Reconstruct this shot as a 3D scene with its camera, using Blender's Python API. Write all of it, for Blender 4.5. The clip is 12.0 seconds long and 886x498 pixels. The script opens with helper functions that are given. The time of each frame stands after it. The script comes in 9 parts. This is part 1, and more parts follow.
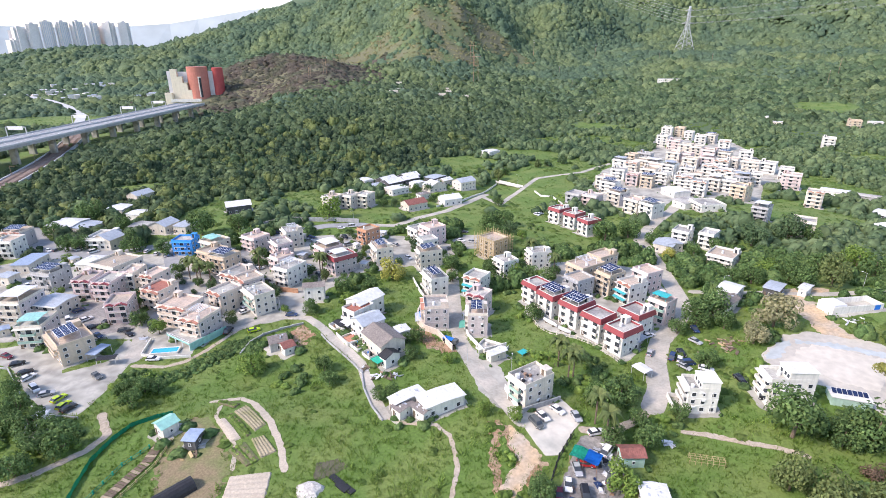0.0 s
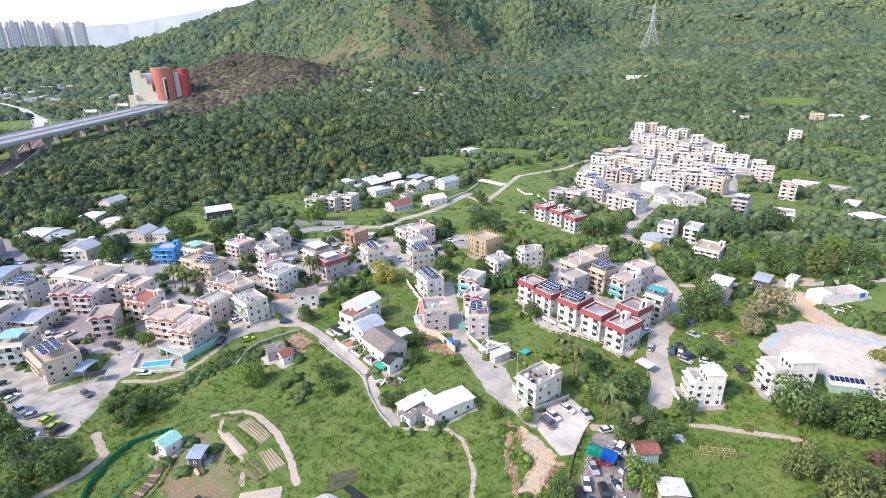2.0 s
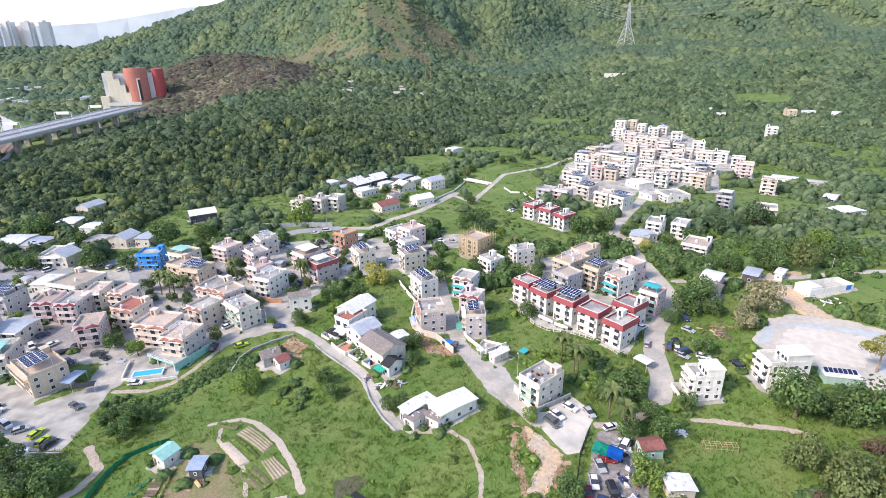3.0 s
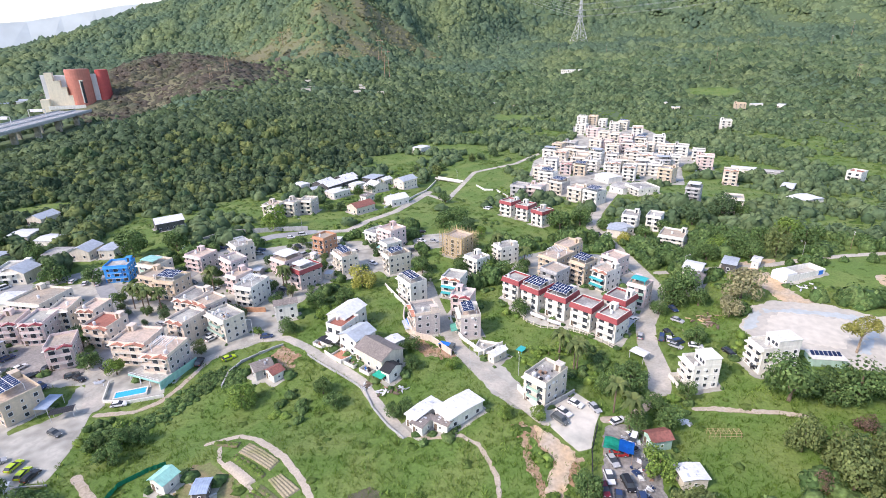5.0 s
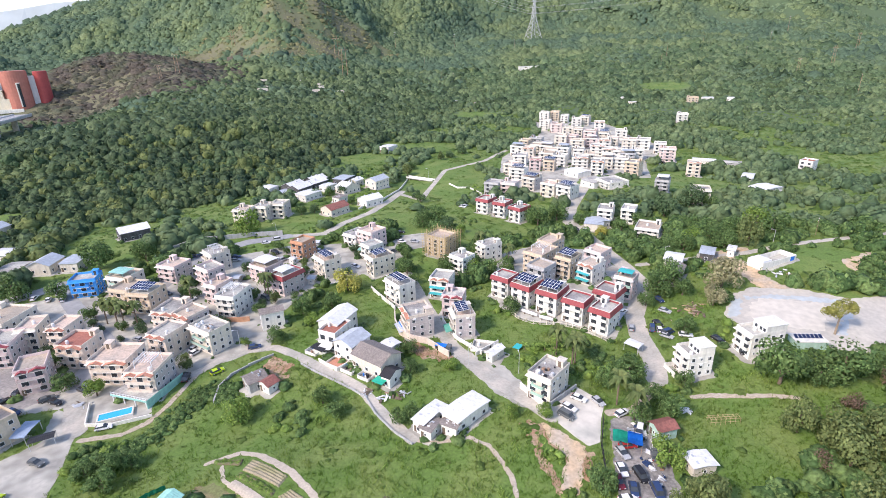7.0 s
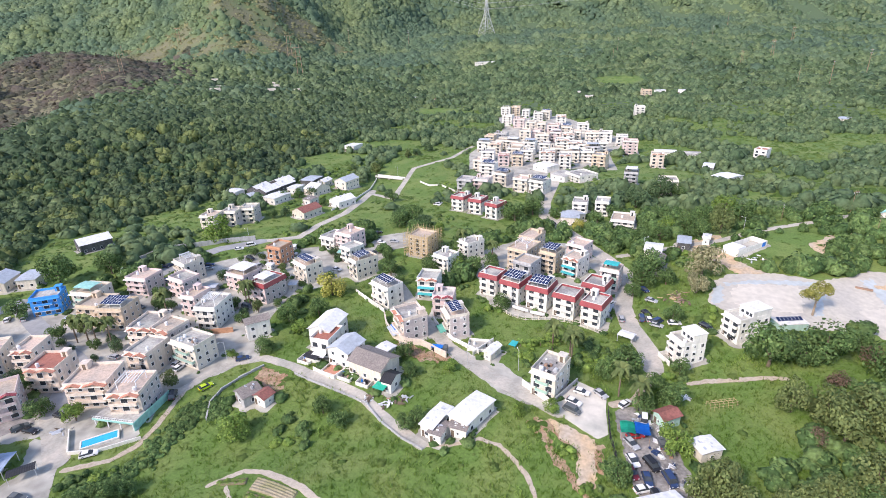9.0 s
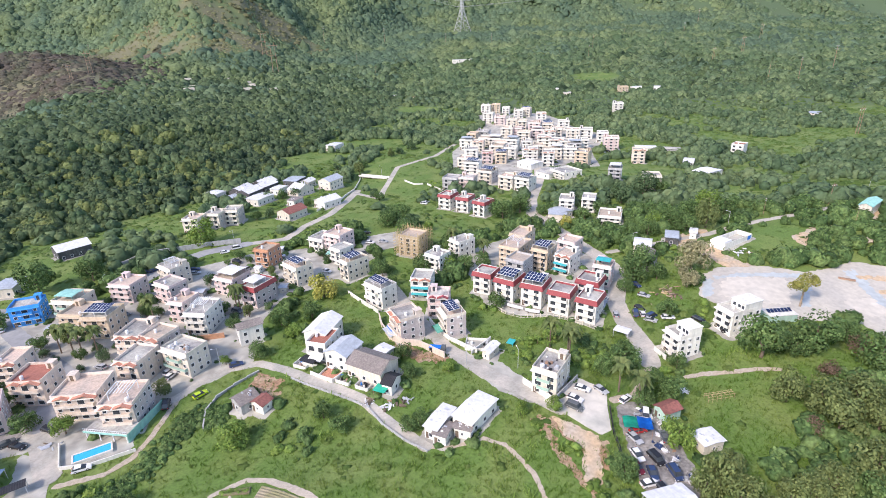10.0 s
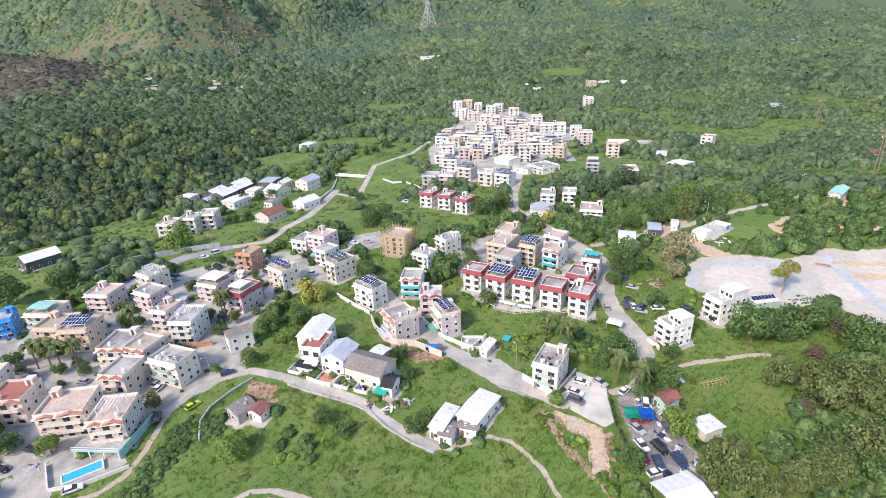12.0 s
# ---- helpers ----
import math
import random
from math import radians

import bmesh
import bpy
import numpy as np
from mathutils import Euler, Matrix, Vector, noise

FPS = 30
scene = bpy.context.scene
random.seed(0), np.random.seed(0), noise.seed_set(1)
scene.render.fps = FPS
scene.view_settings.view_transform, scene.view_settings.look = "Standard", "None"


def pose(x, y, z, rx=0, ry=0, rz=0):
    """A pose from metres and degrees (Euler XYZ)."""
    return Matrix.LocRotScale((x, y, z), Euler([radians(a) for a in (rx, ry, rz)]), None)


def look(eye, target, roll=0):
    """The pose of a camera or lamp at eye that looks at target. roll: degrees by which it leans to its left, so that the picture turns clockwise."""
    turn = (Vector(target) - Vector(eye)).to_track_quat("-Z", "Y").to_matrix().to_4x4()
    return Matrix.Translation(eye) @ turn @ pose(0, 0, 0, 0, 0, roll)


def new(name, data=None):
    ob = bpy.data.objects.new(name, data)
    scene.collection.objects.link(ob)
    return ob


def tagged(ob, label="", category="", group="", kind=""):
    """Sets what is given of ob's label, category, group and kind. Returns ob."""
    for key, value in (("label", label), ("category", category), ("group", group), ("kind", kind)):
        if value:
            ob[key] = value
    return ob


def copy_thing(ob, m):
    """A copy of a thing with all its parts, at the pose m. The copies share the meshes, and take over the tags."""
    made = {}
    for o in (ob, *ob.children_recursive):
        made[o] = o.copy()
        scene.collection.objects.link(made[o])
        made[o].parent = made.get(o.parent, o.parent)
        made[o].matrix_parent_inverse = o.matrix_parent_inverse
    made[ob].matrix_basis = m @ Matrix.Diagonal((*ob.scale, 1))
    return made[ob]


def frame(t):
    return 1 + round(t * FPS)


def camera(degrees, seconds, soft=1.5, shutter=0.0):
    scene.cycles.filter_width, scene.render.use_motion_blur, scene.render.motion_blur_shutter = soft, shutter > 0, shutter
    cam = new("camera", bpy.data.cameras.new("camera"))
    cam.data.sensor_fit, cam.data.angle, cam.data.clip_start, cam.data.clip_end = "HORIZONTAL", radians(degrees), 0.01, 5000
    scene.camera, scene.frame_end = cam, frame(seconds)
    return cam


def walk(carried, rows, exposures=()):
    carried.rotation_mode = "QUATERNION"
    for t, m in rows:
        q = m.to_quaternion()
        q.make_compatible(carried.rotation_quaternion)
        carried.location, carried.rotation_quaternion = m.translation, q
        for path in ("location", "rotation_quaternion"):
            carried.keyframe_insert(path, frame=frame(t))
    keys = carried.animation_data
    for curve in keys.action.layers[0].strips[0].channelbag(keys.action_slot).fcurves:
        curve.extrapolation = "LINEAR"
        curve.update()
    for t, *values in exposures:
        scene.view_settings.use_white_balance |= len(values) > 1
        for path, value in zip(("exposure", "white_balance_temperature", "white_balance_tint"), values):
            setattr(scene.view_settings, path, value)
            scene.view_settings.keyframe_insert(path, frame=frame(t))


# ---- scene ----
cam = camera(80.3, 12.0, soft=0.9)
PATH = [
    (0, (8.39, 5.177, 91.966), (8.252, 14.522, 88.41), -0.16),
    (0.5, (6.665, 5.58, 92.095), (6.613, 14.926, 88.538), -0.26),
    (1, (4.724, 5.961, 92.271), (4.786, 15.305, 88.709), -0.36),
    (1.5, (2.16, 6.511, 92.318), (2.377, 15.848, 88.743), -0.46),
    (2, (-0.658, 7.323, 92.331), (-0.266, 16.65, 88.746), -0.56),
    (2.5, (-3.435, 8.197, 92.377), (-2.854, 17.509, 88.778), -0.66),
    (3, (-6.028, 8.973, 92.469), (-5.257, 18.268, 88.862), -0.75),
    (5, (-16.776, 12.838, 92.825), (-15.242, 22.018, 89.169), -1.12),
    (5.5, (-19.342, 13.887, 93.003), (-17.617, 23.029, 89.337), -1.21),
    (6, (-21.926, 14.943, 93.125), (-20.018, 24.042, 89.441), -1.3),
    (6.5, (-24.531, 15.917, 93.182), (-22.438, 24.969, 89.482), -1.39),
    (7, (-27.076, 17.033, 93.357), (-24.793, 26.033, 89.643), -1.47),
    (9, (-37.007, 22.523, 93.915), (-33.973, 31.263, 90.119), -1.9),
    (9.5, (-39.493, 23.987, 94.164), (-36.26, 32.646, 90.348), -1.98),
    (10, (-42.006, 25.593, 94.287), (-38.589, 34.168, 90.441), -2.06),
    (10.5, (-44.407, 27.072, 94.397), (-40.806, 35.566, 90.538), -2.13),
    (11, (-46.276, 28.331, 94.453), (-42.526, 36.749, 90.572), -2.31),
    (11.5, (-47.656, 29.221, 94.529), (-43.796, 37.577, 90.621), -2.4),
    (12, (-48.339, 29.808, 94.639), (-44.415, 38.128, 90.718), -2.39),
]
walk(cam, [(t, look(eye, target, roll)) for t, eye, target, roll in PATH], exposures=[(0, 1.12, 6800, 21), (12, 1.02, 6800, 21)])
# terrain: a flat valley floor, low swells, and the mountain behind it
FOOT = ((-900, 640), (-400, 420), (-130, 345), (-30, 420), (60, 560), (200, 700), (330, 640), (460, 520), (700, 380), (1200, 250))
SWELLS = (
    # x, y, height, radius along x, radius along y
    (28, 123, 2.5, 30, 25), (60, 185, 2.0, 35, 30), (150, 175, 8.0, 60, 45), (110, 130, 4.0, 35, 30),
    (-15, 165, 2.5, 30, 25), (-110, 170, -1.5, 60, 50), (-125, 300, 3.0, 60, 40), (180, 290, 5.0, 60, 45),
    (360, 500, 8.0, 90, 80), (240, 560, 2.0, 80, 90), (40, 250, 2.5, 35, 30), (45, 395, -3.0, 20, 60),
    (-60, 140, -1.0, 40, 20), (260, 150, 14.0, 80, 90), (-50, 120, 3.0, 25, 12),
)


def smooth(a, b, v):
    u = np.clip((v - a) / (b - a), 0, 1)
    return u * u * (3 - 2 * u)


def lattice(x, y, size, seed):
    """Smooth noise, 0 to 1, on a grid of that size."""
    table = np.random.RandomState(seed).uniform(0, 1, (64, 64))
    u, v = x / size, y / size
    i, j = np.floor(u).astype(int), np.floor(v).astype(int)
    f, g = u - i, v - j
    f, g = f * f * f * (f * (6 * f - 15) + 10), g * g * g * (g * (6 * g - 15) + 10)
    a, b = table[i % 64, j % 64], table[(i + 1) % 64, j % 64]
    c, d = table[i % 64, (j + 1) % 64], table[(i + 1) % 64, (j + 1) % 64]
    return (a * (1 - f) + b * f) * (1 - g) + (c * (1 - f) + d * f) * g


def gullies(x, y):
    """Ribs and ravines that run down the slope, -1 to 1, ribs high."""
    x = x + 60 * (lattice(x, y, 260, 4) - 0.5)
    u, v = x * 0.88 + y * 0.48, (y * 0.88 - x * 0.48) * 0.45
    out = 0
    for k, (size, amp) in enumerate(((230, 0.62), (105, 0.30), (48, 0.16))):
        out = out + amp * (1 - 3.0 * np.abs(2 * lattice(u + 31 * k, v, size, 7 + k) - 1) ** 1.15)
    return np.clip(out, -1, 1)


# where the steep slope begins, and how high its crest stands, from west to east
STEEP = ((-1600, 1500), (-900, 1400), (-420, 1380), (-250, 1260), (-60, 1020), (30, 1080), (110, 1190), (230, 1420), (400, 1500), (700, 1560), (1000, 1420), (1500, 1250), (2500, 1100))
CREST = ((-1300, 0), (-1080, 16), (-900, 92), (-780, 175), (-680, 262), (-520, 360), (-330, 470), (0, 560), (600, 620), (2500, 620))
SPURS = (
    # ridges that leave the mountain: x, y, height over the slope, width
    ((-20, 1050, 24, 80), (40, 1180, 34, 110), (110, 1400, 34, 150)),
    ((-430, 1290, 22, 70), (-270, 1290, 34, 90), (-120, 1270, 36, 90), (40, 1380, 36, 120)),
    ((-130, 1090, 16, 60), (-90, 1180, 24, 80), (-60, 1300, 24, 90)),
    ((190, 1330, 14, 60), (260, 1500, 34, 100), (320, 1700, 40, 140)),
    ((620, 1500, 10, 70), (660, 1640, 34, 110), (700, 1800, 50, 150)),
)


def height(x, y):
    """The ground's height; takes numbers or arrays."""
    x, y = np.asarray(x, float), np.asarray(y, float)
    z = np.full(np.broadcast(x, y).shape, -3.0)
    for cx, cy, h, rx, ry in SWELLS:
        z = z + h * np.exp(-((x - cx) / rx) ** 2 - ((y - cy) / ry) ** 2)
    d = np.maximum(y - np.interp(x, [p[0] for p in FOOT], [p[1] for p in FOOT]), 0)
    east = smooth(40, 380, x)
    low = (23 * smooth(0, 470, d) + 0.018 * np.minimum(d, 700)) * (1 - east) + 0.09 * np.minimum(d, 1050) * east
    low = low + (3.2 * (2 * lattice(x, y, 120, 3) - 1) + 5 * (2 * lattice(x, y, 290, 5) - 1)) * smooth(60, 300, d)
    rise = np.maximum(y - np.interp(x, [p[0] for p in STEEP], [p[1] for p in STEEP]) + 70 * (lattice(x, y, 180, 9) - 0.5), 0)
    mount = 0.66 * rise ** 2 / (rise + 90)
    mount = mount + np.minimum(mount * 0.42, 30) * gullies(x, y)
    for spur in SPURS:
        best = np.zeros(z.shape)
        for (x0, y0, h0, w0), (x1, y1, h1, w1) in zip(spur, spur[1:]):
            u = np.clip(((x - x0) * (x1 - x0) + (y - y0) * (y1 - y0)) / ((x1 - x0) ** 2 + (y1 - y0) ** 2), 0, 1)
            away = np.hypot(x - x0 - u * (x1 - x0), y - y0 - u * (y1 - y0))
            best = np.maximum(best, (h0 + u * (h1 - h0)) * np.exp(-(away / (w0 + u * (w1 - w0))) ** 2 * 1.4))
        mount = mount + best * smooth(0, 60, y - 930)
    crest = np.interp(x, [p[0] for p in CREST], [p[1] for p in CREST])
    mount = crest * (1 - np.exp(-np.maximum(mount, 0) / (crest + 1))) * (1 - 0.9 * smooth(2300, 3000, y))
    brown = 47 * np.exp(-((x + 325) / 150) ** 2 - ((y - 1090) / 130) ** 2) + 14 * np.exp(-((x + 215) / 70) ** 2 - ((y - 960) / 80) ** 2)
    knoll = 12 * np.exp(-((x + 170) / 160) ** 2 - ((y - 590) / 90) ** 2)
    west = 24 * np.exp(-((x + 900) / 420) ** 2 - ((y - 1500) / 380) ** 2) + 100 * np.exp(-((x + 1500) / 650) ** 2 - ((y - 2450) / 300) ** 2)
    west = west + 130 * np.exp(-((x + 1500) / 900) ** 2 - ((y - 4300) / 300) ** 2) * (0.8 + 0.2 * np.sin(x * 0.006))
    cut = 1 - smooth(-215, -330, x + 0 * y) * (1 - smooth(850, 1150, y))
    return z + low * cut * (1 - 0.75 * smooth(-350, -700, x - 0.0 * y)) + mount + (brown + knoll) + west * smooth(0, 300, d)
# end of terrain

# ---- sky, sun ----
world = bpy.data.worlds.new("sky")
scene.world = world
world.use_nodes = True
sky = world.node_tree.nodes.new("ShaderNodeTexSky")
sky.sky_type, sky.sun_disc = "NISHITA", False
sky.sun_elevation, sky.sun_rotation = radians(41), radians(-114)
sky.air_density, sky.dust_density, sky.ozone_density = 1.0, 0.7, 1.2
world.node_tree.links.new(sky.outputs[0], world.node_tree.nodes["Background"].inputs[0])
world.node_tree.nodes["Background"].inputs[1].default_value = 0.15
sun = new("sun", bpy.data.lights.new("sun", "SUN"))
sun.data.energy, sun.data.angle, sun.data.color = 1.95, radians(9), (1.0, 0.94, 0.85)
sun.matrix_world = look((-88, -40, 84), (0, 0, 0))


# ---- materials ----
def surface(name, color, rough=0.8, var=0.18, size=1.0, bump=0.25, metal=0.0, tint=0.0, streak=0.0, island=0.0, second=None, spread=9.0, leaf=0.0, relief=0.05):
    """A surface with grain and stains at two sizes; tint varies it from object to object, island from piece to piece."""
    m = bpy.data.materials.new(name)
    m.use_nodes = True
    nt = m.node_tree
    N, L = nt.nodes, nt.links
    b = N["Principled BSDF"]
    if leaf:
        b.inputs["Specular IOR Level"].default_value = 0.12
    b.inputs["Roughness"].default_value, b.inputs["Metallic"].default_value = rough, metal
    geo = N.new("ShaderNodeNewGeometry")

    def noise_at(scale, detail=5.0, stretch=None):
        n = N.new("ShaderNodeTexNoise")
        n.inputs["Scale"].default_value, n.inputs["Detail"].default_value = scale, detail
        if stretch:
            mp = N.new("ShaderNodeMapping")
            mp.inputs["Scale"].default_value = stretch
            L.new(geo.outputs["Position"], mp.inputs["Vector"])
            L.new(mp.outputs[0], n.inputs["Vector"])
        else:
            L.new(geo.outputs["Position"], n.inputs["Vector"])
        return n

    def mixed(kind, fac, a, c):
        x = N.new("ShaderNodeMix")
        x.data_type, x.blend_type = "RGBA", kind
        for sock, v in ((x.inputs["Factor"], fac), (x.inputs["A"], a), (x.inputs["B"], c)):
            if hasattr(v, "links"):
                L.new(v, sock)
            else:
                sock.default_value = v
        return x.outputs["Result"]

    def remap(src, lo, hi, a, c):
        r = N.new("ShaderNodeMapRange")
        for k, v in zip(("From Min", "From Max", "To Min", "To Max"), (lo, hi, a, c)):
            r.inputs[k].default_value = v
        L.new(src, r.inputs["Value"])
        return r.outputs[0]

    c = Vector(color)
    fine, coarse = noise_at(1 / size), noise_at(1 / (size * spread), 3.0)
    dark = (*(c * (1 - var)), 1)
    light = (*(c * (1 + var)), 1)
    col = mixed("MIX", remap(fine.outputs["Fac"], 0.3, 0.7, 0, 1), dark, light)
    if second:
        col = mixed("MIX", remap(coarse.outputs["Fac"], 0.42, 0.62, 0, 1), col, mixed("MULTIPLY", 1.0, (*second, 1), mixed("MIX", remap(fine.outputs["Fac"], 0.3, 0.7, 0, 1), (1 - var,) * 3 + (1,), (1 + var,) * 3 + (1,))))
    else:
        v = remap(coarse.outputs["Fac"], 0.3, 0.7, 1 - var * 0.6, 1 + var * 0.4)
        col = mixed("MULTIPLY", 1.0, col, v)
    if streak:
        s = noise_at(1.1, 4.0, (1.0, 1.0, 0.1))
        col = mixed("MULTIPLY", 1.0, col, remap(s.outputs["Fac"], 0.45, 0.75, 1.0, 1 - streak))
    if tint or island:
        h = N.new("ShaderNodeHueSaturation")
        if tint:
            info = N.new("ShaderNodeObjectInfo")
            src = info.outputs["Random"]
        else:
            src = geo.outputs["Random Per Island"]
        amount = tint or island
        L.new(remap(src, 0, 1, 1 - amount, 1 + amount * 0.8), h.inputs["Value"])
        L.new(remap(src, 0, 1, 0.5 + amount * 0.06, 0.5 - amount * 0.05), h.inputs["Hue"])
        L.new(col, h.inputs["Color"])
        col = h.outputs[0]
    L.new(col, b.inputs["Base Color"])
    if bump:
        bp = N.new("ShaderNodeBump")
        bp.inputs["Strength"].default_value, bp.inputs["Distance"].default_value = bump, relief * size
        L.new(fine.outputs["Fac"], bp.inputs["Height"])
        L.new(bp.outputs[0], b.inputs["Normal"])
    if leaf:
        tr = N.new("ShaderNodeBsdfTranslucent")
        L.new(col, tr.inputs["Color"])
        ms = N.new("ShaderNodeMixShader")
        ms.inputs[0].default_value = leaf
        out = N["Material Output"]
        L.new(b.outputs[0], ms.inputs[1])
        L.new(tr.outputs[0], ms.inputs[2])
        L.new(ms.outputs[0], out.inputs["Surface"])
    return m


WALLS = {
    "white": surface("white_paint", (0.77, 0.75, 0.68), 0.7, 0.06, 0.8, 0.1, tint=0.06, streak=0.22),
    "cream": surface("cream_tile", (0.70, 0.64, 0.54), 0.6, 0.08, 0.6, 0.1, tint=0.08, streak=0.22),
    "pink": surface("pink_tile", (0.72, 0.585, 0.55), 0.6, 0.08, 0.6, 0.1, tint=0.07, streak=0.2),
    "peach": surface("peach_paint", (0.74, 0.63, 0.53), 0.65, 0.08, 0.7, 0.1, tint=0.08, streak=0.2),
    "tan": surface("tan_tile", (0.62, 0.51, 0.38), 0.6, 0.08, 0.6, 0.1, tint=0.08, streak=0.2),
    "grey": surface("grey_render", (0.45, 0.45, 0.44), 0.8, 0.12, 0.8, 0.15, tint=0.08, streak=0.28),
    "brick": surface("orange_brick_tile", (0.50, 0.27, 0.16), 0.7, 0.15, 0.5, 0.15, streak=0.15),
    "blue": surface("bright_blue_paint", (0.04, 0.32, 0.76), 0.5, 0.06, 0.8, 0.05, streak=0.12),
    "dark": surface("dark_cladding", (0.10, 0.10, 0.10), 0.8, 0.3, 1.0, 0.2, streak=0.3),
    "mint": surface("mint_sheet", (0.42, 0.60, 0.50), 0.6, 0.1, 1.0, 0.1, streak=0.2),
}
MAROON = surface("maroon_tile", (0.32, 0.066, 0.072), 0.45, 0.18, 0.4, 0.25)
# for side and back walls: their shade is put into this mauve-grey
SHADED_MAUVE = surface("shaded_mauve_tile", (0.55, 0.485, 0.46), 0.7, 0.1, 0.5, 0.15, tint=0.1, streak=0.2)
MOWN = surface("mown_dry_grass", (0.175, 0.190, 0.075), 0.95, 0.22, 0.5, 0.4, second=(0.250, 0.195, 0.115), spread=12)
TERRACOTTA = surface("terracotta_tile", (0.52, 0.24, 0.16), 0.6, 0.2, 0.4, 0.25)
DECK = surface("roof_deck_tan", (0.53, 0.42, 0.33), 0.85, 0.2, 0.7, 0.2, tint=0.2, second=(0.42, 0.36, 0.30))
DECK_GREY = surface("roof_deck_grey", (0.46, 0.45, 0.40), 0.85, 0.22, 0.7, 0.2, tint=0.15, second=(0.27, 0.26, 0.25))
DECK_RED = surface("roof_deck_red", (0.36, 0.14, 0.10), 0.8, 0.2, 0.6, 0.2)
CONCRETE = surface("pale_concrete", (0.46, 0.445, 0.388), 0.85, 0.14, 1.2, 0.2, second=(0.30, 0.29, 0.255), spread=4)
LANE = surface("worn_concrete_road", (0.49, 0.45, 0.385), 0.85, 0.15, 0.8, 0.2, second=(0.36, 0.345, 0.30), spread=8)
TRACK = surface("trodden_earth", (0.43, 0.355, 0.265), 0.95, 0.2, 0.6, 0.4, second=(0.44, 0.38, 0.31), spread=10)
ROADWAY = surface("pale_worn_asphalt", (0.33, 0.335, 0.335), 0.85, 0.1, 2.0, 0.1, second=(0.28, 0.285, 0.285), spread=9)
DARK_CONCRETE = surface("dark_worn_concrete", (0.25, 0.235, 0.225), 0.9, 0.2, 0.8, 0.2, second=(0.33, 0.31, 0.29), spread=5)
SOIL = surface("bare_soil", (0.33, 0.20, 0.12), 0.95, 0.3, 0.8, 0.6, second=(0.42, 0.31, 0.21), spread=5)
SAND = surface("sandy_soil", (0.55, 0.40, 0.25), 0.95, 0.2, 1.0, 0.4, second=(0.48, 0.40, 0.31))
SLAB = surface("white_concrete_slab", (0.64, 0.60, 0.515), 0.8, 0.12, 2.0, 0.15, second=(0.46, 0.445, 0.385), spread=6)
SITE_SLAB = surface("site_concrete", (0.53, 0.49, 0.415), 0.85, 0.12, 1.6, 0.15, second=(0.46, 0.43, 0.375), spread=8)
TURQ_SLAB = surface("blue_grey_slab", (0.43, 0.47, 0.475), 0.8, 0.12, 2.0, 0.15)
PALE_SLAB = surface("dusty_pale_slab", (0.58, 0.535, 0.455), 0.85, 0.12, 2.5, 0.15)
SCRAP = surface("oily_yard", (0.20, 0.19, 0.18), 0.9, 0.35, 0.8, 0.4, second=(0.32, 0.30, 0.27))
MULCH = surface("dry_bed", (0.36, 0.29, 0.20), 0.95, 0.25, 0.5, 0.5)
WOODY = surface("bark", (0.16, 0.12, 0.085), 0.95, 0.3, 0.3, 0.5)
BAMBOO = surface("bamboo", (0.50, 0.38, 0.20), 0.7, 0.2, 0.5, 0.2)
RUST = surface("rusty_steel_pole", (0.33, 0.21, 0.14), 0.7, 0.2, 0.8, 0.2)
STEEL = surface("galvanised_steel", (0.60, 0.61, 0.62), 0.45, 0.1, 0.6, 0.1, metal=0.4)
WHITE_METAL = surface("white_enamel", (0.78, 0.78, 0.77), 0.4, 0.05, 0.8, 0.05)
TURQUOISE = surface("turquoise_sheet", (0.02, 0.42, 0.42), 0.45, 0.08, 0.8, 0.05)
AWNING = surface("teal_awning", (0.04, 0.38, 0.40), 0.6, 0.1, 0.6, 0.05)
GREEN_PAINT = surface("pale_green_rail", (0.35, 0.52, 0.44), 0.35, 0.08, 0.6, 0.05)
GLASS = surface("dark_window_glass", (0.05, 0.06, 0.07), 0.08, 0.2, 1.5, 0.0)
SOLAR = surface("solar_cell", (0.018, 0.032, 0.085), 0.12, 0.2, 0.5, 0.0)
TARP_BLUE = surface("blue_tarpaulin", (0.0, 0.17, 0.62), 0.5, 0.1, 0.7, 0.3)
TARP_GREEN = surface("green_tarpaulin", (0.0, 0.42, 0.28), 0.5, 0.1, 0.7, 0.3)
NET = surface("green_netting", (0.0, 0.27, 0.16), 0.8, 0.2, 0.4, 0.3)
BLACK = surface("black_sheeting", (0.022, 0.022, 0.025), 0.6, 0.3, 0.5, 0.3)
WATER = surface("pool_water", (0.02, 0.42, 0.60), 0.08, 0.08, 1.0, 0.1)
RUBBER = surface("tyre_rubber", (0.02, 0.02, 0.02), 0.8, 0.1, 0.5, 0.0)
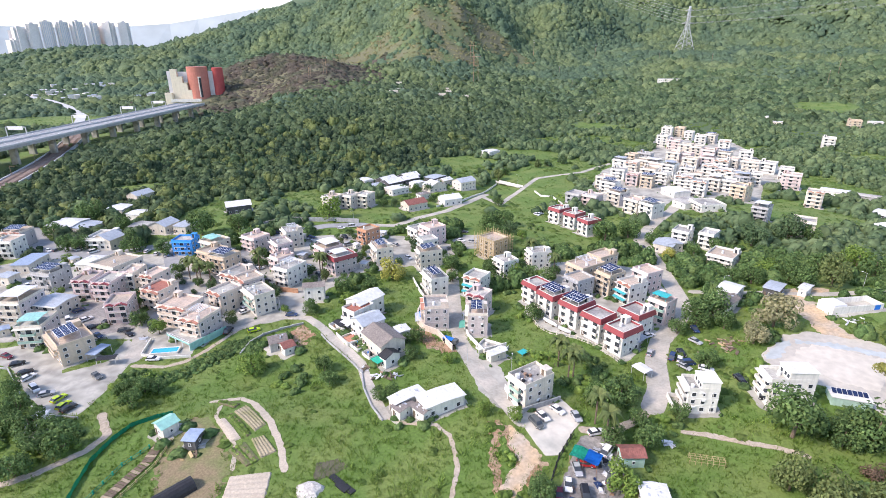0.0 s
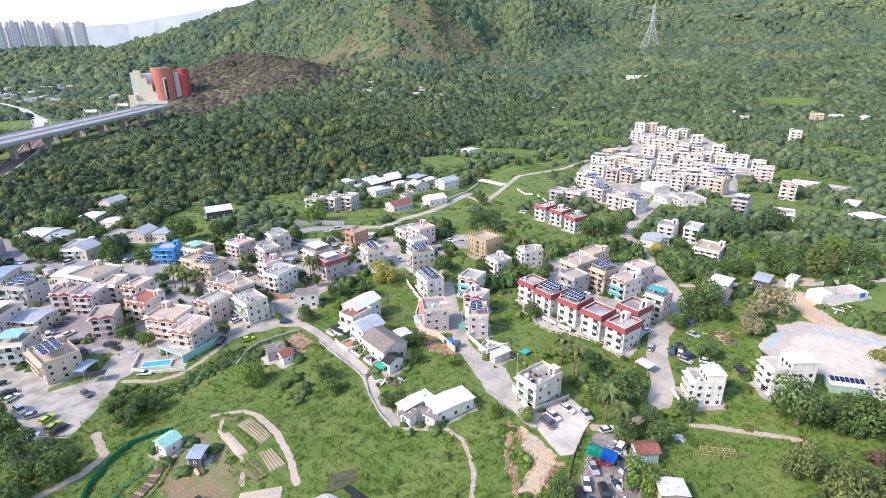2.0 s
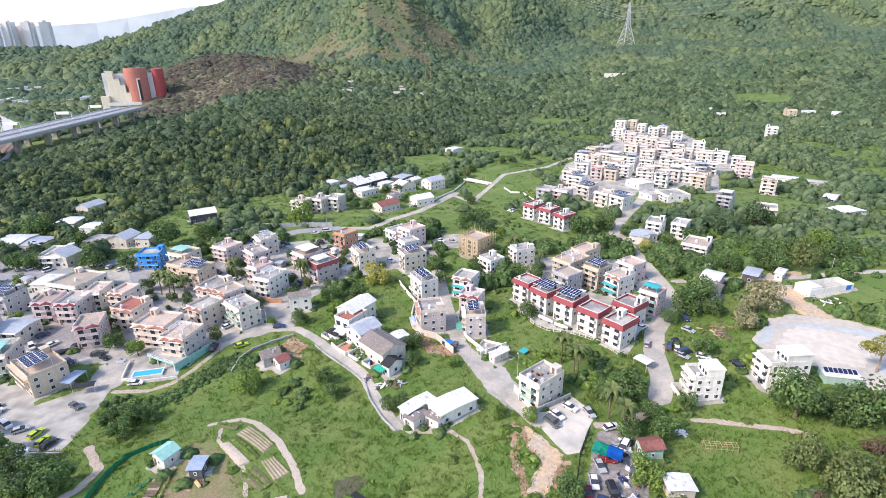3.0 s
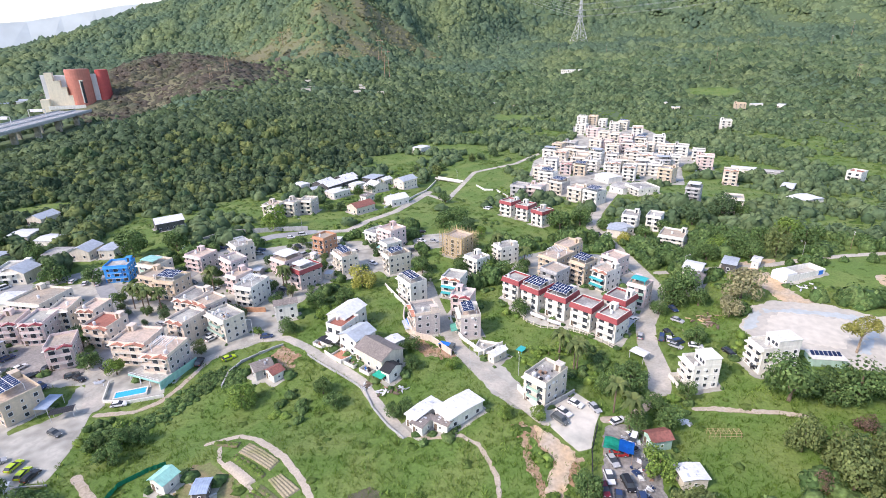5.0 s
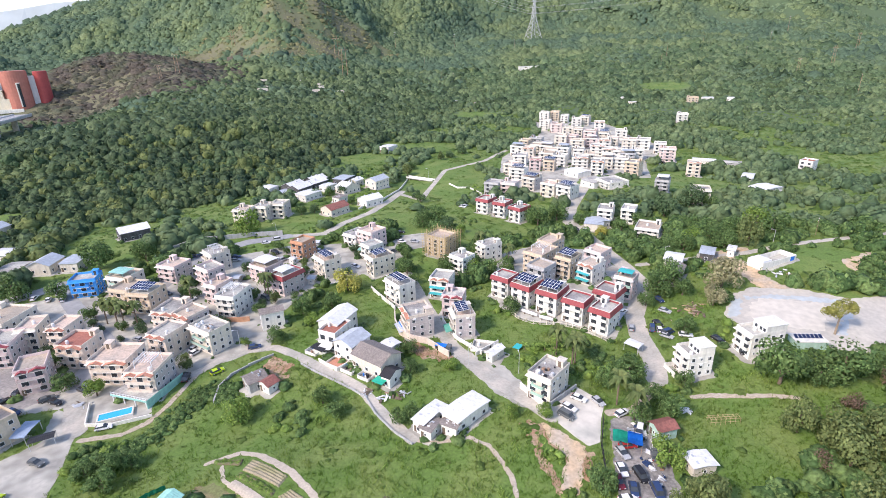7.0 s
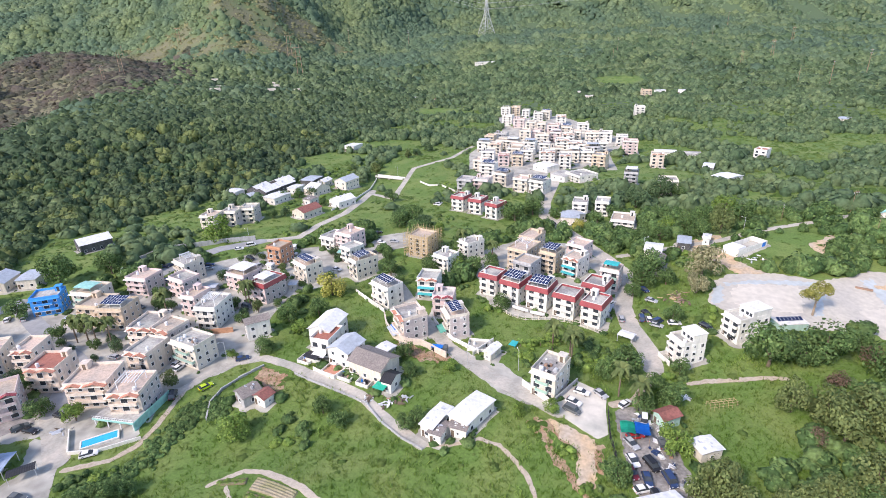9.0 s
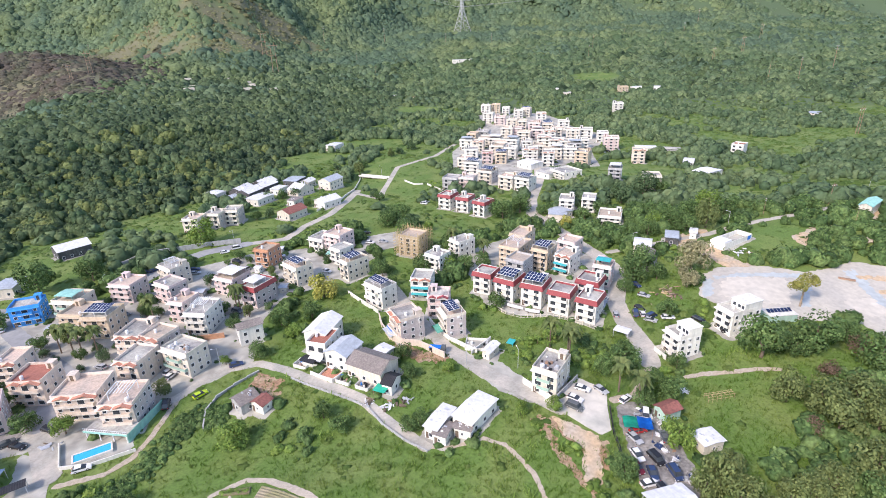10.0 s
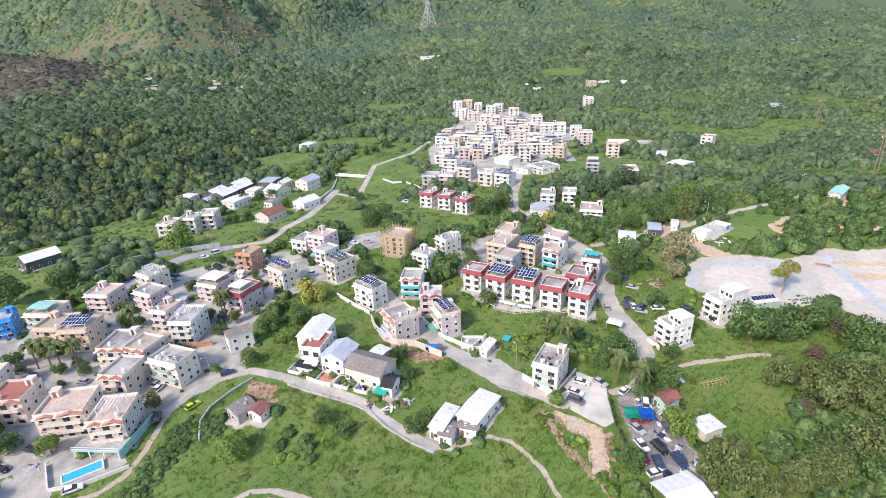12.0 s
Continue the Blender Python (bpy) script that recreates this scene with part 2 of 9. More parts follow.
SHEETS = {
    "tin_white": surface("white_corrugated_sheet", (0.72, 0.72, 0.71), 0.45, 0.08, 1.2, 0.15, streak=0.15),
    "tin_grey": surface("grey_corrugated_sheet", (0.44, 0.48, 0.52), 0.45, 0.12, 1.2, 0.15, streak=0.2),
    "tin_blue": surface("blue_grey_sheet", (0.32, 0.40, 0.52), 0.45, 0.12, 1.2, 0.15, streak=0.2),
    "tin_mint": surface("mint_roof_sheet", (0.30, 0.60, 0.52), 0.45, 0.12, 1.2, 0.15, streak=0.2),
    "tin_green": surface("green_roof_sheet", (0.10, 0.36, 0.27), 0.45, 0.12, 1.2, 0.15, streak=0.2),
    "old_tile": surface("weathered_tile", (0.24, 0.21, 0.19), 0.9, 0.25, 0.5, 0.5, streak=0.15),
    "old_red": surface("faded_red_roof", (0.26, 0.10, 0.08), 0.8, 0.25, 0.6, 0.4, streak=0.15),
    "black": BLACK,
    "white": WALLS["white"],
}
LEAVES = {
    "g": surface("leaf_green", (0.120, 0.200, 0.068), 0.6, 0.45, 1.0, 0.9, island=0.38, leaf=0.25, relief=0.3),
    "b": surface("leaf_bright", (0.185, 0.285, 0.065), 0.6, 0.30, 1.4, 0.0, island=0.30, leaf=0.25),
    "y": surface("leaf_golden", (0.430, 0.420, 0.105), 0.6, 0.25, 1.4, 0.0, island=0.25, leaf=0.25),
    "d": surface("leaf_dark", (0.090, 0.150, 0.068), 0.6, 0.30, 1.6, 0.0, island=0.35, leaf=0.2),
    "o": surface("leaf_olive", (0.160, 0.205, 0.074), 0.6, 0.30, 1.4, 0.0, island=0.30, leaf=0.25),
    "p": surface("leaf_pale", (0.300, 0.290, 0.160), 0.7, 0.25, 1.2, 0.0, island=0.30, leaf=0.2),
    "n": surface("leaf_brown", (0.200, 0.140, 0.100), 0.8, 0.25, 1.2, 0.0, island=0.30, leaf=0.2),
}
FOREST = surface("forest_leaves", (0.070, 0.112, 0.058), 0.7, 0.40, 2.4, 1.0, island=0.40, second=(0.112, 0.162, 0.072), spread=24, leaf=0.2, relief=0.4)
# far haze is put into this colour: paler and bluer than FOREST
HILL_FOREST = surface("hazed_hillside_leaves", (0.122, 0.196, 0.122), 0.75, 0.24, 5.0, 0.6, island=0.22, second=(0.192, 0.258, 0.124), spread=30, leaf=0.35, relief=0.3)
VALLEY = surface("valley_leaves", (0.116, 0.184, 0.094), 0.7, 0.30, 2.4, 0.8, island=0.32, second=(0.168, 0.236, 0.112), spread=20, leaf=0.3, relief=0.3)
SCRUB = surface("scrub_leaves", (0.105, 0.178, 0.044), 0.7, 0.16, 1.0, 0.3, island=0.14, second=(0.155, 0.222, 0.062), spread=12, leaf=0.35, relief=0.2)
HEATH = surface("dark_heath_leaves", (0.108, 0.094, 0.076), 0.85, 0.25, 3.0, 0.9, island=0.22, second=(0.098, 0.108, 0.070), spread=12, leaf=0.1, relief=0.3)
DRY_SCRUB = surface("dry_scrub_leaves", (0.205, 0.205, 0.100), 0.8, 0.25, 3.0, 0.9, island=0.28, second=(0.150, 0.160, 0.085), spread=14, leaf=0.15, relief=0.3)
GRASS = surface("tall_grass", (0.112, 0.205, 0.032), 0.7, 0.18, 2.0, 0.0, island=0.2, second=(0.178, 0.248, 0.055), spread=7, leaf=0.45)
PAINTS = {k: surface("car_paint_" + k, c, 0.25, 0.03, 1.0, 0.0) for k, c in (
    ("white", (0.75, 0.75, 0.75)), ("black", (0.02, 0.02, 0.022)), ("silver", (0.42, 0.43, 0.44)), ("grey", (0.12, 0.13, 0.13)),
    ("navy", (0.03, 0.055, 0.13)), ("lime", (0.45, 0.60, 0.03)), ("maroon", (0.16, 0.02, 0.03)), ("red", (0.45, 0.03, 0.03)))}


def ground_material():
    """Meadow, turning to dry scrub where the attribute says so."""
    m = surface("meadow", (0.106, 0.183, 0.034), 0.9, 0.20, 0.7, 0.5, second=(0.158, 0.216, 0.054), spread=20)
    nt = m.node_tree
    N, L = nt.nodes, nt.links
    b = N["Principled BSDF"]
    old = b.inputs["Base Color"].links[0].from_socket
    at = N.new("ShaderNodeAttribute")
    at.attribute_name = "dry"
    geo = N.new("ShaderNodeNewGeometry")
    n = N.new("ShaderNodeTexNoise")
    n.inputs["Scale"].default_value, n.inputs["Detail"].default_value = 0.03, 8
    L.new(geo.outputs["Position"], n.inputs["Vector"])
    ad = N.new("ShaderNodeMath")
    ad.operation = "MULTIPLY_ADD"
    L.new(n.outputs["Fac"], ad.inputs[0])
    ad.inputs[1].default_value = 1.2
    L.new(at.outputs["Fac"], ad.inputs[2])
    r = N.new("ShaderNodeMapRange")
    r.inputs["From Min"].default_value, r.inputs["From Max"].default_value = 0.85, 1.35
    L.new(ad.outputs[0], r.inputs["Value"])
    x = N.new("ShaderNodeMix")
    x.data_type = "RGBA"
    L.new(r.outputs[0], x.inputs["Factor"])
    L.new(old, x.inputs["A"])
    x.inputs["B"].default_value = (0.175, 0.155, 0.092, 1)
    wood = N.new("ShaderNodeAttribute")
    wood.attribute_name = "wooded"
    y = N.new("ShaderNodeMix")
    y.data_type = "RGBA"
    L.new(wood.outputs["Fac"], y.inputs["Factor"])
    L.new(x.outputs["Result"], y.inputs["A"])
    y.inputs["B"].default_value = (0.080, 0.125, 0.058, 1)
    L.new(y.outputs["Result"], b.inputs["Base Color"])
    return m


MEADOW = ground_material()


# ---- helpers for meshes ----
def part(name, bm, material, parent=None, label="", smooth_faces=False):
    """Links a bmesh as one mesh object under its thing."""
    me = bpy.data.meshes.new(name)
    bm.to_mesh(me)
    bm.free()
    for m in material if isinstance(material, (list, tuple)) else (material,):
        me.materials.append(m)
    if smooth_faces:
        me.shade_smooth()
    ob = new(name, me)
    if parent:
        ob.parent = parent
    return tagged(ob, label) if label else ob


def share(name, me, parent, m, label=""):
    ob = new(name, me)
    ob.parent, ob.matrix_local = parent, m
    return tagged(ob, label) if label else ob


def thing(name, m, label, category, group=""):
    ob = new(name)
    ob.empty_display_size = 0.5
    ob.matrix_world = m
    return tagged(ob, label, category, group)


def box(bm, x0, x1, y0, y1, z0, z1, slot=0, m=None):
    v = [bm.verts.new((x, y, z)) for z in (z0, z1) for x, y in ((x0, y0), (x1, y0), (x1, y1), (x0, y1))]
    for f in ((0, 3, 2, 1), (4, 5, 6, 7), (0, 1, 5, 4), (1, 2, 6, 5), (2, 3, 7, 6), (3, 0, 4, 7)):
        bm.faces.new([v[i] for i in f]).material_index = slot
    if m is not None:
        bmesh.ops.transform(bm, matrix=m, verts=v)
    return v


def boxed(*bounds):
    bm = bmesh.new()
    for b in bounds:
        box(bm, *b)
    return bm


def rod(bm, a, b, r0, r1=None, sides=6, slot=0):
    """A tapered rod from a to b."""
    a, b = Vector(a), Vector(b)
    r1 = r0 if r1 is None else r1
    q = (b - a).to_track_quat("Z", "Y")
    rings = []
    for p, r in ((a, r0), (b, r1)):
        rings.append([bm.verts.new(p + q @ Vector((r * math.cos(6.2832 * k / sides), r * math.sin(6.2832 * k / sides), 0))) for k in range(sides)])
    for k in range(sides):
        bm.faces.new((rings[0][k], rings[0][(k + 1) % sides], rings[1][(k + 1) % sides], rings[1][k])).material_index = slot
    bm.faces.new(rings[1]).material_index = slot
    bm.faces.new(rings[0][::-1]).material_index = slot


def corrugated(w, d, rise, pitch=0.5, thick=0.06, across="y"):
    """A ribbed sheet, w by d, centred; ribs run along the other axis; rise: height of the ridge in the middle of the slope axis."""
    bm = bmesh.new()
    n = max(4, int(w / pitch) * 2)
    rows = (-d / 2, 0, d / 2)
    top, low = [], []
    for j, y in enumerate(rows):
        z = rise if j == 1 else 0.0
        top.append([bm.verts.new((-w / 2 + w * k / n, y, z + thick + (0.05 if k % 2 else 0))) for k in range(n + 1)])
        low.append([bm.verts.new((-w / 2 + w * k / n, y, z + (0.05 if k % 2 else 0))) for k in range(n + 1)])
    for j in (0, 1):
        for k in range(n):
            bm.faces.new((top[j][k], top[j][k + 1], top[j + 1][k + 1], top[j + 1][k]))
            bm.faces.new((low[j][k], low[j + 1][k], low[j + 1][k + 1], low[j][k + 1]))
    for g in (0, 2):
        for k in range(n):
            f = (low[g][k], low[g][k + 1], top[g][k + 1], top[g][k])
            bm.faces.new(f if g == 0 else f[::-1])
    for k in (0, n):
        for j in (0, 1):
            f = (low[j][k], top[j][k], top[j + 1][k], low[j + 1][k])
            bm.faces.new(f if k == 0 else f[::-1])
    return bm


# ---- ground ----
DRY_PATCHES = (
    # bare spurs of the mountain: x, y, radius along x and y, dryness
    (-190, 1245, 80, 34, 1.0), (-75, 1140, 42, 30, 0.75), (-10, 1128, 36, 28, 1.0), (30, 1168, 50, 40, 1.0), (-20, 1240, 80, 50, 1.0), (85, 1310, 95, 60, 1.1), (-110, 1195, 90, 32, 0.6), (140, 1300, 60, 50, 0.9), (-250, 1300, 60, 40, 0.6),
)


def dry(x, y):
    """How dry the ground's cover is, 0 to 1: the brown hill, the mountain's spurs."""
    x, y = np.asarray(x, float), np.asarray(y, float)
    hill = 2.0 * np.exp(-((x + 305) / 140) ** 2 - ((y - 1010) / 150) ** 2)
    spur = 0
    for cx, cy, rx, ry, k in DRY_PATCHES:
        spur = np.maximum(spur, k * np.exp(-(((x - cx) / rx) ** 2 + ((y - cy) / ry) ** 2) ** 1.5))
    spur = spur * (0.55 + 0.9 * lattice(x, y, 26, 22))
    return np.clip(hill + spur, 0, 1)


CLEARINGS = (
    # open grass: x, y, radius along x, radius along y
    (-20, 130, 62, 34), (10, 100, 60, 22), (75, 100, 25, 14), (-12, 190, 9, 22), (8, 143, 12, 9), (45, 148, 20, 16), (30, 170, 8, 12), (70, 390, 32, 55), (22, 474, 30, 20), (84, 508, 30, 24), (196, 690, 34, 40),
    (205, 300, 40, 30), (505, 738, 44, 40), (225, 330, 28, 18), (215, 285, 24, 14), (-215, 375, 26, 16), (25, 300, 26, 20), (-55, 315, 22, 12), (-60, 110, 25, 28), (120, 172, 14, 10), (40, 280, 25, 18), (-75, 150, 22, 14), (160, 165, 30, 12), (-385, 560, 30, 150), (-560, 760, 90, 70),
)


def clear(x, y):
    out = np.zeros(x.shape, bool)
    for cx, cy, rx, ry in CLEARINGS:
        out |= ((x - cx) / rx) ** 2 + ((y - cy) / ry) ** 2 < 1
    return out


xs = np.concatenate([-np.geomspace(4990, 262, 34), np.arange(-255, 460, 3), np.geomspace(466, 4990, 34)])
ys = np.concatenate([np.arange(-600, 60, 40), np.arange(62, 640, 3), np.geomspace(645, 4990, 90)])
GX, GY = np.meshgrid(xs, ys)
co = np.stack([GX, GY, height(GX, GY)], -1).reshape(-1, 3)
i = np.arange(len(ys) - 1)[:, None] * len(xs) + np.arange(len(xs) - 1)
quads = np.stack([i, i + 1, i + 1 + len(xs), i + len(xs)], -1).reshape(-1, 4)
me = bpy.data.meshes.new("ground")
me.from_pydata(co.tolist(), [], quads.tolist())
me.attributes.new("dry", "FLOAT", "POINT").data.foreach_set("value", dry(GX, GY).ravel().astype(np.float32))
foot_y = np.interp(GX, [p[0] for p in FOOT], [p[1] for p in FOOT])
me.attributes.new("wooded", "FLOAT", "POINT").data.foreach_set("value", (smooth(-10, 25, GY - foot_y) * (1 - 0.8 * dry(GX, GY)) * (1 - clear(GX, GY))).ravel().astype(np.float32))
me.materials.append(MEADOW)
me.shade_smooth()
tagged(new("ground", me), "grassy valley floor rising to a dry wooded mountain", "ground", kind="structure")


def on(x, y, up=0.0, rot=0.0):
    return pose(x, y, float(height(x, y)) + up, 0, 0, rot)


# ---- houses ----
def window_mesh(w, h, two=False):
    """A frame proud of the wall, in one piece; the pane sits back inside it. The wall is the plane y = 0, outside is -y."""
    bm = bmesh.new()
    t = 0.09

    def ring(hw, hh, y):
        return [bm.verts.new((sx * hw, y, sz * hh)) for sx, sz in ((-1, -1), (1, -1), (1, 1), (-1, 1))]

    rings = [ring(w / 2, h / 2, 0.02), ring(w / 2, h / 2, -0.1), ring(w / 2 - t, h / 2 - t, -0.1), ring(w / 2 - t, h / 2 - t, -0.02)]
    for a, b in zip(rings, rings[1:]):
        for k in range(4):
            bm.faces.new((a[k], a[(k + 1) % 4], b[(k + 1) % 4], b[k]))
    if two:
        bm.faces.new(rings[-1]).material_index = 1
    me = bpy.data.meshes.new("window")
    bm.to_mesh(me)
    bm.free()
    me.materials.append(WHITE_METAL)
    if two:
        me.materials.append(GLASS)
    pane = bpy.data.meshes.new("pane")
    bm = bmesh.new()
    a, c = w / 2 - t, h / 2 - t
    box(bm, -a, a, -0.045, 0.015, -c, c)
    bm.to_mesh(pane)
    bm.free()
    pane.materials.append(GLASS)
    return me, pane


SIZES = {"small": (1.2, 1.3), "wide": (1.9, 1.5), "door": (2.0, 1.9), "slit": (0.7, 0.9)}
WINDOWS = {k: (*window_mesh(*s), window_mesh(*s, two=True)[0]) for k, s in SIZES.items()}
bm = boxed((-0.5, 0.5, -0.9, 0.9, 0, 0.035))
PANEL = bpy.data.meshes.new("solar_panel")
bm.to_mesh(PANEL)
bm.free()
PANEL.materials.append(SOLAR)
bm = boxed((-0.42, 0.42, -0.32, 0, -0.3, 0.3), (-0.2, 0.2, -0.34, -0.3, -0.2, 0.2))
AC = bpy.data.meshes.new("air_conditioner")
bm.to_mesh(AC)
bm.free()
AC.materials.append(WHITE_METAL)
COLOR_WORDS = {"white": "white painted", "cream": "cream tiled", "pink": "pale pink tiled", "peach": "peach coloured", "tan": "tan tiled", "grey": "grey rendered", "brick": "orange brick tiled", "blue": "bright blue"}
STYLE_WORDS = {"red": "with a maroon tiled parapet", "redsolar": "with maroon parapet and solar panels", "solar": "with solar panels on the roof", "pergola": "with a roof pergola",
               "whiteroof": "under a white sheet roof", "greyroof": "under a grey sheet roof", "greenroof": "under a green roof canopy", "gable": "with small red gable awnings",
               "teal": "with teal awnings", "redterrace": "with a red roof terrace", "redwhite": "with maroon parapet and white canopy", "upper": "with a set-back top floor",
               "scaffold": "wrapped in bamboo scaffolding", "clutter": "with a cluttered flat roof", "plain": "with a flat roof and balconies", "frame": "with a white frame on the roof", "green": "with a green roof shelter"}
COUNT_WORDS = {1: "single-storey", 2: "two-storey", 3: "three-storey", 4: "four-storey"}
FOOTPRINTS = []


def glaze(root, kind, face, along, z, w, d, near):
    """Puts one window on a face: 0 front, 1 right, 2 back, 3 left."""
    turn = (0, 90, 180, -90)[face]
    m = pose(0, 0, 0, 0, 0, turn) @ pose(along, -(d if face % 2 == 0 else w) / 2, z)
    if near:
        win = share("window", WINDOWS[kind][0], root, m)
        share("pane", WINDOWS[kind][1], win, Matrix())
    else:
        share("window", WINDOWS[kind][2], root, m)


def canopy(root, w, d, x, y, z, tall, sheet, name="roof_canopy", label=""):
    """A ribbed sheet on thin posts."""
    bm = corrugated(w, d, 0.25)
    for sx in (-1, 1):
        for sy in (-1, 1):
            box(bm, sx * (w / 2 - 0.3) - 0.05, sx * (w / 2 - 0.3) + 0.05, sy * (d / 2 - 0.3) - 0.05, sy * (d / 2 - 0.3) + 0.05, -tall, 0.02)
    bmesh.ops.translate(bm, vec=(x, y, z + tall), verts=bm.verts)
    return part(name, bm, sheet, root, label)


def house(x, y, rot, w, d, n, h, style, col):
    """A village house: walls, roof deck, parapet, windows, balconies and what stands on its roof."""
    rng = random.Random(int(x * 13 + y * 7))
    near = math.hypot(x + 20, y - 15) < 165
    mid = math.hypot(x + 20, y - 15) < 300
    FOOTPRINTS.append((x, y, rot, w, d))
    wall = WALLS[col]
    root = thing("house", on(x, y, 0, rot), f"{COUNT_WORDS[n]} {COLOR_WORDS[col]} village house {STYLE_WORDS[style]}", "house", "village houses")
    top = h - 1.05 if n > 1 else h
    st = top / n
    prof = [(0, -2.5)]
    for k in range(1, n):  # string courses at each floor
        prof += [(0, k * st - 0.12), (0.07, k * st - 0.12), (0.07, k * st + 0.08), (0, k * st + 0.08)]
    prof.append((0, top))
    bm = bmesh.new()
    shell = [[bm.verts.new((sx * (w / 2 + o), sy * (d / 2 + o), z)) for sx, sy in ((-1, -1), (1, -1), (1, 1), (-1, 1))] for o, z in prof]
    for a, b in zip(shell, shell[1:]):
        for k in range(4):
            bm.faces.new((a[k], a[(k + 1) % 4], b[(k + 1) % 4], b[k])).material_index = 1 if k else 0
    bm.faces.new(shell[-1])
    # some houses get shade-coloured mauve on every wall but the front
    part("wall", bm, (wall, SHADED_MAUVE if n > 2 and col in ("peach", "pink", "cream") and (int(x * 7 + y * 3) % 5 < 3) else wall), root)
    deck = DECK_RED if style == "redterrace" else DECK_GREY if style == "clutter" or col in ("grey", "white", "blue") and rng.random() < 0.8 or rng.random() < 0.25 else DECK
    if n == 1 or style in ("whiteroof", "greyroof") and n <= 2:
        sheet = SHEETS["tin_white" if style == "whiteroof" else "tin_grey"] if style != "plain" else DECK_GREY
        bm = corrugated(w + 0.8, d + 0.8, 0.7)
        bmesh.ops.translate(bm, vec=(0, 0, top), verts=bm.verts)
        part("roof", bm, sheet, root)
        for s in (-1, 1):
            gable = bmesh.new()
            v = [gable.verts.new((s * w / 2, yy, zz)) for yy, zz in ((-d / 2, top - 0.1), (d / 2, top - 0.1), (0, top + 0.62))]
            u = [gable.verts.new((s * (w / 2 - 0.2), yy, zz)) for yy, zz in ((-d / 2, top - 0.1), (d / 2, top - 0.1), (0, top + 0.62))]
            gable.faces.new(v if s > 0 else v[::-1])
            gable.faces.new(u[::-1] if s > 0 else u)
            for k in range(3):
                gable.faces.new((v[k], u[k], u[(k + 1) % 3], v[(k + 1) % 3]))
            bmesh.ops.recalc_face_normals(gable, faces=gable.faces)
            part("gable_wall", gable, wall, root)
    else:
        part("roof_deck", boxed((-w / 2 + 0.01, w / 2 - 0.01, -d / 2 + 0.01, d / 2 - 0.01, top + 0.002, top + 0.12)), deck, root)
        red = style.startswith("red") and style != "redterrace"
        o = 0.6 if red else 0.05
        p0, p1 = (top - 0.95, top + 0.85) if red else (top + 0.004, top + 1.0)
        bm = boxed((-w / 2 - o, w / 2 + o, -d / 2 - o, -d / 2 + 0.14, p0 if red else p0, p1), (-w / 2 - o, w / 2 + o, d / 2 - 0.14, d / 2 + o, p0, p1),
                   (-w / 2 - o, -w / 2 + 0.14, -d / 2 + 0.14, d / 2 - 0.14, p0, p1), (w / 2 - 0.14, w / 2 + o, -d / 2 + 0.14, d / 2 - 0.14, p0, p1))
        for v in bm.verts:  # the tiled band flares outwards at its foot
            if red and v.co.z > top and max(abs(v.co.x) - w / 2, abs(v.co.y) - d / 2) > 0.1:
                v.co.x -= math.copysign(0.42, v.co.x) if abs(v.co.x) > w / 2 + 0.1 else 0
                v.co.y -= math.copysign(0.42, v.co.y) if abs(v.co.y) > d / 2 + 0.1 else 0
        part("parapet", bm, MAROON if red else wall, root, "maroon tiled parapet band" if red else "")
        if red:
            bm = boxed((-w / 2 - 0.02, w / 2 + 0.02, -d / 2 - 0.02, -d / 2 + 0.2, p1, p1 + 0.14), (-w / 2 - 0.02, w / 2 + 0.02, d / 2 - 0.2, d / 2 + 0.02, p1, p1 + 0.14),
                       (-w / 2 - 0.02, -w / 2 + 0.2, -d / 2 + 0.2, d / 2 - 0.2, p1, p1 + 0.14), (w / 2 - 0.2, w / 2 + 0.02, -d / 2 + 0.2, d / 2 - 0.2, p1, p1 + 0.14))
            part("coping", bm, WALLS["white"], root)
        hx = rng.choice((-1, 1)) * (w / 2 - 1.75)
        if style not in ("upper", "scaffold", "pergola", "redwhite") and rng.random() < 0.62:
            hut = part("stair_hut", boxed((hx - 1.1, hx + 1.1, d / 2 - 2.6, d / 2 - 0.3, top + 0.12, top + 2.1), (hx - 1.25, hx + 1.25, d / 2 - 2.8, d / 2 - 0.2, top + 2.1, top + 2.22)), wall, root)
            part("door", boxed((hx - 0.45, hx + 0.45, d / 2 - 2.66, d / 2 - 2.58, top + 0.14, top + 1.95)), GLASS if rng.random() < 0.5 else WOODY, hut)
    # windows and balconies
    cols_f = max(2, round(w / (3.2 if mid else 4.8)))
    cols_s = max(2, round(d / 3.0)) if mid else max(1, round(d / 4.5))
    for k in range(n):
        z = k * st + st * 0.52
        if n > 1:
            for c in range(cols_f):
                a = -w / 2 + w * (c + 0.5) / cols_f
                glaze(root, "wide" if k == 0 else ("door" if (c == cols_f // 2 or cols_f == 2 and c == 0) else "small"), 0, a, z - (0.25 if k and c == cols_f // 2 else 0), w, d, near)
        else:
            glaze(root, "small", 0, w / 4, z, w, d, near)
            glaze(root, "small", 0, -w / 4, z, w, d, near)
        for c in range(cols_s if mid or k else 0):
            a = -d / 2 + d * (c + 0.5) / cols_s
            glaze(root, "small" if (c + k) % 3 else "slit", 1, a, z + 0.1, w, d, near)
            if near and c % 2 == 0:
                glaze(root, "small" if (c + k) % 2 else "slit", 3, a, z + 0.1, w, d, near)
        if near and k:
            glaze(root, "small", 2, 0, z, w, d, False)
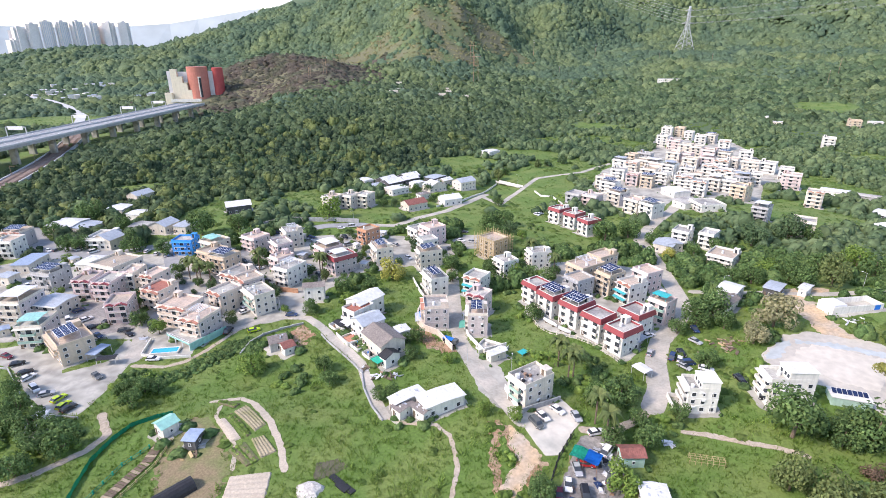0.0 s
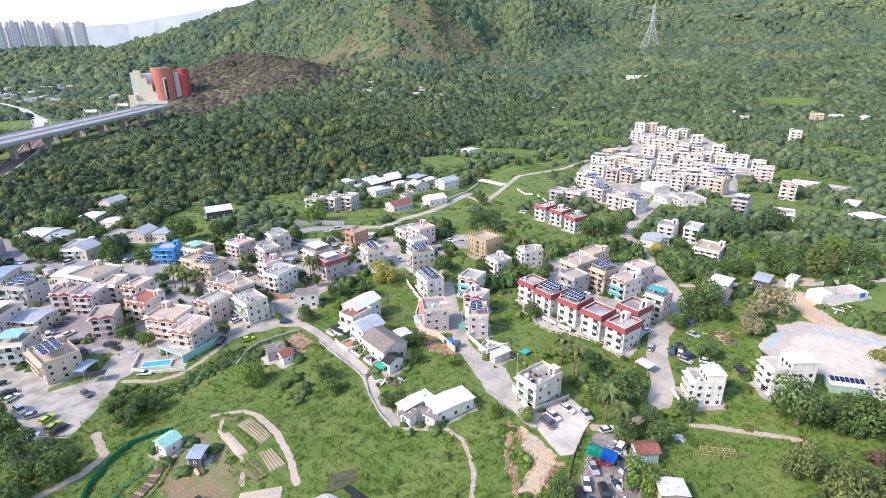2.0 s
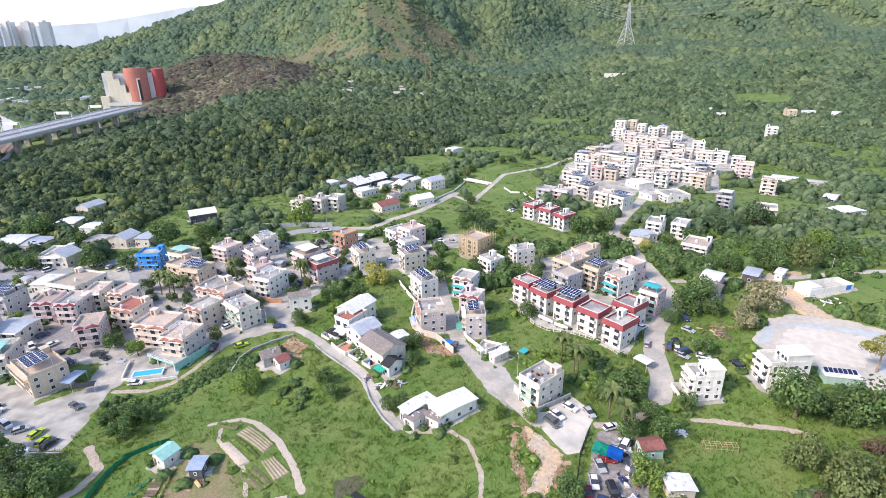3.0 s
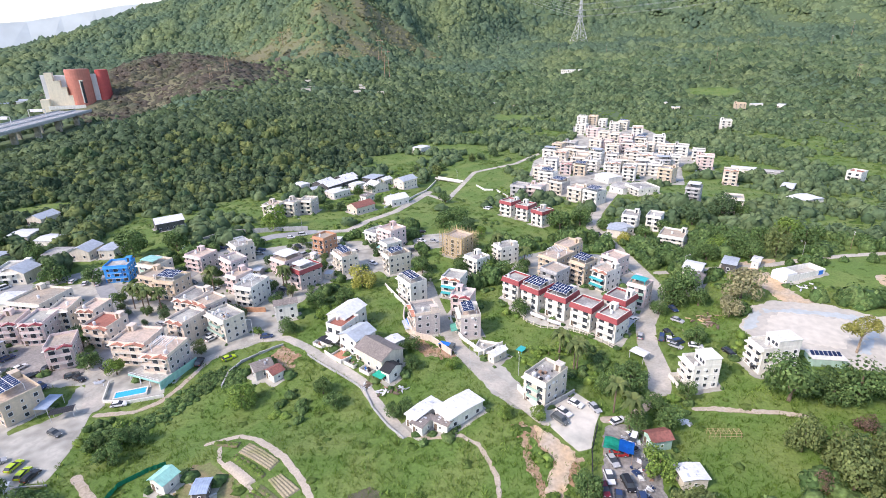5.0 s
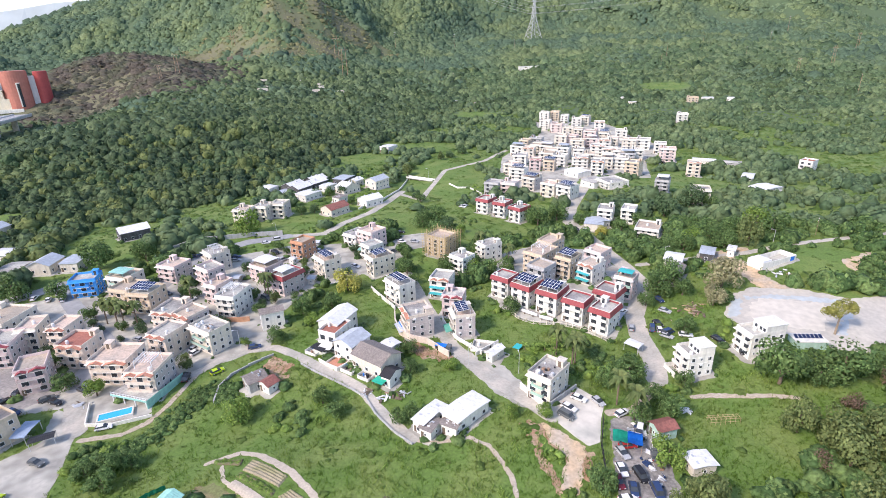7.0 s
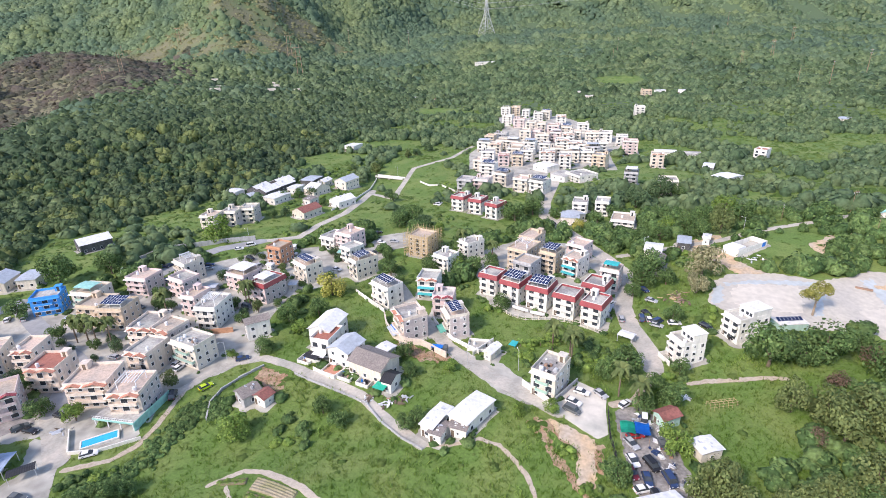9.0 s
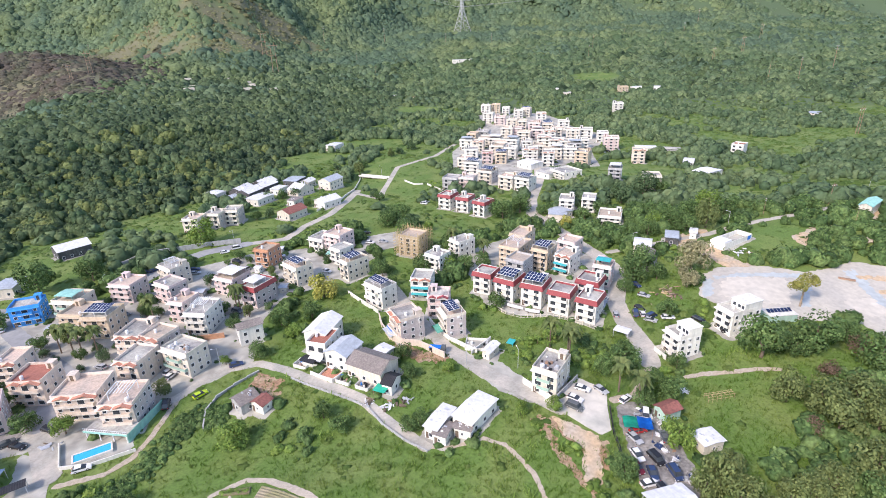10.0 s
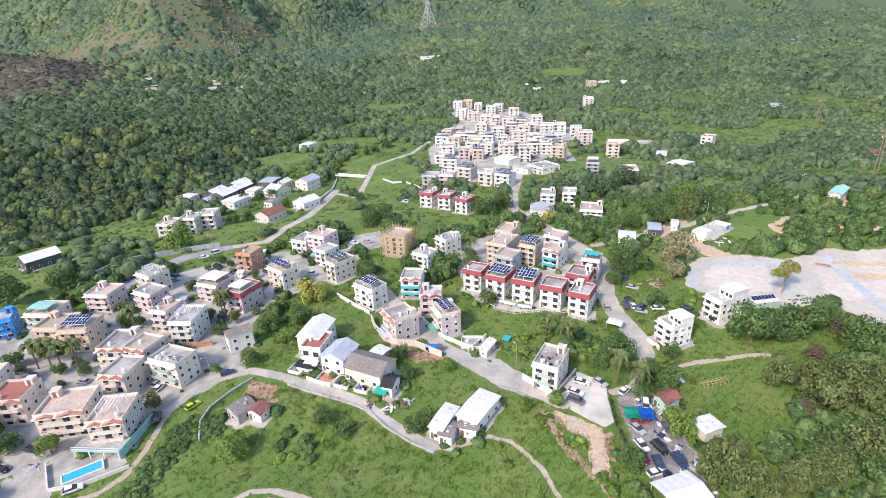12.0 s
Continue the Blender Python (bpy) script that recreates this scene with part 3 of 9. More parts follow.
    if n > 1 and style != "scaffold":
        for k in range(1, n):
            z, bw = k * st, w * (0.86 if rng.random() < 0.6 else 0.5)
            rail = GREEN_PAINT if style in ("greenroof", "green", "clutter") else wall
            slab = part("balcony", boxed((-bw / 2, bw / 2, -d / 2 - 1.15, -d / 2 - 0.062, z - 0.13, z + 0.02)), WALLS["white"] if col != "grey" else wall, root)
            part("railing", boxed((-bw / 2, bw / 2, -d / 2 - 1.15, -d / 2 - 1.05, z + 0.02, z + 0.9), (-bw / 2, -bw / 2 + 0.1, -d / 2 - 1.05, -d / 2 - 0.07, z + 0.02, z + 0.9), (bw / 2 - 0.1, bw / 2, -d / 2 - 1.05, -d / 2 - 0.07, z + 0.02, z + 0.9)), rail, slab)
            if style == "teal" and k < 3:
                bm = corrugated(bw, 1.5, 0.0)
                bmesh.ops.transform(bm, matrix=pose(0, -d / 2 - 1.75, z + 0.15, 16), verts=bm.verts)
                part("awning", bm, AWNING, root, "teal sheet awning")
    if n > 1 and not style.startswith("red") and style != "scaffold":
        part("eave", boxed((-w / 2 - 0.2, w / 2 + 0.2, -d / 2 - 1.2, -d / 2 - 0.055, top - 0.16, top + 0.02)), WALLS["white"] if col in ("pink", "peach", "cream", "white") else wall, root)
    if near and n > 1:
        if rng.random() < 0.45:  # a sheet roof over the front door
            bm = corrugated(w * 0.7, 2.2, 0.0)
            bmesh.ops.transform(bm, matrix=pose(rng.uniform(-0.1, 0.1) * w, -d / 2 - 2.1, 2.45, 10), verts=bm.verts)
            part("lean_to", bm, rng.choice((AWNING, SHEETS["tin_green"], SHEETS["tin_grey"], SHEETS["tin_white"])), root, "sloping sheet roof over the door")
        if rng.random() < 0.6:  # a low wall round the front yard
            e = rng.uniform(2.6, 3.6)
            part("yard_wall", boxed((-w / 2 - 0.3, w / 2 - 1.6, -d / 2 - e, -d / 2 - e + 0.18, -1, 1.2), (-w / 2 - 0.48, -w / 2 - 0.3, -d / 2 - e, -d / 2 + 0.5, -1, 1.2)), wall, root)
    if style in ("gable", "teal") or col in ("peach",) and n > 1:
        for sx in (-1, 1):  # little tiled gables over the top floor's windows
            bm = bmesh.new()
            q, ww, zz = -d / 2 - 1.25, w * (0.27 if sx > 0 else 0.17), top - 0.05
            ridge = (sx * w * 0.25, zz + (0.95 if sx > 0 else 0.7))
            for s in (-1, 1):
                a, b = Vector((sx * w * 0.25 + s * ww, 0, zz)), Vector((ridge[0], 0, ridge[1]))
                v = [bm.verts.new((p.x, yy, p.z + dz)) for dz in (0, 0.2) for p, yy in ((a, q), (b, q), (b, -d / 2 + 0.3), (a, -d / 2 + 0.3))]
                for f in ((0, 1, 2, 3), (7, 6, 5, 4), (0, 4, 5, 1), (1, 5, 6, 2), (2, 6, 7, 3), (3, 7, 4, 0)):
                    bm.faces.new([v[t] for t in f])
            bmesh.ops.recalc_face_normals(bm, faces=bm.faces)
            part("gable_awning", bm, MAROON if col == "pink" else TERRACOTTA, root, "small red tiled gable")
    if n > 1:
        part("door", boxed((-w / 2 + 0.5, -w / 2 + 1.5, -d / 2 - 0.07, -d / 2 + 0.02, 0, 2.1)), WOODY, root)
    if near and n > 1:
        for k in range(n):
            for face in (1, 3):
                if rng.random() < 0.7:
                    a = rng.uniform(-d / 3, d / 3)
                    share("air_conditioner", AC, root, pose(0, 0, 0, 0, 0, (0, 90, 180, -90)[face]) @ pose(a, -w / 2, k * st + st * 0.85))
        bm = bmesh.new()
        rod(bm, (w / 2 + 0.08, d / 3.3, 0), (w / 2 + 0.08, d / 3.3, top + 0.3), 0.06, sides=5)
        part("drain_pipe", bm, WALLS["white"], root)
    # what stands on the roof
    r0 = top + 0.12
    if style in ("solar", "redsolar"):
        pw, pd = min(w - 0.4, 8.8), min(d - 2.0, 6.2)
        nx, ny = max(2, int(pw / 1.16)), max(1, int(pd / 1.98))
        bm = bmesh.new()
        zf, ox, oy = r0 + 2.0, 0.0, -d * 0.08
        for px_ in (-pw / 2, 0, pw / 2):
            for py_ in (-pd / 2, pd / 2):
                box(bm, px_ - 0.05, px_ + 0.05, oy + py_ - 0.05, oy + py_ + 0.05, r0, zf)
        for py_ in (-pd / 2, pd / 2):
            box(bm, -pw / 2, pw / 2, oy + py_ - 0.04, oy + py_ + 0.04, zf, zf + 0.08)
        box(bm, -nx * 0.58, nx * 0.58, -ny * 0.99, ny * 0.99, -0.05, -0.004, 0, pose(0, oy, zf + 0.3, 6))
        arr = part("panel_frame", bm, WHITE_METAL, root, "white frame of the solar panels")
        for a in range(nx):
            for b in range(ny):
                share("solar_panel", PANEL, arr, pose(-nx * 0.58 + 0.58 + a * 1.16, oy, zf + 0.3, 6) @ pose(0, -ny * 0.99 + 0.99 + b * 1.98, 0), "dark blue solar panel")
    if style in ("pergola", "frame", "greenroof", "redwhite", "green") and n > 1:
        if style in ("greenroof", "redwhite", "green"):
            sheet = {"greenroof": SHEETS["tin_mint"], "green": TURQUOISE}.get(style, SHEETS["tin_white"])
            canopy(root, w * 0.78, d * 0.62, 0, -d * 0.12, r0, 2.2, sheet, "roof_canopy", "sheet canopy on posts")
        else:
            bm = bmesh.new()
            pw, pd = w * 0.6, d * 0.5
            for a in (-pw / 2, pw / 2):
                for b in (-pd / 2, pd / 2):
                    box(bm, a - 0.09, a + 0.09, b - 0.09, b + 0.09, r0, r0 + 2.4)
                box(bm, a - 0.08, a + 0.08, -pd / 2, pd / 2, r0 + 2.4, r0 + 2.6)
            for q in range(7):
                a = -pw / 2 + pw * q / 6
                box(bm, a - 0.09, a + 0.09, -pd / 2 - 0.3, pd / 2 + 0.3, r0 + 2.6, r0 + 2.72)
            part("pergola", bm, WHITE_METAL, root, "white painted roof pergola")
    if style in ("whiteroof", "greyroof") and n > 2:
        canopy(root, w * 0.85, d * 0.8, 0, 0, r0, 2.3, SHEETS["tin_white" if style == "whiteroof" else "tin_grey"], "roof_canopy", "sheet canopy on posts")
    if style == "upper":
        uw, ud = w * 0.8, d * 0.62
        part("top_floor", boxed((w / 2 - uw, w / 2, d / 2 - ud, d / 2, r0, r0 + 2.7), (w / 2 - uw - 0.2, w / 2 + 0.2, d / 2 - ud - 0.2, d / 2 + 0.2, r0 + 2.7, r0 + 2.9)), wall, root)
        for q in (-0.25, 0.1, 0.35):
            win = share("window", WINDOWS["small"][0], root, pose(w / 2 - uw / 2 + uw * q, d / 2 - ud, r0 + 1.4))
            share("pane", WINDOWS["small"][1], win, Matrix())
    if style == "scaffold":
        bm = bmesh.new()
        for lay in (0.5, 1.5):
            X, Y = w / 2 + lay, d / 2 + lay
            for k in range(9):
                a, b = -X + 2 * X * k / 8, -Y + 2 * Y * k / 8
                for p, q in (((a, -Y), 0), ((a, Y), 0), ((-X, b), 0), ((X, b), 0)):
                    rod(bm, (p[0], p[1], -0.5), (p[0] + rng.uniform(-0.15, 0.15), p[1] + rng.uniform(-0.15, 0.15), h + rng.uniform(0.6, 2.2)), 0.085, 0.07, 4)
            for k in range(1, 8):
                z = k * h / 7
                for a, b in (((-X - 0.4, -Y), (X + 0.4, -Y)), ((-X - 0.4, Y), (X + 0.4, Y)), ((-X, -Y - 0.4), (-X, Y + 0.4)), ((X, -Y - 0.4), (X, Y + 0.4))):
                    rod(bm, (*a, z), (*b, z + rng.uniform(-0.1, 0.1)), 0.08, 0.07, 4)
        tagged(part("scaffolding", bm, BAMBOO, root, "bamboo scaffolding poles"), kind="stuff")
    if n > 1 and style not in ("solar", "redsolar", "whiteroof", "greyroof", "scaffold"):
        for q in range(3 if style == "clutter" else rng.choice((0, 1, 1))):  # tanks and boxes
            a, b = rng.uniform(-w / 2 + 1, w / 2 - 1), rng.uniform(-d / 2 + 1, 0)
            bm = bmesh.new()
            rod(bm, (a, b, r0), (a, b, r0 + 1.2), 0.5, 0.5, 10)
            rod(bm, (a, b, r0 + 1.2), (a, b, r0 + 1.4), 0.5, 0.15, 10)
            part("water_tank", bm, STEEL if q % 2 else WHITE_METAL, root, "small roof water tank")
        if style == "clutter":
            for q in range(12):
                a, b, s = rng.uniform(-w / 2 + 0.8, w / 2 - 0.8), rng.uniform(-d / 2 + 0.8, d / 2 - 3.4), rng.uniform(0.3, 0.8)
                part("crate", boxed((a - s / 2, a + s / 2, b - s / 2, b + s / 2, r0, r0 + s * 0.8)), rng.choice((WHITE_METAL, STEEL, BLACK, RUST)), root)
    return root


# ---- low buildings ----
ROOF_WORDS = {"tin_white": "white corrugated sheet", "tin_grey": "grey corrugated sheet", "tin_blue": "blue-grey sheet", "tin_mint": "mint green sheet", "old_tile": "weathered grey tile", "old_red": "faded red sheet", "black": "black sheeting", "white": "white painted"}


def shed(x, y, rot, w, d, h, kind, roof, wall):
    """A low hut or old house under a sheet or tile roof."""
    FOOTPRINTS.append((x, y, rot, w, d))
    rng = random.Random(int(x * 11 + y * 5))
    wm = WALLS[wall]
    if kind == "open":
        root = thing("walled_yard", on(x, y, 0, rot), "white walled yard with a container hut", "yard")
        part("wall", boxed((-w / 2, w / 2, -d / 2, -d / 2 + 0.2, -1.5, h), (-w / 2, w / 2, d / 2 - 0.2, d / 2, -1.5, h), (-w / 2, -w / 2 + 0.2, -d / 2 + 0.2, d / 2 - 0.2, -1.5, h), (w / 2 - 0.2, w / 2, -d / 2 + 0.2, d / 2 - 0.2, -1.5, h)), wm, root)
        part("container_hut", boxed((-w / 2 + 0.4, w / 2 - 0.6, -d / 2 + 0.6, -d / 2 + 5.5, -0.5, 2.9)), WHITE_METAL, root, "white container hut")
        part("gate", boxed((w / 2 - 0.02, w / 2 + 0.06, d / 2 - 3.4, d / 2 - 1.2, 0, 2.2)), TARP_BLUE, root, "blue steel gate")
        part("yard_slab", boxed((-w / 2 + 0.2, w / 2 - 0.2, -d / 2 + 0.2, d / 2 - 0.2, -1.0, 0.12)), CONCRETE, root)
        return root
    name = "old_house" if roof.startswith("old") and h > 3.8 or h > 5 else "shed"
    root = thing(name, on(x, y, 0, rot), f"low {wall if wall != 'dark' else 'dark-walled'} {name.replace('_', ' ')} under a {ROOF_WORDS[roof]} roof", name.replace("_", " "))
    rise = {"flat": 0.35, "gable_d": 0.2 * w + 0.3, "gable_w": 0.2 * d + 0.3}[kind]
    part("wall", boxed((-w / 2, w / 2, -d / 2, d / 2, -2.0, h)), wm, root)
    if kind == "gable_d":
        bm = corrugated(d + 0.9, w + 0.9, rise)
        bmesh.ops.transform(bm, matrix=pose(0, 0, h, 0, 0, 90), verts=bm.verts)
    else:
        bm = corrugated(w + 0.9, d + 0.9, rise)
        bmesh.ops.translate(bm, vec=(0, 0, h), verts=bm.verts)
    part("roof", bm, SHEETS[roof], root)
    if kind != "flat":
        for s in (-1, 1):
            bm = bmesh.new()
            e, half = (d / 2, w / 2) if kind == "gable_d" else (w / 2, d / 2)
            tri = ((-half, h - 0.05), (half, h - 0.05), (0, h + rise * 0.94))
            rows_ = []
            for off in (0, 0.15):
                rows_.append([bm.verts.new((p, s * (e - off), z) if kind == "gable_d" else (s * (e - off), p, z)) for p, z in tri])
            bm.faces.new(rows_[0])
            bm.faces.new(rows_[1][::-1])
            for k in range(3):
                bm.faces.new((rows_[0][k], rows_[1][k], rows_[1][(k + 1) % 3], rows_[0][(k + 1) % 3]))
            bmesh.ops.recalc_face_normals(bm, faces=bm.faces)
            part("gable_wall", bm, wm, root)
    for face, ln in ((0, w), (1, d), (3, d)):
        for c in range(max(1, int(ln / 3.5))):
            if ln > 2.4:
                for k in range(2 if h > 5 else 1):
                    glaze(root, "slit" if h < 3.2 else "small", face, -ln / 2 + ln * (c + 0.5) / max(1, int(ln / 3.5)), (1.4 if k == 0 else 4.3), w, d, math.hypot(x + 20, y - 15) < 190)
    if w > 3:
        part("door", boxed((-w / 2 + 0.35, -w / 2 + 1.2, -d / 2 - 0.05, -d / 2 + 0.02, 0, 2.0)), WOODY, root)
    if roof in ("tin_white", "old_tile") and h < 4.2:  # weights, vents and patches lying on the sheets
        for q in range(5):
            a, b = rng.uniform(-w / 3, w / 3), rng.uniform(-d / 3, d / 3)
            zz = h + rise + 0.02
            s = rng.uniform(0.15, 0.5)
            part("roof_patch", boxed((a - s, a + s, b - s * 0.6, b + s * 0.6, h, zz + 0.06)), rng.choice((STEEL, SHEETS["tin_grey"], SHEETS["tin_white"])), root)
    return root


# ---- vehicles ----
def car_template(col, kind):
    """A parked car: body shell, glasshouse, lamps and four wheels."""
    ln, wd, roof = (4.4, 1.78, 1.45) if kind == "car" else (4.8, 1.85, 1.95)
    word = {"lime": "lime green", "navy": "dark blue"}.get(col, col)
    root = thing("car" if kind == "car" else "van", Matrix(), f"parked {word} {'car' if kind == 'car' else 'van'} standing on the ground", "car" if kind == "car" else "van", "parked vehicles")
    belt = 0.92 if kind == "car" else 1.05
    shell = [(-ln / 2, 0.35), (-ln / 2 - 0.03, 0.7), (-ln / 2 + 0.1, belt), (ln / 2 - 0.95 if kind == "car" else ln / 2 - 0.6, belt), (ln / 2 - 0.12, belt - 0.18), (ln / 2, 0.6), (ln / 2 - 0.03, 0.32)]
    bm = bmesh.new()

    def prism(pts, half, top_in=0.0, slot=0):
        zs = [p[1] for p in pts]
        rows_ = []
        for s in (-1, 1):
            rows_.append([bm.verts.new((px_, s * (half - top_in * (pz - min(zs)) / (max(zs) - min(zs))), pz)) for px_, pz in pts])
        k = len(pts)
        for q in range(k):
            bm.faces.new((rows_[0][q], rows_[0][(q + 1) % k], rows_[1][(q + 1) % k], rows_[1][q])).material_index = slot
        bm.faces.new(rows_[0][::-1]).material_index = slot
        bm.faces.new(rows_[1]).material_index = slot

    prism(shell, wd / 2, 0.06)
    roof_pts = [(-ln / 2 + 0.55, roof - 0.12), (-ln / 2 + 0.85, roof), (ln / 2 - 2.1 if kind == "car" else ln / 2 - 1.5, roof), (ln / 2 - 2.25 if kind == "car" else ln / 2 - 1.3, roof - 0.1)]
    prism(roof_pts, wd / 2 - 0.2)
    bmesh.ops.recalc_face_normals(bm, faces=bm.faces)
    part("body", bm, PAINTS[col], root)
    bm = bmesh.new()
    prism([(-ln / 2 + 0.12, belt), (-ln / 2 + 0.55, roof - 0.06), (ln / 2 - 2.2 if kind == "car" else ln / 2 - 1.4, roof - 0.06), (ln / 2 - 1.15 if kind == "car" else ln / 2 - 0.75, belt)], wd / 2 - 0.06, 0.16)
    bmesh.ops.recalc_face_normals(bm, faces=bm.faces)
    part("window_glass", bm, GLASS, root, "dark window glass")
    for sx in (-1, 1):
        for sy in (-1, 1):
            bm = bmesh.new()
            rod(bm, (sx * ln * 0.3, sy * (wd / 2 - 0.2), 0.33), (sx * ln * 0.3, sy * (wd / 2 + 0.01), 0.33), 0.33, 0.33, 10)
            wheel = part("wheel", bm, RUBBER, root)
            bm = bmesh.new()
            rod(bm, (sx * ln * 0.3, sy * (wd / 2 + 0.005), 0.33), (sx * ln * 0.3, sy * (wd / 2 + 0.025), 0.33), 0.2, 0.17, 8)
            part("rim", bm, STEEL, wheel)
    for sy in (-1, 1):
        part("headlight", boxed((ln / 2 - 0.09, ln / 2 + 0.01, sy * 0.62 - 0.18, sy * 0.62 + 0.18, 0.58, 0.72)), WHITE_METAL, root)
        part("tail_light", boxed((-ln / 2 - 0.045, -ln / 2 + 0.05, sy * 0.68 - 0.14, sy * 0.68 + 0.14, 0.62, 0.85)), PAINTS["red"], root)
    return root


CARS, PARKED = {}, []


def park(x, y, rot, col, kind):
    if any(math.hypot(x - a, y - b) < 2.1 for a, b in PARKED):
        return
    PARKED.append((x, y))
    if (col, kind) in CARS:
        copy_thing(CARS[col, kind], on(x, y, 0.14, rot))
    else:
        CARS[col, kind] = car_template(col, kind)
        CARS[col, kind].matrix_world = on(x, y, 0.14, rot)


# ---- trees ----
def leaf_cloud(rng, lumps, per, size):
    """Leafy quads over a set of lumps; each lump is centre and radius. Returns vertices and quads."""
    v, f = [], []
    for cx, cy, cz, r in lumps:
        for _ in range(per):
            n = Vector((rng.gauss(0, 1), rng.gauss(0, 1), rng.gauss(0.25, 1))).normalized()
            p = Vector((cx, cy, cz)) + n * r * rng.uniform(0.72, 1.08)
            up = (n + Vector((rng.uniform(-1, 1), rng.uniform(-1, 1), rng.uniform(-0.4, 1))) * 0.7).normalized()
            a = up.orthogonal().normalized()
            a.rotate(Matrix.Rotation(rng.uniform(0, 6.28), 3, up))
            b = up.cross(a)
            s = size * rng.uniform(0.6, 1.25)
            k = len(v)
            v += [p + a * s, p + b * s * 0.7, p - a * s, p - b * s * 0.7]
            f.append((k, k + 1, k + 2, k + 3))
    return v, f


TRUNKS, CROWNS = [], {}
TREE_FORMS = []
for q in range(6):
    rng = random.Random(40 + q)
    lumps = [(0, 0, 0.95, 0.66)]
    for k in range(9):
        a, rr = k * 2.4 + rng.uniform(-0.4, 0.4), rng.uniform(0.40, 0.62)
        lumps.append((rr * math.cos(a), rr * math.sin(a), rng.uniform(0.42, 1.2), rng.uniform(0.32, 0.48)))
    TREE_FORMS.append(lumps)
    bm = bmesh.new()
    rod(bm, (0, 0, -0.15), (0.03, 0.02, 0.45), 0.075, 0.05, 7)
    rod(bm, (0.03, 0.02, 0.45), (0, 0, 0.95), 0.05, 0.02, 6)
    for lx, ly, lz, lr in lumps[1:6]:
        rod(bm, (0.02, 0.01, 0.35), (lx * 0.85, ly * 0.85, lz * 0.92), 0.035, 0.012, 5)
    me = bpy.data.meshes.new("trunk")
    bm.to_mesh(me)
    bm.free()
    me.materials.append(WOODY)
    TRUNKS.append(me)
TREE_WORDS = {"g": "leafy green tree with a rounded uneven crown", "b": "bright green bushy tree with dense leaves", "y": "golden yellow flowering tree beside the houses", "d": "dark green densely leaved tree", "o": "olive green broad crowned tree",
              "p": "pale dry tree with thin dusty leaves", "n": "brown withered tree with sparse leaves", "s": "lone spreading tree on a bare trunk"}
PLANTS = []


def lone_tree(x, y):
    """A slender forked trunk under two loose, spreading heads of leaves."""
    g = random.Random(77)
    root = thing("tree", on(x, y, 0, 10), TREE_WORDS["s"], "tree", "trees")
    bm = bmesh.new()
    rod(bm, (0, 0, -0.5), (0.4, 0.1, 5.5), 0.38, 0.26, 8)
    rod(bm, (0.4, 0.1, 5.5), (-2.8, 0, 9.0), 0.22, 0.08, 6)
    rod(bm, (0.4, 0.1, 5.5), (3.2, 0.3, 8.6), 0.22, 0.08, 6)
    rod(bm, (0.2, 0.1, 5.2), (0.6, -1.8, 9.4), 0.18, 0.06, 6)
    part("trunk", bm, surface("pale_bark", (0.30, 0.23, 0.16), 0.9, 0.25, 0.3, 0.5), root)
    heads = [(-3.4 + g.uniform(-1.8, 1.8), g.uniform(-1.8, 1.8), 9.2 + g.uniform(-0.9, 1.6), g.uniform(0.9, 1.5)) for _ in range(9)]
    heads += [(3.6 + g.uniform(-2.0, 2.0), g.uniform(-1.8, 1.8), 8.8 + g.uniform(-0.8, 1.2), g.uniform(0.9, 1.5)) for _ in range(9)]
    v, f = leaf_cloud(g, heads, 150, 0.28)
    me = bpy.data.meshes.new("crown")
    me.from_pydata(v, [], f)
    me.materials.append(surface("leaf_yellow_olive", (0.30, 0.30, 0.085), 0.6, 0.3, 1.2, 0.0, island=0.3, leaf=0.3))
    share("crown", me, root, Matrix.Identity(4))


def plant(x, y, r, col):
    """One tree whose crown has the radius r."""
    if any(abs(x - a) < 12 and math.hypot(x - a, y - b) < 0.52 * (r + c) for a, b, c in PLANTS):
        return
    PLANTS.append((x, y, r))
    rng = random.Random(int(x * 31 + y * 17))
    q = rng.randrange(6)
    if (q, col) not in CROWNS:
        g = random.Random(q * 9 + len(col))
        v, f = leaf_cloud(g, TREE_FORMS[q], 90 if col == "n" else 170, 0.068)
        me = bpy.data.meshes.new("crown")
        me.from_pydata(v, [], f)
        me.materials.append(LEAVES[col])
        CROWNS[q, col] = me
    tall = r * rng.uniform(0.9, 1.15) * (1.3 if col == "o" else 1.0)
    root = thing("tree", on(x, y, 0, rng.uniform(0, 360)), TREE_WORDS[col], "tree", "trees")
    m = Matrix.Diagonal((r * rng.uniform(0.82, 0.95), r * rng.uniform(0.82, 0.95), tall * 0.9, 1))
    share("trunk", TRUNKS[q], root, m)
    share("crown", CROWNS[q, col], root, m)


PALM_MESH = {}


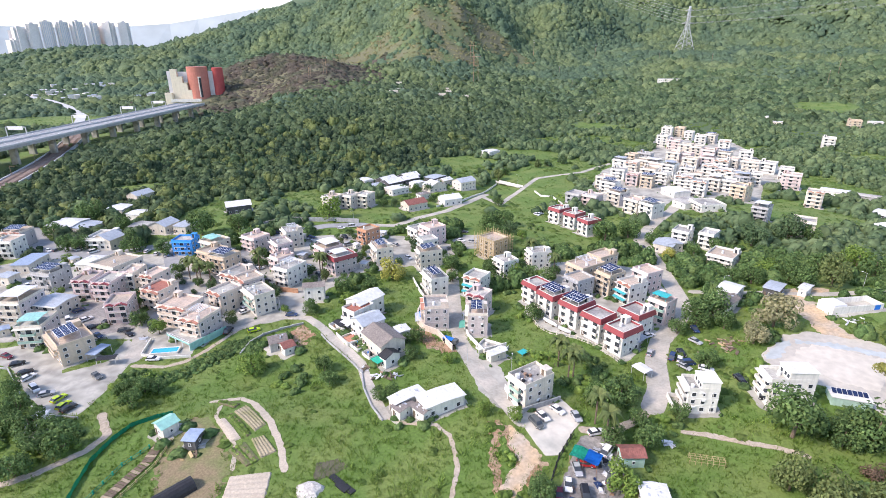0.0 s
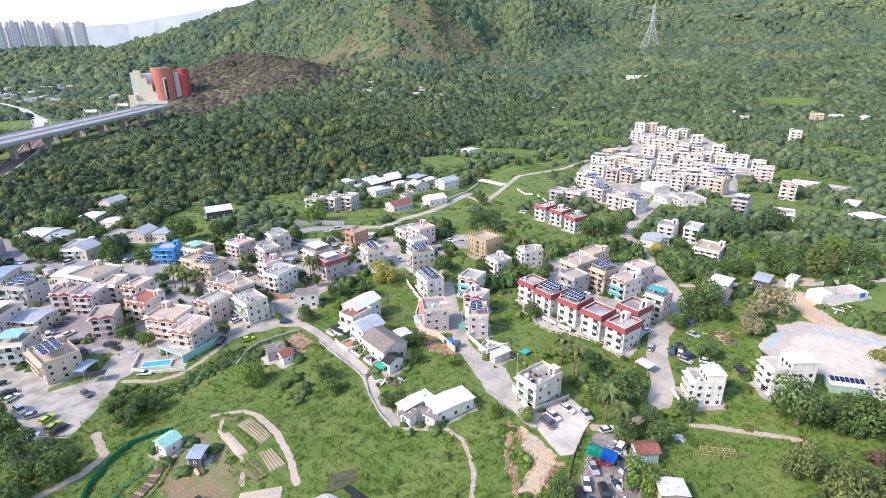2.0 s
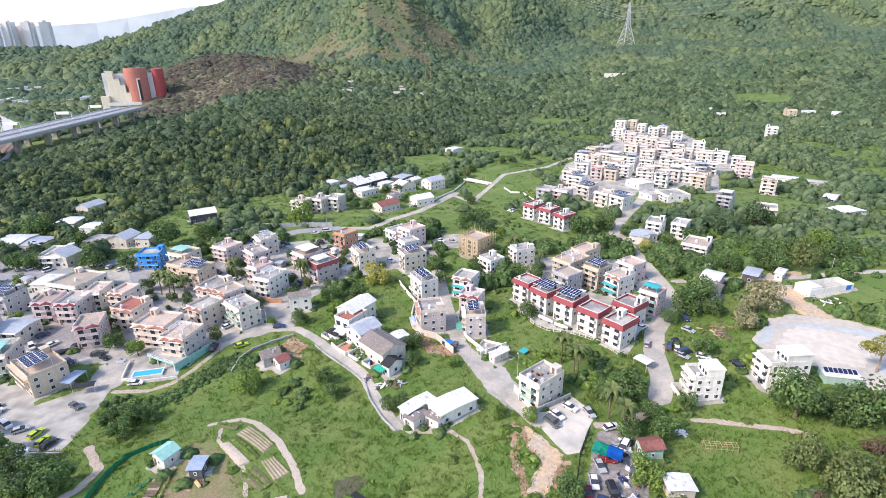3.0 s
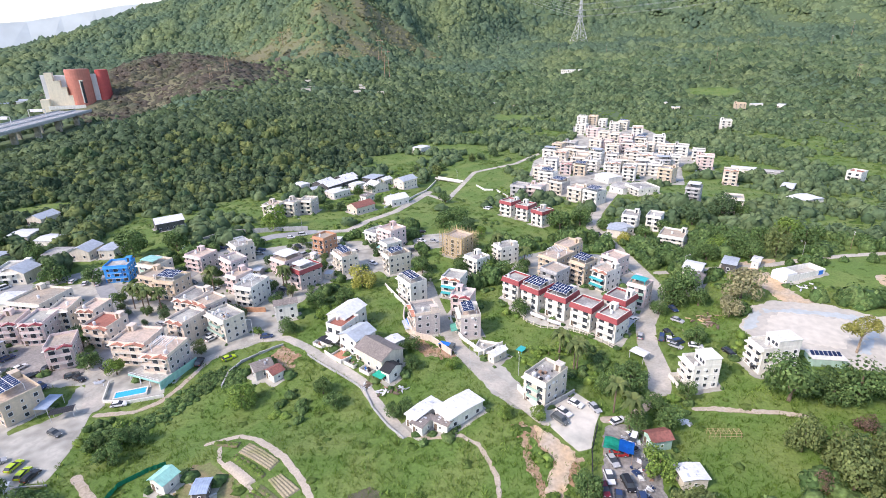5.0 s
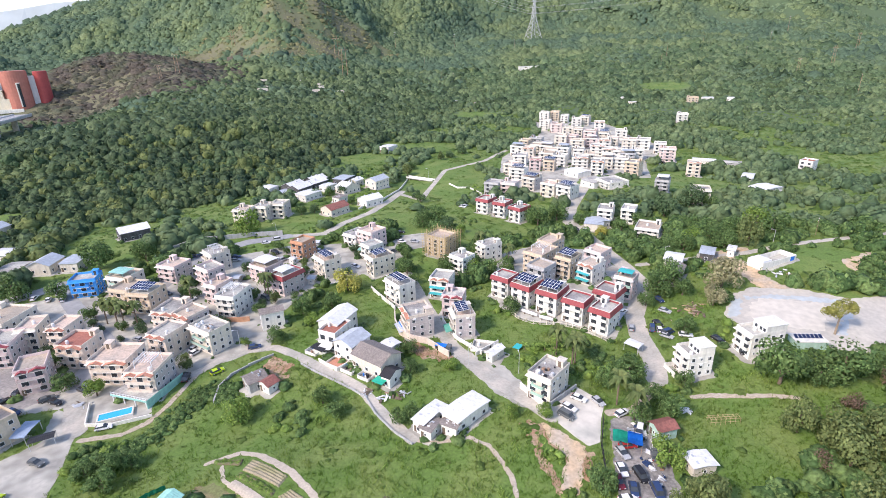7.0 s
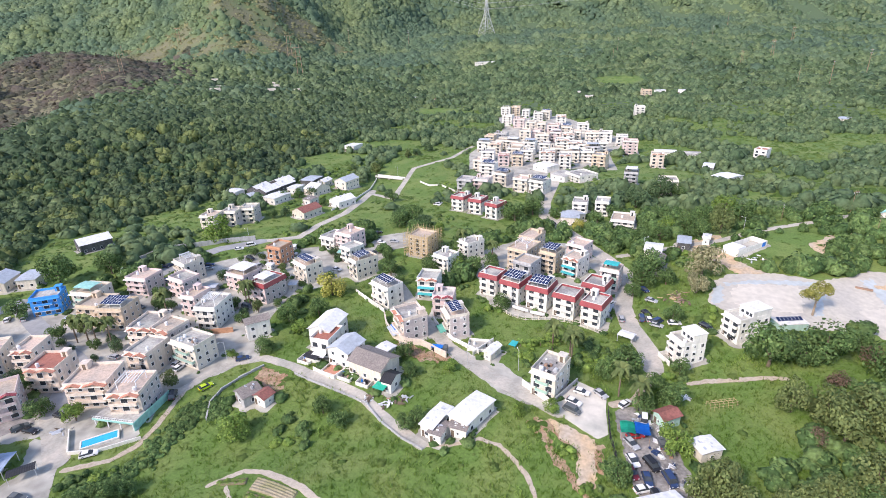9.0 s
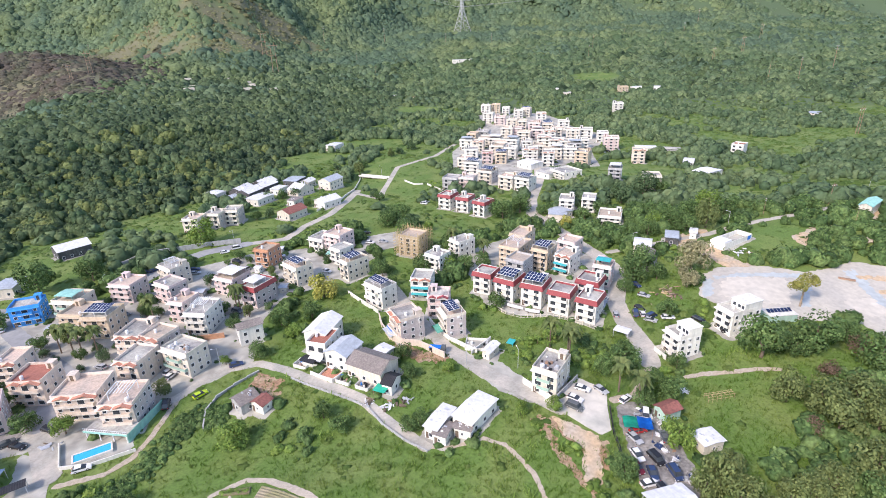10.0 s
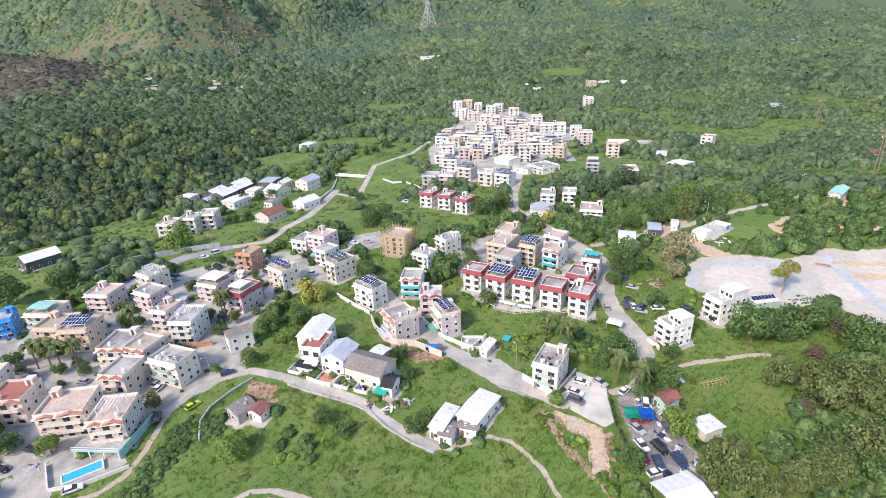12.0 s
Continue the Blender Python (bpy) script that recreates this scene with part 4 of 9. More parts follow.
def palm(x, y, tall):
    """A palm: ringed stem and arching fronds; the low ones are banana plants."""
    small = tall < 4
    if small not in PALM_MESH:
        g = random.Random(5)
        bm = bmesh.new()
        for k in range(6):
            rod(bm, (0, 0, k / 6 - 0.02), (0, 0, (k + 1) / 6), 0.03 if not small else 0.06, 0.026, 7)
        stem = bpy.data.meshes.new("stem")
        bm.to_mesh(stem)
        bm.free()
        stem.materials.append(WOODY)
        bm = bmesh.new()
        n = 16 if not small else 9
        for k in range(n):
            a = 6.283 * k / n + g.uniform(-0.2, 0.2)
            rise, reach = g.uniform(0.05, 0.4), g.uniform(0.36, 0.46) * (1.0 if not small else 1.7)
            side = Vector((-math.sin(a), math.cos(a), 0))
            out = Vector((math.cos(a), math.sin(a), 0))
            prev = None
            for j in range(7):
                u = j / 6
                p = out * reach * u + Vector((0, 0, 1 + rise * math.sin(u * 2.2) - 0.3 * u * u))
                wdt = 0.10 * math.sin(math.pi * min(u * 0.9 + 0.12, 1)) * (1 if not small else 1.2)
                cur = (bm.verts.new(p - side * wdt - Vector((0, 0, 0.03))), bm.verts.new(p), bm.verts.new(p + side * wdt - Vector((0, 0, 0.03))))
                if prev:
                    for s in (0, 1):
                        bm.faces.new((prev[s], prev[s + 1], cur[s + 1], cur[s]))
                prev = cur
        fr = bpy.data.meshes.new("fronds")
        bm.to_mesh(fr)
        bm.free()
        fr.materials.append(LEAVES["b" if small else "o"])
        PALM_MESH[small] = (stem, fr)
    root = thing("banana_plant" if small else "palm_tree", on(x, y, 0, x * 7 % 360), "broad-leaved banana plant in the weeds" if small else "tall palm tree with arching green fronds", "banana plant" if small else "palm tree", "palms")
    m = Matrix.Diagonal((tall, tall, tall, 1))
    share("stem", PALM_MESH[small][0], root, m)
    share("fronds", PALM_MESH[small][1], root, m)


# ---- poles, pylons and cables ----
def pole_pair(x, y, tall):
    """Two wooden masts with a crossarm."""
    root = thing("power_pole", on(x, y), "brown twin-mast power pole on the hillside", "power pole", "power poles")
    for s in (-1, 1):
        bm = bmesh.new()
        rod(bm, (s * tall * 0.09, 0, -1), (s * tall * 0.06, 0, tall), tall * 0.010, tall * 0.006, 6)
        part("mast", bm, RUST, root)
    part("crossarm", boxed((-tall * 0.16, tall * 0.16, -0.12, 0.12, tall * 0.9, tall * 0.915), (-tall * 0.1, tall * 0.1, -0.1, 0.1, tall * 0.6, tall * 0.61)), RUST, root)
    bm = bmesh.new()
    for s in (-1, 0, 1):
        rod(bm, (s * tall * 0.14, 0, tall * 0.85), (s * tall * 0.14, 0, tall * 0.9), 0.12, 0.12, 5)
    part("insulator", bm, WHITE_METAL, root)


def pole_single(x, y, tall):
    """One slim mast with two short crossarms."""
    root = thing("power_pole", on(x, y, 0, x * 7 % 90), "slim grey-brown single power pole on the slope", "power pole", "power poles")
    bm = bmesh.new()
    rod(bm, (0, 0, -1), (0, 0, tall), tall * 0.011, tall * 0.006, 6)
    part("mast", bm, RUST, root)
    for u in (0.84, 0.95):
        part("crossarm", boxed((-tall * 0.08, tall * 0.08, -0.1, 0.1, tall * u, tall * (u + 0.013))), STEEL, root)


def pylon(x, y, tall, rot):
    """A lattice tower with three pairs of arms."""
    root = thing("pylon", on(x, y, 0, rot), "tall galvanised steel lattice pylon on the mountainside", "pylon")
    half = lambda u: tall * (0.13 * (1 - u / 0.55) + 0.035 if u < 0.55 else 0.035 - 0.02 * (u - 0.55) / 0.45)
    corners = ((-1, -1), (1, -1), (1, 1), (-1, 1))
    for cx, cy in corners:
        bm = bmesh.new()
        for k in range(8):
            u, w_ = k / 8, (k + 1) / 8
            rod(bm, (cx * half(u), cy * half(u), u * tall), (cx * half(w_), cy * half(w_), w_ * tall), tall * 0.006, sides=4)
        part("leg", bm, STEEL, root)
    bm = bmesh.new()
    for k in range(9):
        u, w_ = k / 9, (k + 1) / 9
        for q in range(4):
            a, b = corners[q], corners[(q + 1) % 4]
            rod(bm, (a[0] * half(u), a[1] * half(u), u * tall), (b[0] * half(w_), b[1] * half(w_), w_ * tall), tall * 0.0035, sides=3)
            rod(bm, (b[0] * half(u), b[1] * half(u), u * tall), (a[0] * half(w_), a[1] * half(w_), w_ * tall), tall * 0.0035, sides=3)
    part("bracing", bm, STEEL, root)
    for u, reach in ((0.62, 0.16), (0.76, 0.13), (0.9, 0.11)):
        bm = bmesh.new()
        for s in (-1, 1):
            rod(bm, (0, 0, u * tall), (s * reach * tall, 0, u * tall + 0.5), tall * 0.006, tall * 0.003, 4)
            rod(bm, (0, 0, (u + 0.04) * tall), (s * reach * tall, 0, u * tall + 0.5), tall * 0.004, tall * 0.003, 4)
        part("arm", bm, STEEL, root)


def cable(a, b, sag, r=0.12):
    bm = bmesh.new()
    a, b = Vector(a), Vector(b)
    last = a
    for k in range(1, 25):
        u = k / 24
        p = a.lerp(b, u) - Vector((0, 0, sag * 4 * u * (1 - u)))
        rod(bm, last, p, r, sides=4)
        last = p
    ob = part("power_cable", bm, STEEL)
    tagged(ob, "thin sagging overhead power cable", "cable", "power cables")


def walling(points, tall, thick, material, label, name="garden_wall"):
    """A wall along a line, stepping with the ground."""
    bm = bmesh.new()
    for (x0, y0), (x1, y1) in zip(points, points[1:]):
        ln = math.hypot(x1 - x0, y1 - y0)
        n = max(1, int(ln / 4))
        a = math.degrees(math.atan2(y1 - y0, x1 - x0))
        for k in range(n):
            cx, cy = x0 + (x1 - x0) * (k + 0.5) / n, y0 + (y1 - y0) * (k + 0.5) / n
            box(bm, -ln / n / 2 - 0.05, ln / n / 2 + 0.05, -thick / 2, thick / 2, -1.5, tall, 0, on(cx, cy, 0, a))
            box(bm, -ln / n / 2 - 0.05, ln / n / 2 + 0.05, -thick / 2 - 0.05, thick / 2 + 0.05, tall, tall + 0.08, 0, on(cx, cy, 0, a))
    tagged(part(name, bm, material), label, "wall")


def fence(points, tall, material, label):
    """Posts and rails along a line, each its own piece."""
    root = thing("fence", Matrix(), label, "fence")
    for (x0, y0), (x1, y1) in zip(points, points[1:]):
        ln = math.hypot(x1 - x0, y1 - y0)
        n = max(1, round(ln / 2.5))
        a = math.degrees(math.atan2(y1 - y0, x1 - x0))
        for k in range(n):
            px_, py_ = x0 + (x1 - x0) * k / n, y0 + (y1 - y0) * k / n
            part("post", boxed((-0.14, 0.14, -0.14, 0.14, -0.6, tall)), material, root).matrix_world = on(px_, py_, 0, a)
        for z in (0.15, tall * 0.75):
            bm = bmesh.new()
            z0, z1 = float(height(x0, y0)) + z, float(height(x1, y1)) + z
            rod(bm, (x0, y0, z0), (x1, y1, z1), 0.09, sides=4)
            part("rail", bm, material, root)


# ---- paved and bare ground, cut along smooth outlines ----
def d_line(X, Y, pts, half):
    out = np.full(X.shape, 1e9)
    for (x0, y0), (x1, y1) in zip(pts, pts[1:]):
        dx, dy = x1 - x0, y1 - y0
        u = np.clip(((X - x0) * dx + (Y - y0) * dy) / (dx * dx + dy * dy), 0, 1)
        out = np.minimum(out, np.hypot(X - x0 - u * dx, Y - y0 - u * dy))
    return out - half


def d_area(X, Y, pts):
    d, inside = d_line(X, Y, list(pts) + [pts[0]], 0), np.zeros(X.shape, bool)
    for (x0, y0), (x1, y1) in zip(pts, list(pts[1:]) + [pts[0]]):
        hit = ((y0 > Y) != (y1 > Y)) & (X < (x1 - x0) * (Y - y0) / (y1 - y0 + 1e-9) + x0)
        inside ^= hit
    return np.where(inside, -d, d)


def d_box(X, Y, x, y, rot, w, d):
    c, s = math.cos(radians(rot)), math.sin(radians(rot))
    u, v = (X - x) * c + (Y - y) * s, -(X - x) * s + (Y - y) * c
    qx, qy = np.abs(u) - w / 2, np.abs(v) - d / 2
    return np.hypot(np.maximum(qx, 0), np.maximum(qy, 0)) + np.minimum(np.maximum(qx, qy), 0)


def sheet_over(name, dist, bounds, step, lift, material, label, category, kind="structure", rough_edge=0.5, skip=None):
    """A draped sheet wherever dist is negative; the outline wavers a little."""
    x0, x1, y0, y1 = bounds
    X, Y = np.meshgrid(np.arange(x0, x1 + step, step), np.arange(y0, y1 + step, step))
    D = dist(X, Y)
    D = D + rough_edge * (np.sin(X * 1.3 + np.sin(Y * 0.9) * 2) * np.sin(Y * 1.1 + np.sin(X * 0.7) * 2))
    Z = height(X, Y) + lift
    verts, faces, index = [], [], {}

    def vert(key, p):
        if key not in index:
            index[key] = len(verts)
            verts.append(p)
        return index[key]

    ny, nx = D.shape
    neg = D < 0
    anyneg = neg[:-1, :-1] | neg[1:, :-1] | neg[:-1, 1:] | neg[1:, 1:]
    for j, k in zip(*np.nonzero(anyneg)):
        ring = ((j, k), (j, k + 1), (j + 1, k + 1), (j + 1, k))
        poly = []
        for q in range(4):
            a, b = ring[q], ring[(q + 1) % 4]
            da, db = D[a], D[b]
            if da < 0:
                poly.append(vert(a, (X[a], Y[a], Z[a])))
            if (da < 0) != (db < 0):
                u = da / (da - db)
                e = (min(a, b), max(a, b))
                poly.append(vert(e, (X[a] + u * (X[b] - X[a]), Y[a] + u * (Y[b] - Y[a]), Z[a] + u * (Z[b] - Z[a]))))
        if len(poly) > 2:
            faces.append(poly)
    # a thickness along the rim
    count = {}
    for f in faces:
        for a, b in zip(f, f[1:] + f[:1]):
            count[(a, b)] = count.get((a, b), 0) + 1
    low = {}
    for a, b in list(count):
        if (b, a) not in count:
            for p in (a, b):
                if p not in low:
                    low[p] = len(verts)
                    verts.append((verts[p][0], verts[p][1], verts[p][2] - 0.5))
            faces.append([b, a, low[a], low[b]])
    me = bpy.data.meshes.new(name)
    me.from_pydata([tuple(map(float, p)) for p in verts], [], faces)
    me.materials.append(material)
    return tagged(new(name, me), label, category, kind=kind)
house(42.0, 191.9, -54, 7.4, 7.5, 3, 9.2, 'red', 'white')
house(47.3, 182.7, -57, 7.7, 9.3, 3, 9.2, 'redsolar', 'white')
house(53.7, 174.5, -52, 7.9, 9.3, 3, 9.2, 'redsolar', 'white')
house(59.1, 165.4, -53, 7.7, 7.9, 3, 9.2, 'red', 'white')
house(64.9, 156.8, -56, 7.0, 9.0, 3, 9.2, 'red', 'white')
house(72.4, 166.8, -56, 7.9, 8.3, 3, 9.2, 'red', 'white')
house(59.4, 196.0, -59, 8.0, 8.6, 3, 9.0, 'plain', 'grey')
house(65.2, 209.4, -57, 9.2, 13.0, 4, 10.0, 'pergola', 'tan')
house(75.5, 221.2, -56, 7.8, 11.1, 4, 10.0, 'plain', 'tan')
house(72.4, 198.4, -58, 7.3, 8.8, 4, 10.0, 'solar', 'tan')
house(78.3, 189.8, -63, 6.9, 9.1, 3, 9.0, 'teal', 'white')
house(88.6, 202.6, -62, 8.0, 8.4, 3, 9.0, 'plain', 'pink')
house(83.8, 173.9, -51, 6.9, 6.8, 3, 9.0, 'green', 'pink')
house(18.2, 170.1, -93, 7.8, 6.8, 3, 9.0, 'solar', 'cream')
house(3.2, 174.7, -84, 9.5, 8.6, 3, 9.2, 'plain', 'peach')
house(2.2, 202.8, -66, 10.3, 7.4, 3, 9.0, 'solar', 'white')
house(19.3, 202.1, -33, 7.9, 8.6, 3, 9.0, 'teal', 'white')
house(19.3, 184.9, -30, 7.6, 7.1, 3, 9.0, 'gable', 'pink')
house(29.0, 240.5, -50, 10.0, 9.5, 4, 10.0, 'scaffold', 'tan')
house(33.0, 220.4, -60, 8.1, 7.7, 3, 8.0, 'plain', 'white')
house(48.8, 229.5, -76, 7.2, 9.1, 3, 8.0, 'plain', 'white')
house(-1.3, 231.2, -70, 6.6, 10.6, 3, 9.0, 'solar', 'cream')
house(-0.8, 262.9, -54, 9.9, 10.0, 4, 10.0, 'plain', 'pink')
house(-7.5, 270.0, -52, 9.0, 10.7, 2, 7.0, 'plain', 'white')
house(-2.7, 248.6, -63, 7.0, 8.1, 3, 8.0, 'plain', 'white')
house(-25.0, 175.2, -39, 6.6, 9.4, 2, 7.0, 'redterrace', 'white')
house(30.9, 129.3, -55, 7.2, 10.4, 3, 8.8, 'clutter', 'cream')
house(-94.6, 226.7, -26, 10.0, 10.0, 3, 9.0, 'solar', 'tan')
house(-102.5, 232.3, -30, 9.3, 10.0, 3, 9.0, 'plain', 'tan')
house(-107.5, 247.0, -31, 10.0, 10.0, 3, 8.0, 'greenroof', 'cream')
house(-89.6, 253.1, -34, 10.0, 9.6, 3, 8.0, 'plain', 'pink')
house(-73.2, 242.5, -52, 9.8, 7.6, 3, 9.0, 'plain', 'pink')
house(-72.8, 259.6, -59, 10.0, 8.5, 3, 9.0, 'frame', 'cream')
house(-67.7, 225.1, -41, 6.6, 8.6, 3, 9.0, 'plain', 'pink')
house(-61.1, 214.5, -29, 8.1, 11.5, 3, 9.0, 'pergola', 'white')
house(-50.1, 240.8, -47, 10.0, 10.0, 3, 8.0, 'whiteroof', 'pink')
house(-41.0, 226.4, -50, 7.5, 11.0, 3, 9.0, 'redwhite', 'pink')
house(-34.1, 262.7, -44, 7.7, 8.8, 3, 9.0, 'plain', 'brick')
house(-24.1, 237.4, -66, 10.6, 7.9, 3, 9.0, 'solar', 'cream')
house(-81.6, 208.2, -28, 8.8, 11.4, 3, 9.0, 'plain', 'peach')
house(-74.5, 202.4, -44, 8.5, 8.8, 3, 9.0, 'plain', 'peach')
house(-80.0, 191.2, -34, 8.0, 10.1, 3, 9.0, 'gable', 'peach')
house(-66.3, 189.7, -47, 11.1, 8.2, 3, 9.0, 'clutter', 'cream')
house(-92.6, 180.6, -17, 12.2, 10.5, 3, 9.0, 'plain', 'peach')
house(-81.0, 170.8, -19, 9.1, 10.6, 3, 9.0, 'pergola', 'peach')
house(-141.5, 202.0, 1, 7.5, 10.0, 3, 9.0, 'gable', 'pink')
house(-131.7, 200.9, -5, 8.1, 11.1, 3, 9.0, 'gable', 'pink')
house(-116.6, 182.6, 12, 8.0, 9.4, 3, 9.0, 'gable', 'pink')
house(-127.1, 209.4, -3, 6.6, 10.0, 3, 9.0, 'plain', 'cream')
house(-107.4, 193.6, -21, 9.8, 9.8, 3, 9.0, 'redterrace', 'peach')
house(-161.3, 208.1, -14, 10.0, 10.0, 3, 9.0, 'solar', 'grey')
house(-122.7, 248.2, -2, 10.0, 8.4, 3, 8.0, 'plain', 'blue')
house(-155.8, 183.6, -2, 9.7, 12.4, 3, 9.0, 'whiteroof', 'cream')
house(-136.0, 165.6, 9, 8.7, 10.6, 3, 9.0, 'greenroof', 'cream')
house(-145.5, 187.5, -11, 11.0, 10.0, 2, 6.0, 'greyroof', 'cream')
house(-119.3, 157.9, -41, 14.3, 10.2, 3, 8.0, 'solar', 'tan')
house(-214.8, 258.4, 1, 10.0, 10.0, 3, 9.0, 'solar', 'peach')
house(-208.5, 245.4, 2, 8.6, 10.0, 3, 9.0, 'plain', 'white')
house(-204.9, 281.7, -4, 15.0, 13.9, 2, 6.0, 'whiteroof', 'cream')
house(-170.9, 258.6, -1, 10.9, 14.3, 2, 6.0, 'plain', 'white')
house(-160.7, 276.9, -11, 9.4, 11.1, 1, 4.0, 'plain', 'white')
house(-174.9, 300.0, -16, 10.1, 10.2, 1, 4.0, 'whiteroof', 'white')
house(-194.4, 313.9, -9, 11.5, 12.9, 1, 4.0, 'whiteroof', 'white')
house(-192.5, 279.2, -15, 13.3, 13.7, 1, 4.0, 'greyroof', 'cream')
house(-66.1, 324.8, -27, 8.6, 9.6, 3, 9.0, 'plain', 'cream')
house(-55.3, 329.5, -31, 8.6, 9.6, 3, 9.0, 'plain', 'cream')
house(-46.3, 332.3, -23, 8.6, 9.6, 3, 9.0, 'plain', 'cream')
house(126.8, 259.7, -39, 7.9, 10.0, 3, 8.0, 'plain', 'white')
house(137.5, 254.3, -42, 7.1, 10.0, 3, 8.0, 'plain', 'white')
house(134.5, 232.4, -43, 11.3, 12.9, 2, 5.0, 'plain', 'white')
house(114.2, 186.5, -45, 6.6, 8.7, 2, 6.0, 'whiteroof', 'cream')
house(178.5, 283.2, -43, 7.9, 10.0, 4, 10.0, 'whiteroof', 'grey')
house(189.7, 263.9, -34, 10.0, 10.0, 3, 9.0, 'plain', 'cream')
house(260.0, 302.3, -49, 6.6, 15.0, 2, 5.0, 'whiteroof', 'white')
house(199.2, 343.6, -52, 10.0, 10.0, 4, 11.0, 'plain', 'tan')
house(126.5, 304.0, -60, 10.0, 10.0, 3, 9.0, 'solar', 'white')
house(121.0, 315.8, -55, 10.0, 9.6, 3, 9.0, 'plain', 'cream')
house(117.2, 336.9, -56, 10.0, 10.0, 3, 9.0, 'solar', 'cream')
house(72.0, 300.5, -54, 8.0, 9.0, 3, 9.0, 'red', 'white')
house(78.4, 290.4, -50, 7.6, 9.0, 3, 9.0, 'red', 'white')
house(83.6, 277.6, -62, 7.8, 9.0, 3, 9.0, 'red', 'white')
house(98.4, 329.7, -40, 10.0, 10.0, 3, 9.0, 'plain', 'pink')
house(89.5, 334.7, -44, 10.0, 10.0, 3, 9.0, 'plain', 'grey')
house(76.6, 126.8, -94, 6.6, 7.8, 3, 8.0, 'upper', 'white')
house(99.8, 127.2, -92, 6.6, 11.6, 3, 8.0, 'upper', 'white')
house(163.3, 359.0, -75, 14.5, 12.8, 1, 4.0, 'whiteroof', 'white')
house(156.8, 323.4, -71, 11.5, 15.0, 1, 4.0, 'plain', 'white')
house(164.3, 314.9, -85, 15.0, 15.0, 2, 5.0, 'plain', 'white')
house(117.4, 252.1, -81, 8.6, 9.6, 1, 4.0, 'greyroof', 'cream')
house(323.0, 314.0, -67, 8.7, 10.0, 3, 9.0, 'redterrace', 'white')
house(242.3, 269.7, -81, 11.0, 15.0, 2, 5.0, 'whiteroof', 'white')
house(530, 397, -68, 9.0, 16.0, 1, 5.0, 'greyroof', 'cream')
house(-142.8, 223.5, -21, 15.0, 15.0, 2, 7.0, 'plain', 'cream')
house(-116.1, 206.8, -18, 6.6, 9.3, 3, 9.0, 'plain', 'peach')
house(252.1, 607.4, -35, 10.9, 8.8, 4, 11.0, 'pergola', 'white')
house(267.0, 609.3, -35, 10.4, 10.0, 4, 11.0, 'plain', 'tan')
house(267.6, 585.4, -35, 8.6, 10.6, 3, 9.0, 'plain', 'white')
house(264.5, 551.3, -30, 10.7, 9.0, 3, 9.0, 'plain', 'white')
house(275.5, 552.9, -42, 10.7, 9.9, 3, 9.5, 'solar', 'cream')
house(224.3, 545.4, -42, 11.1, 8.9, 4, 11.0, 'plain', 'white')
house(228.7, 528.0, -35, 12.0, 9.8, 3, 9.0, 'plain', 'pink')
house(229.7, 503.4, -38, 11.2, 8.7, 3, 9.5, 'pergola', 'cream')
house(234.6, 491.5, -35, 8.7, 10.5, 3, 9.5, 'plain', 'cream')
house(270.7, 514.3, -30, 10.4, 10.3, 3, 9.0, 'gable', 'white')
house(206.4, 471.0, -42, 11.4, 10.8, 3, 9.5, 'plain', 'cream')
house(215.5, 469.7, -42, 11.4, 9.9, 3, 8.5, 'plain', 'pink')
house(210.6, 447.9, -35, 12.0, 8.7, 3, 9.0, 'plain', 'cream')
house(225.9, 450.2, -35, 10.5, 9.1, 3, 9.0, 'whiteroof', 'pink')
house(235.9, 470.2, -42, 11.6, 10.6, 4, 11.0, 'plain', 'pink')
house(247.9, 466.0, -42, 10.5, 9.5, 3, 9.0, 'solar', 'cream')
house(266.7, 467.2, -30, 10.6, 9.5, 3, 9.0, 'plain', 'white')
house(251.7, 430.2, -35, 12.1, 10.2, 3, 9.5, 'plain', 'cream')
house(263.4, 426.6, -38, 11.9, 11.0, 3, 9.0, 'plain', 'white')
house(214.5, 420.4, -35, 11.3, 9.3, 3, 9.0, 'gable', 'white')
house(218.4, 406.8, -35, 12.1, 9.9, 3, 8.5, 'gable', 'white')
house(222.1, 397.2, -35, 11.0, 11.0, 3, 8.5, 'pergola', 'white')
house(235.2, 393.4, -30, 9.6, 8.7, 3, 9.0, 'plain', 'white')
house(168.0, 467.4, -42, 8.9, 10.5, 3, 9.0, 'plain', 'tan')
house(181.0, 472.1, -42, 12.1, 8.6, 3, 9.0, 'plain', 'grey')
house(176.5, 439.3, -42, 11.6, 10.7, 3, 8.5, 'whiteroof', 'cream')
house(170.3, 446.9, -38, 10.9, 10.4, 3, 8.5, 'plain', 'cream')
house(151.5, 444.4, -42, 11.4, 9.3, 3, 9.0, 'greyroof', 'white')
house(139.8, 411.3, -30, 10.5, 11.0, 3, 8.5, 'plain', 'white')
house(143.7, 390.3, -30, 8.5, 8.8, 3, 9.0, 'gable', 'pink')
house(152.7, 384.2, -35, 8.6, 9.0, 3, 8.5, 'solar', 'tan')
house(167.7, 395.9, -42, 9.7, 9.2, 3, 9.0, 'plain', 'white')
house(180.1, 387.0, -30, 12.3, 10.7, 3, 8.5, 'gable', 'white')
house(121.3, 382.9, -42, 10.0, 10.7, 3, 9.0, 'plain', 'cream')
house(120.8, 368.6, -42, 11.1, 10.0, 3, 8.5, 'solar', 'white')
house(179.2, 359.1, -35, 8.9, 10.9, 4, 11.0, 'gable', 'white')
house(266.8, 407.3, -35, 9.6, 10.1, 3, 9.0, 'plain', 'white')
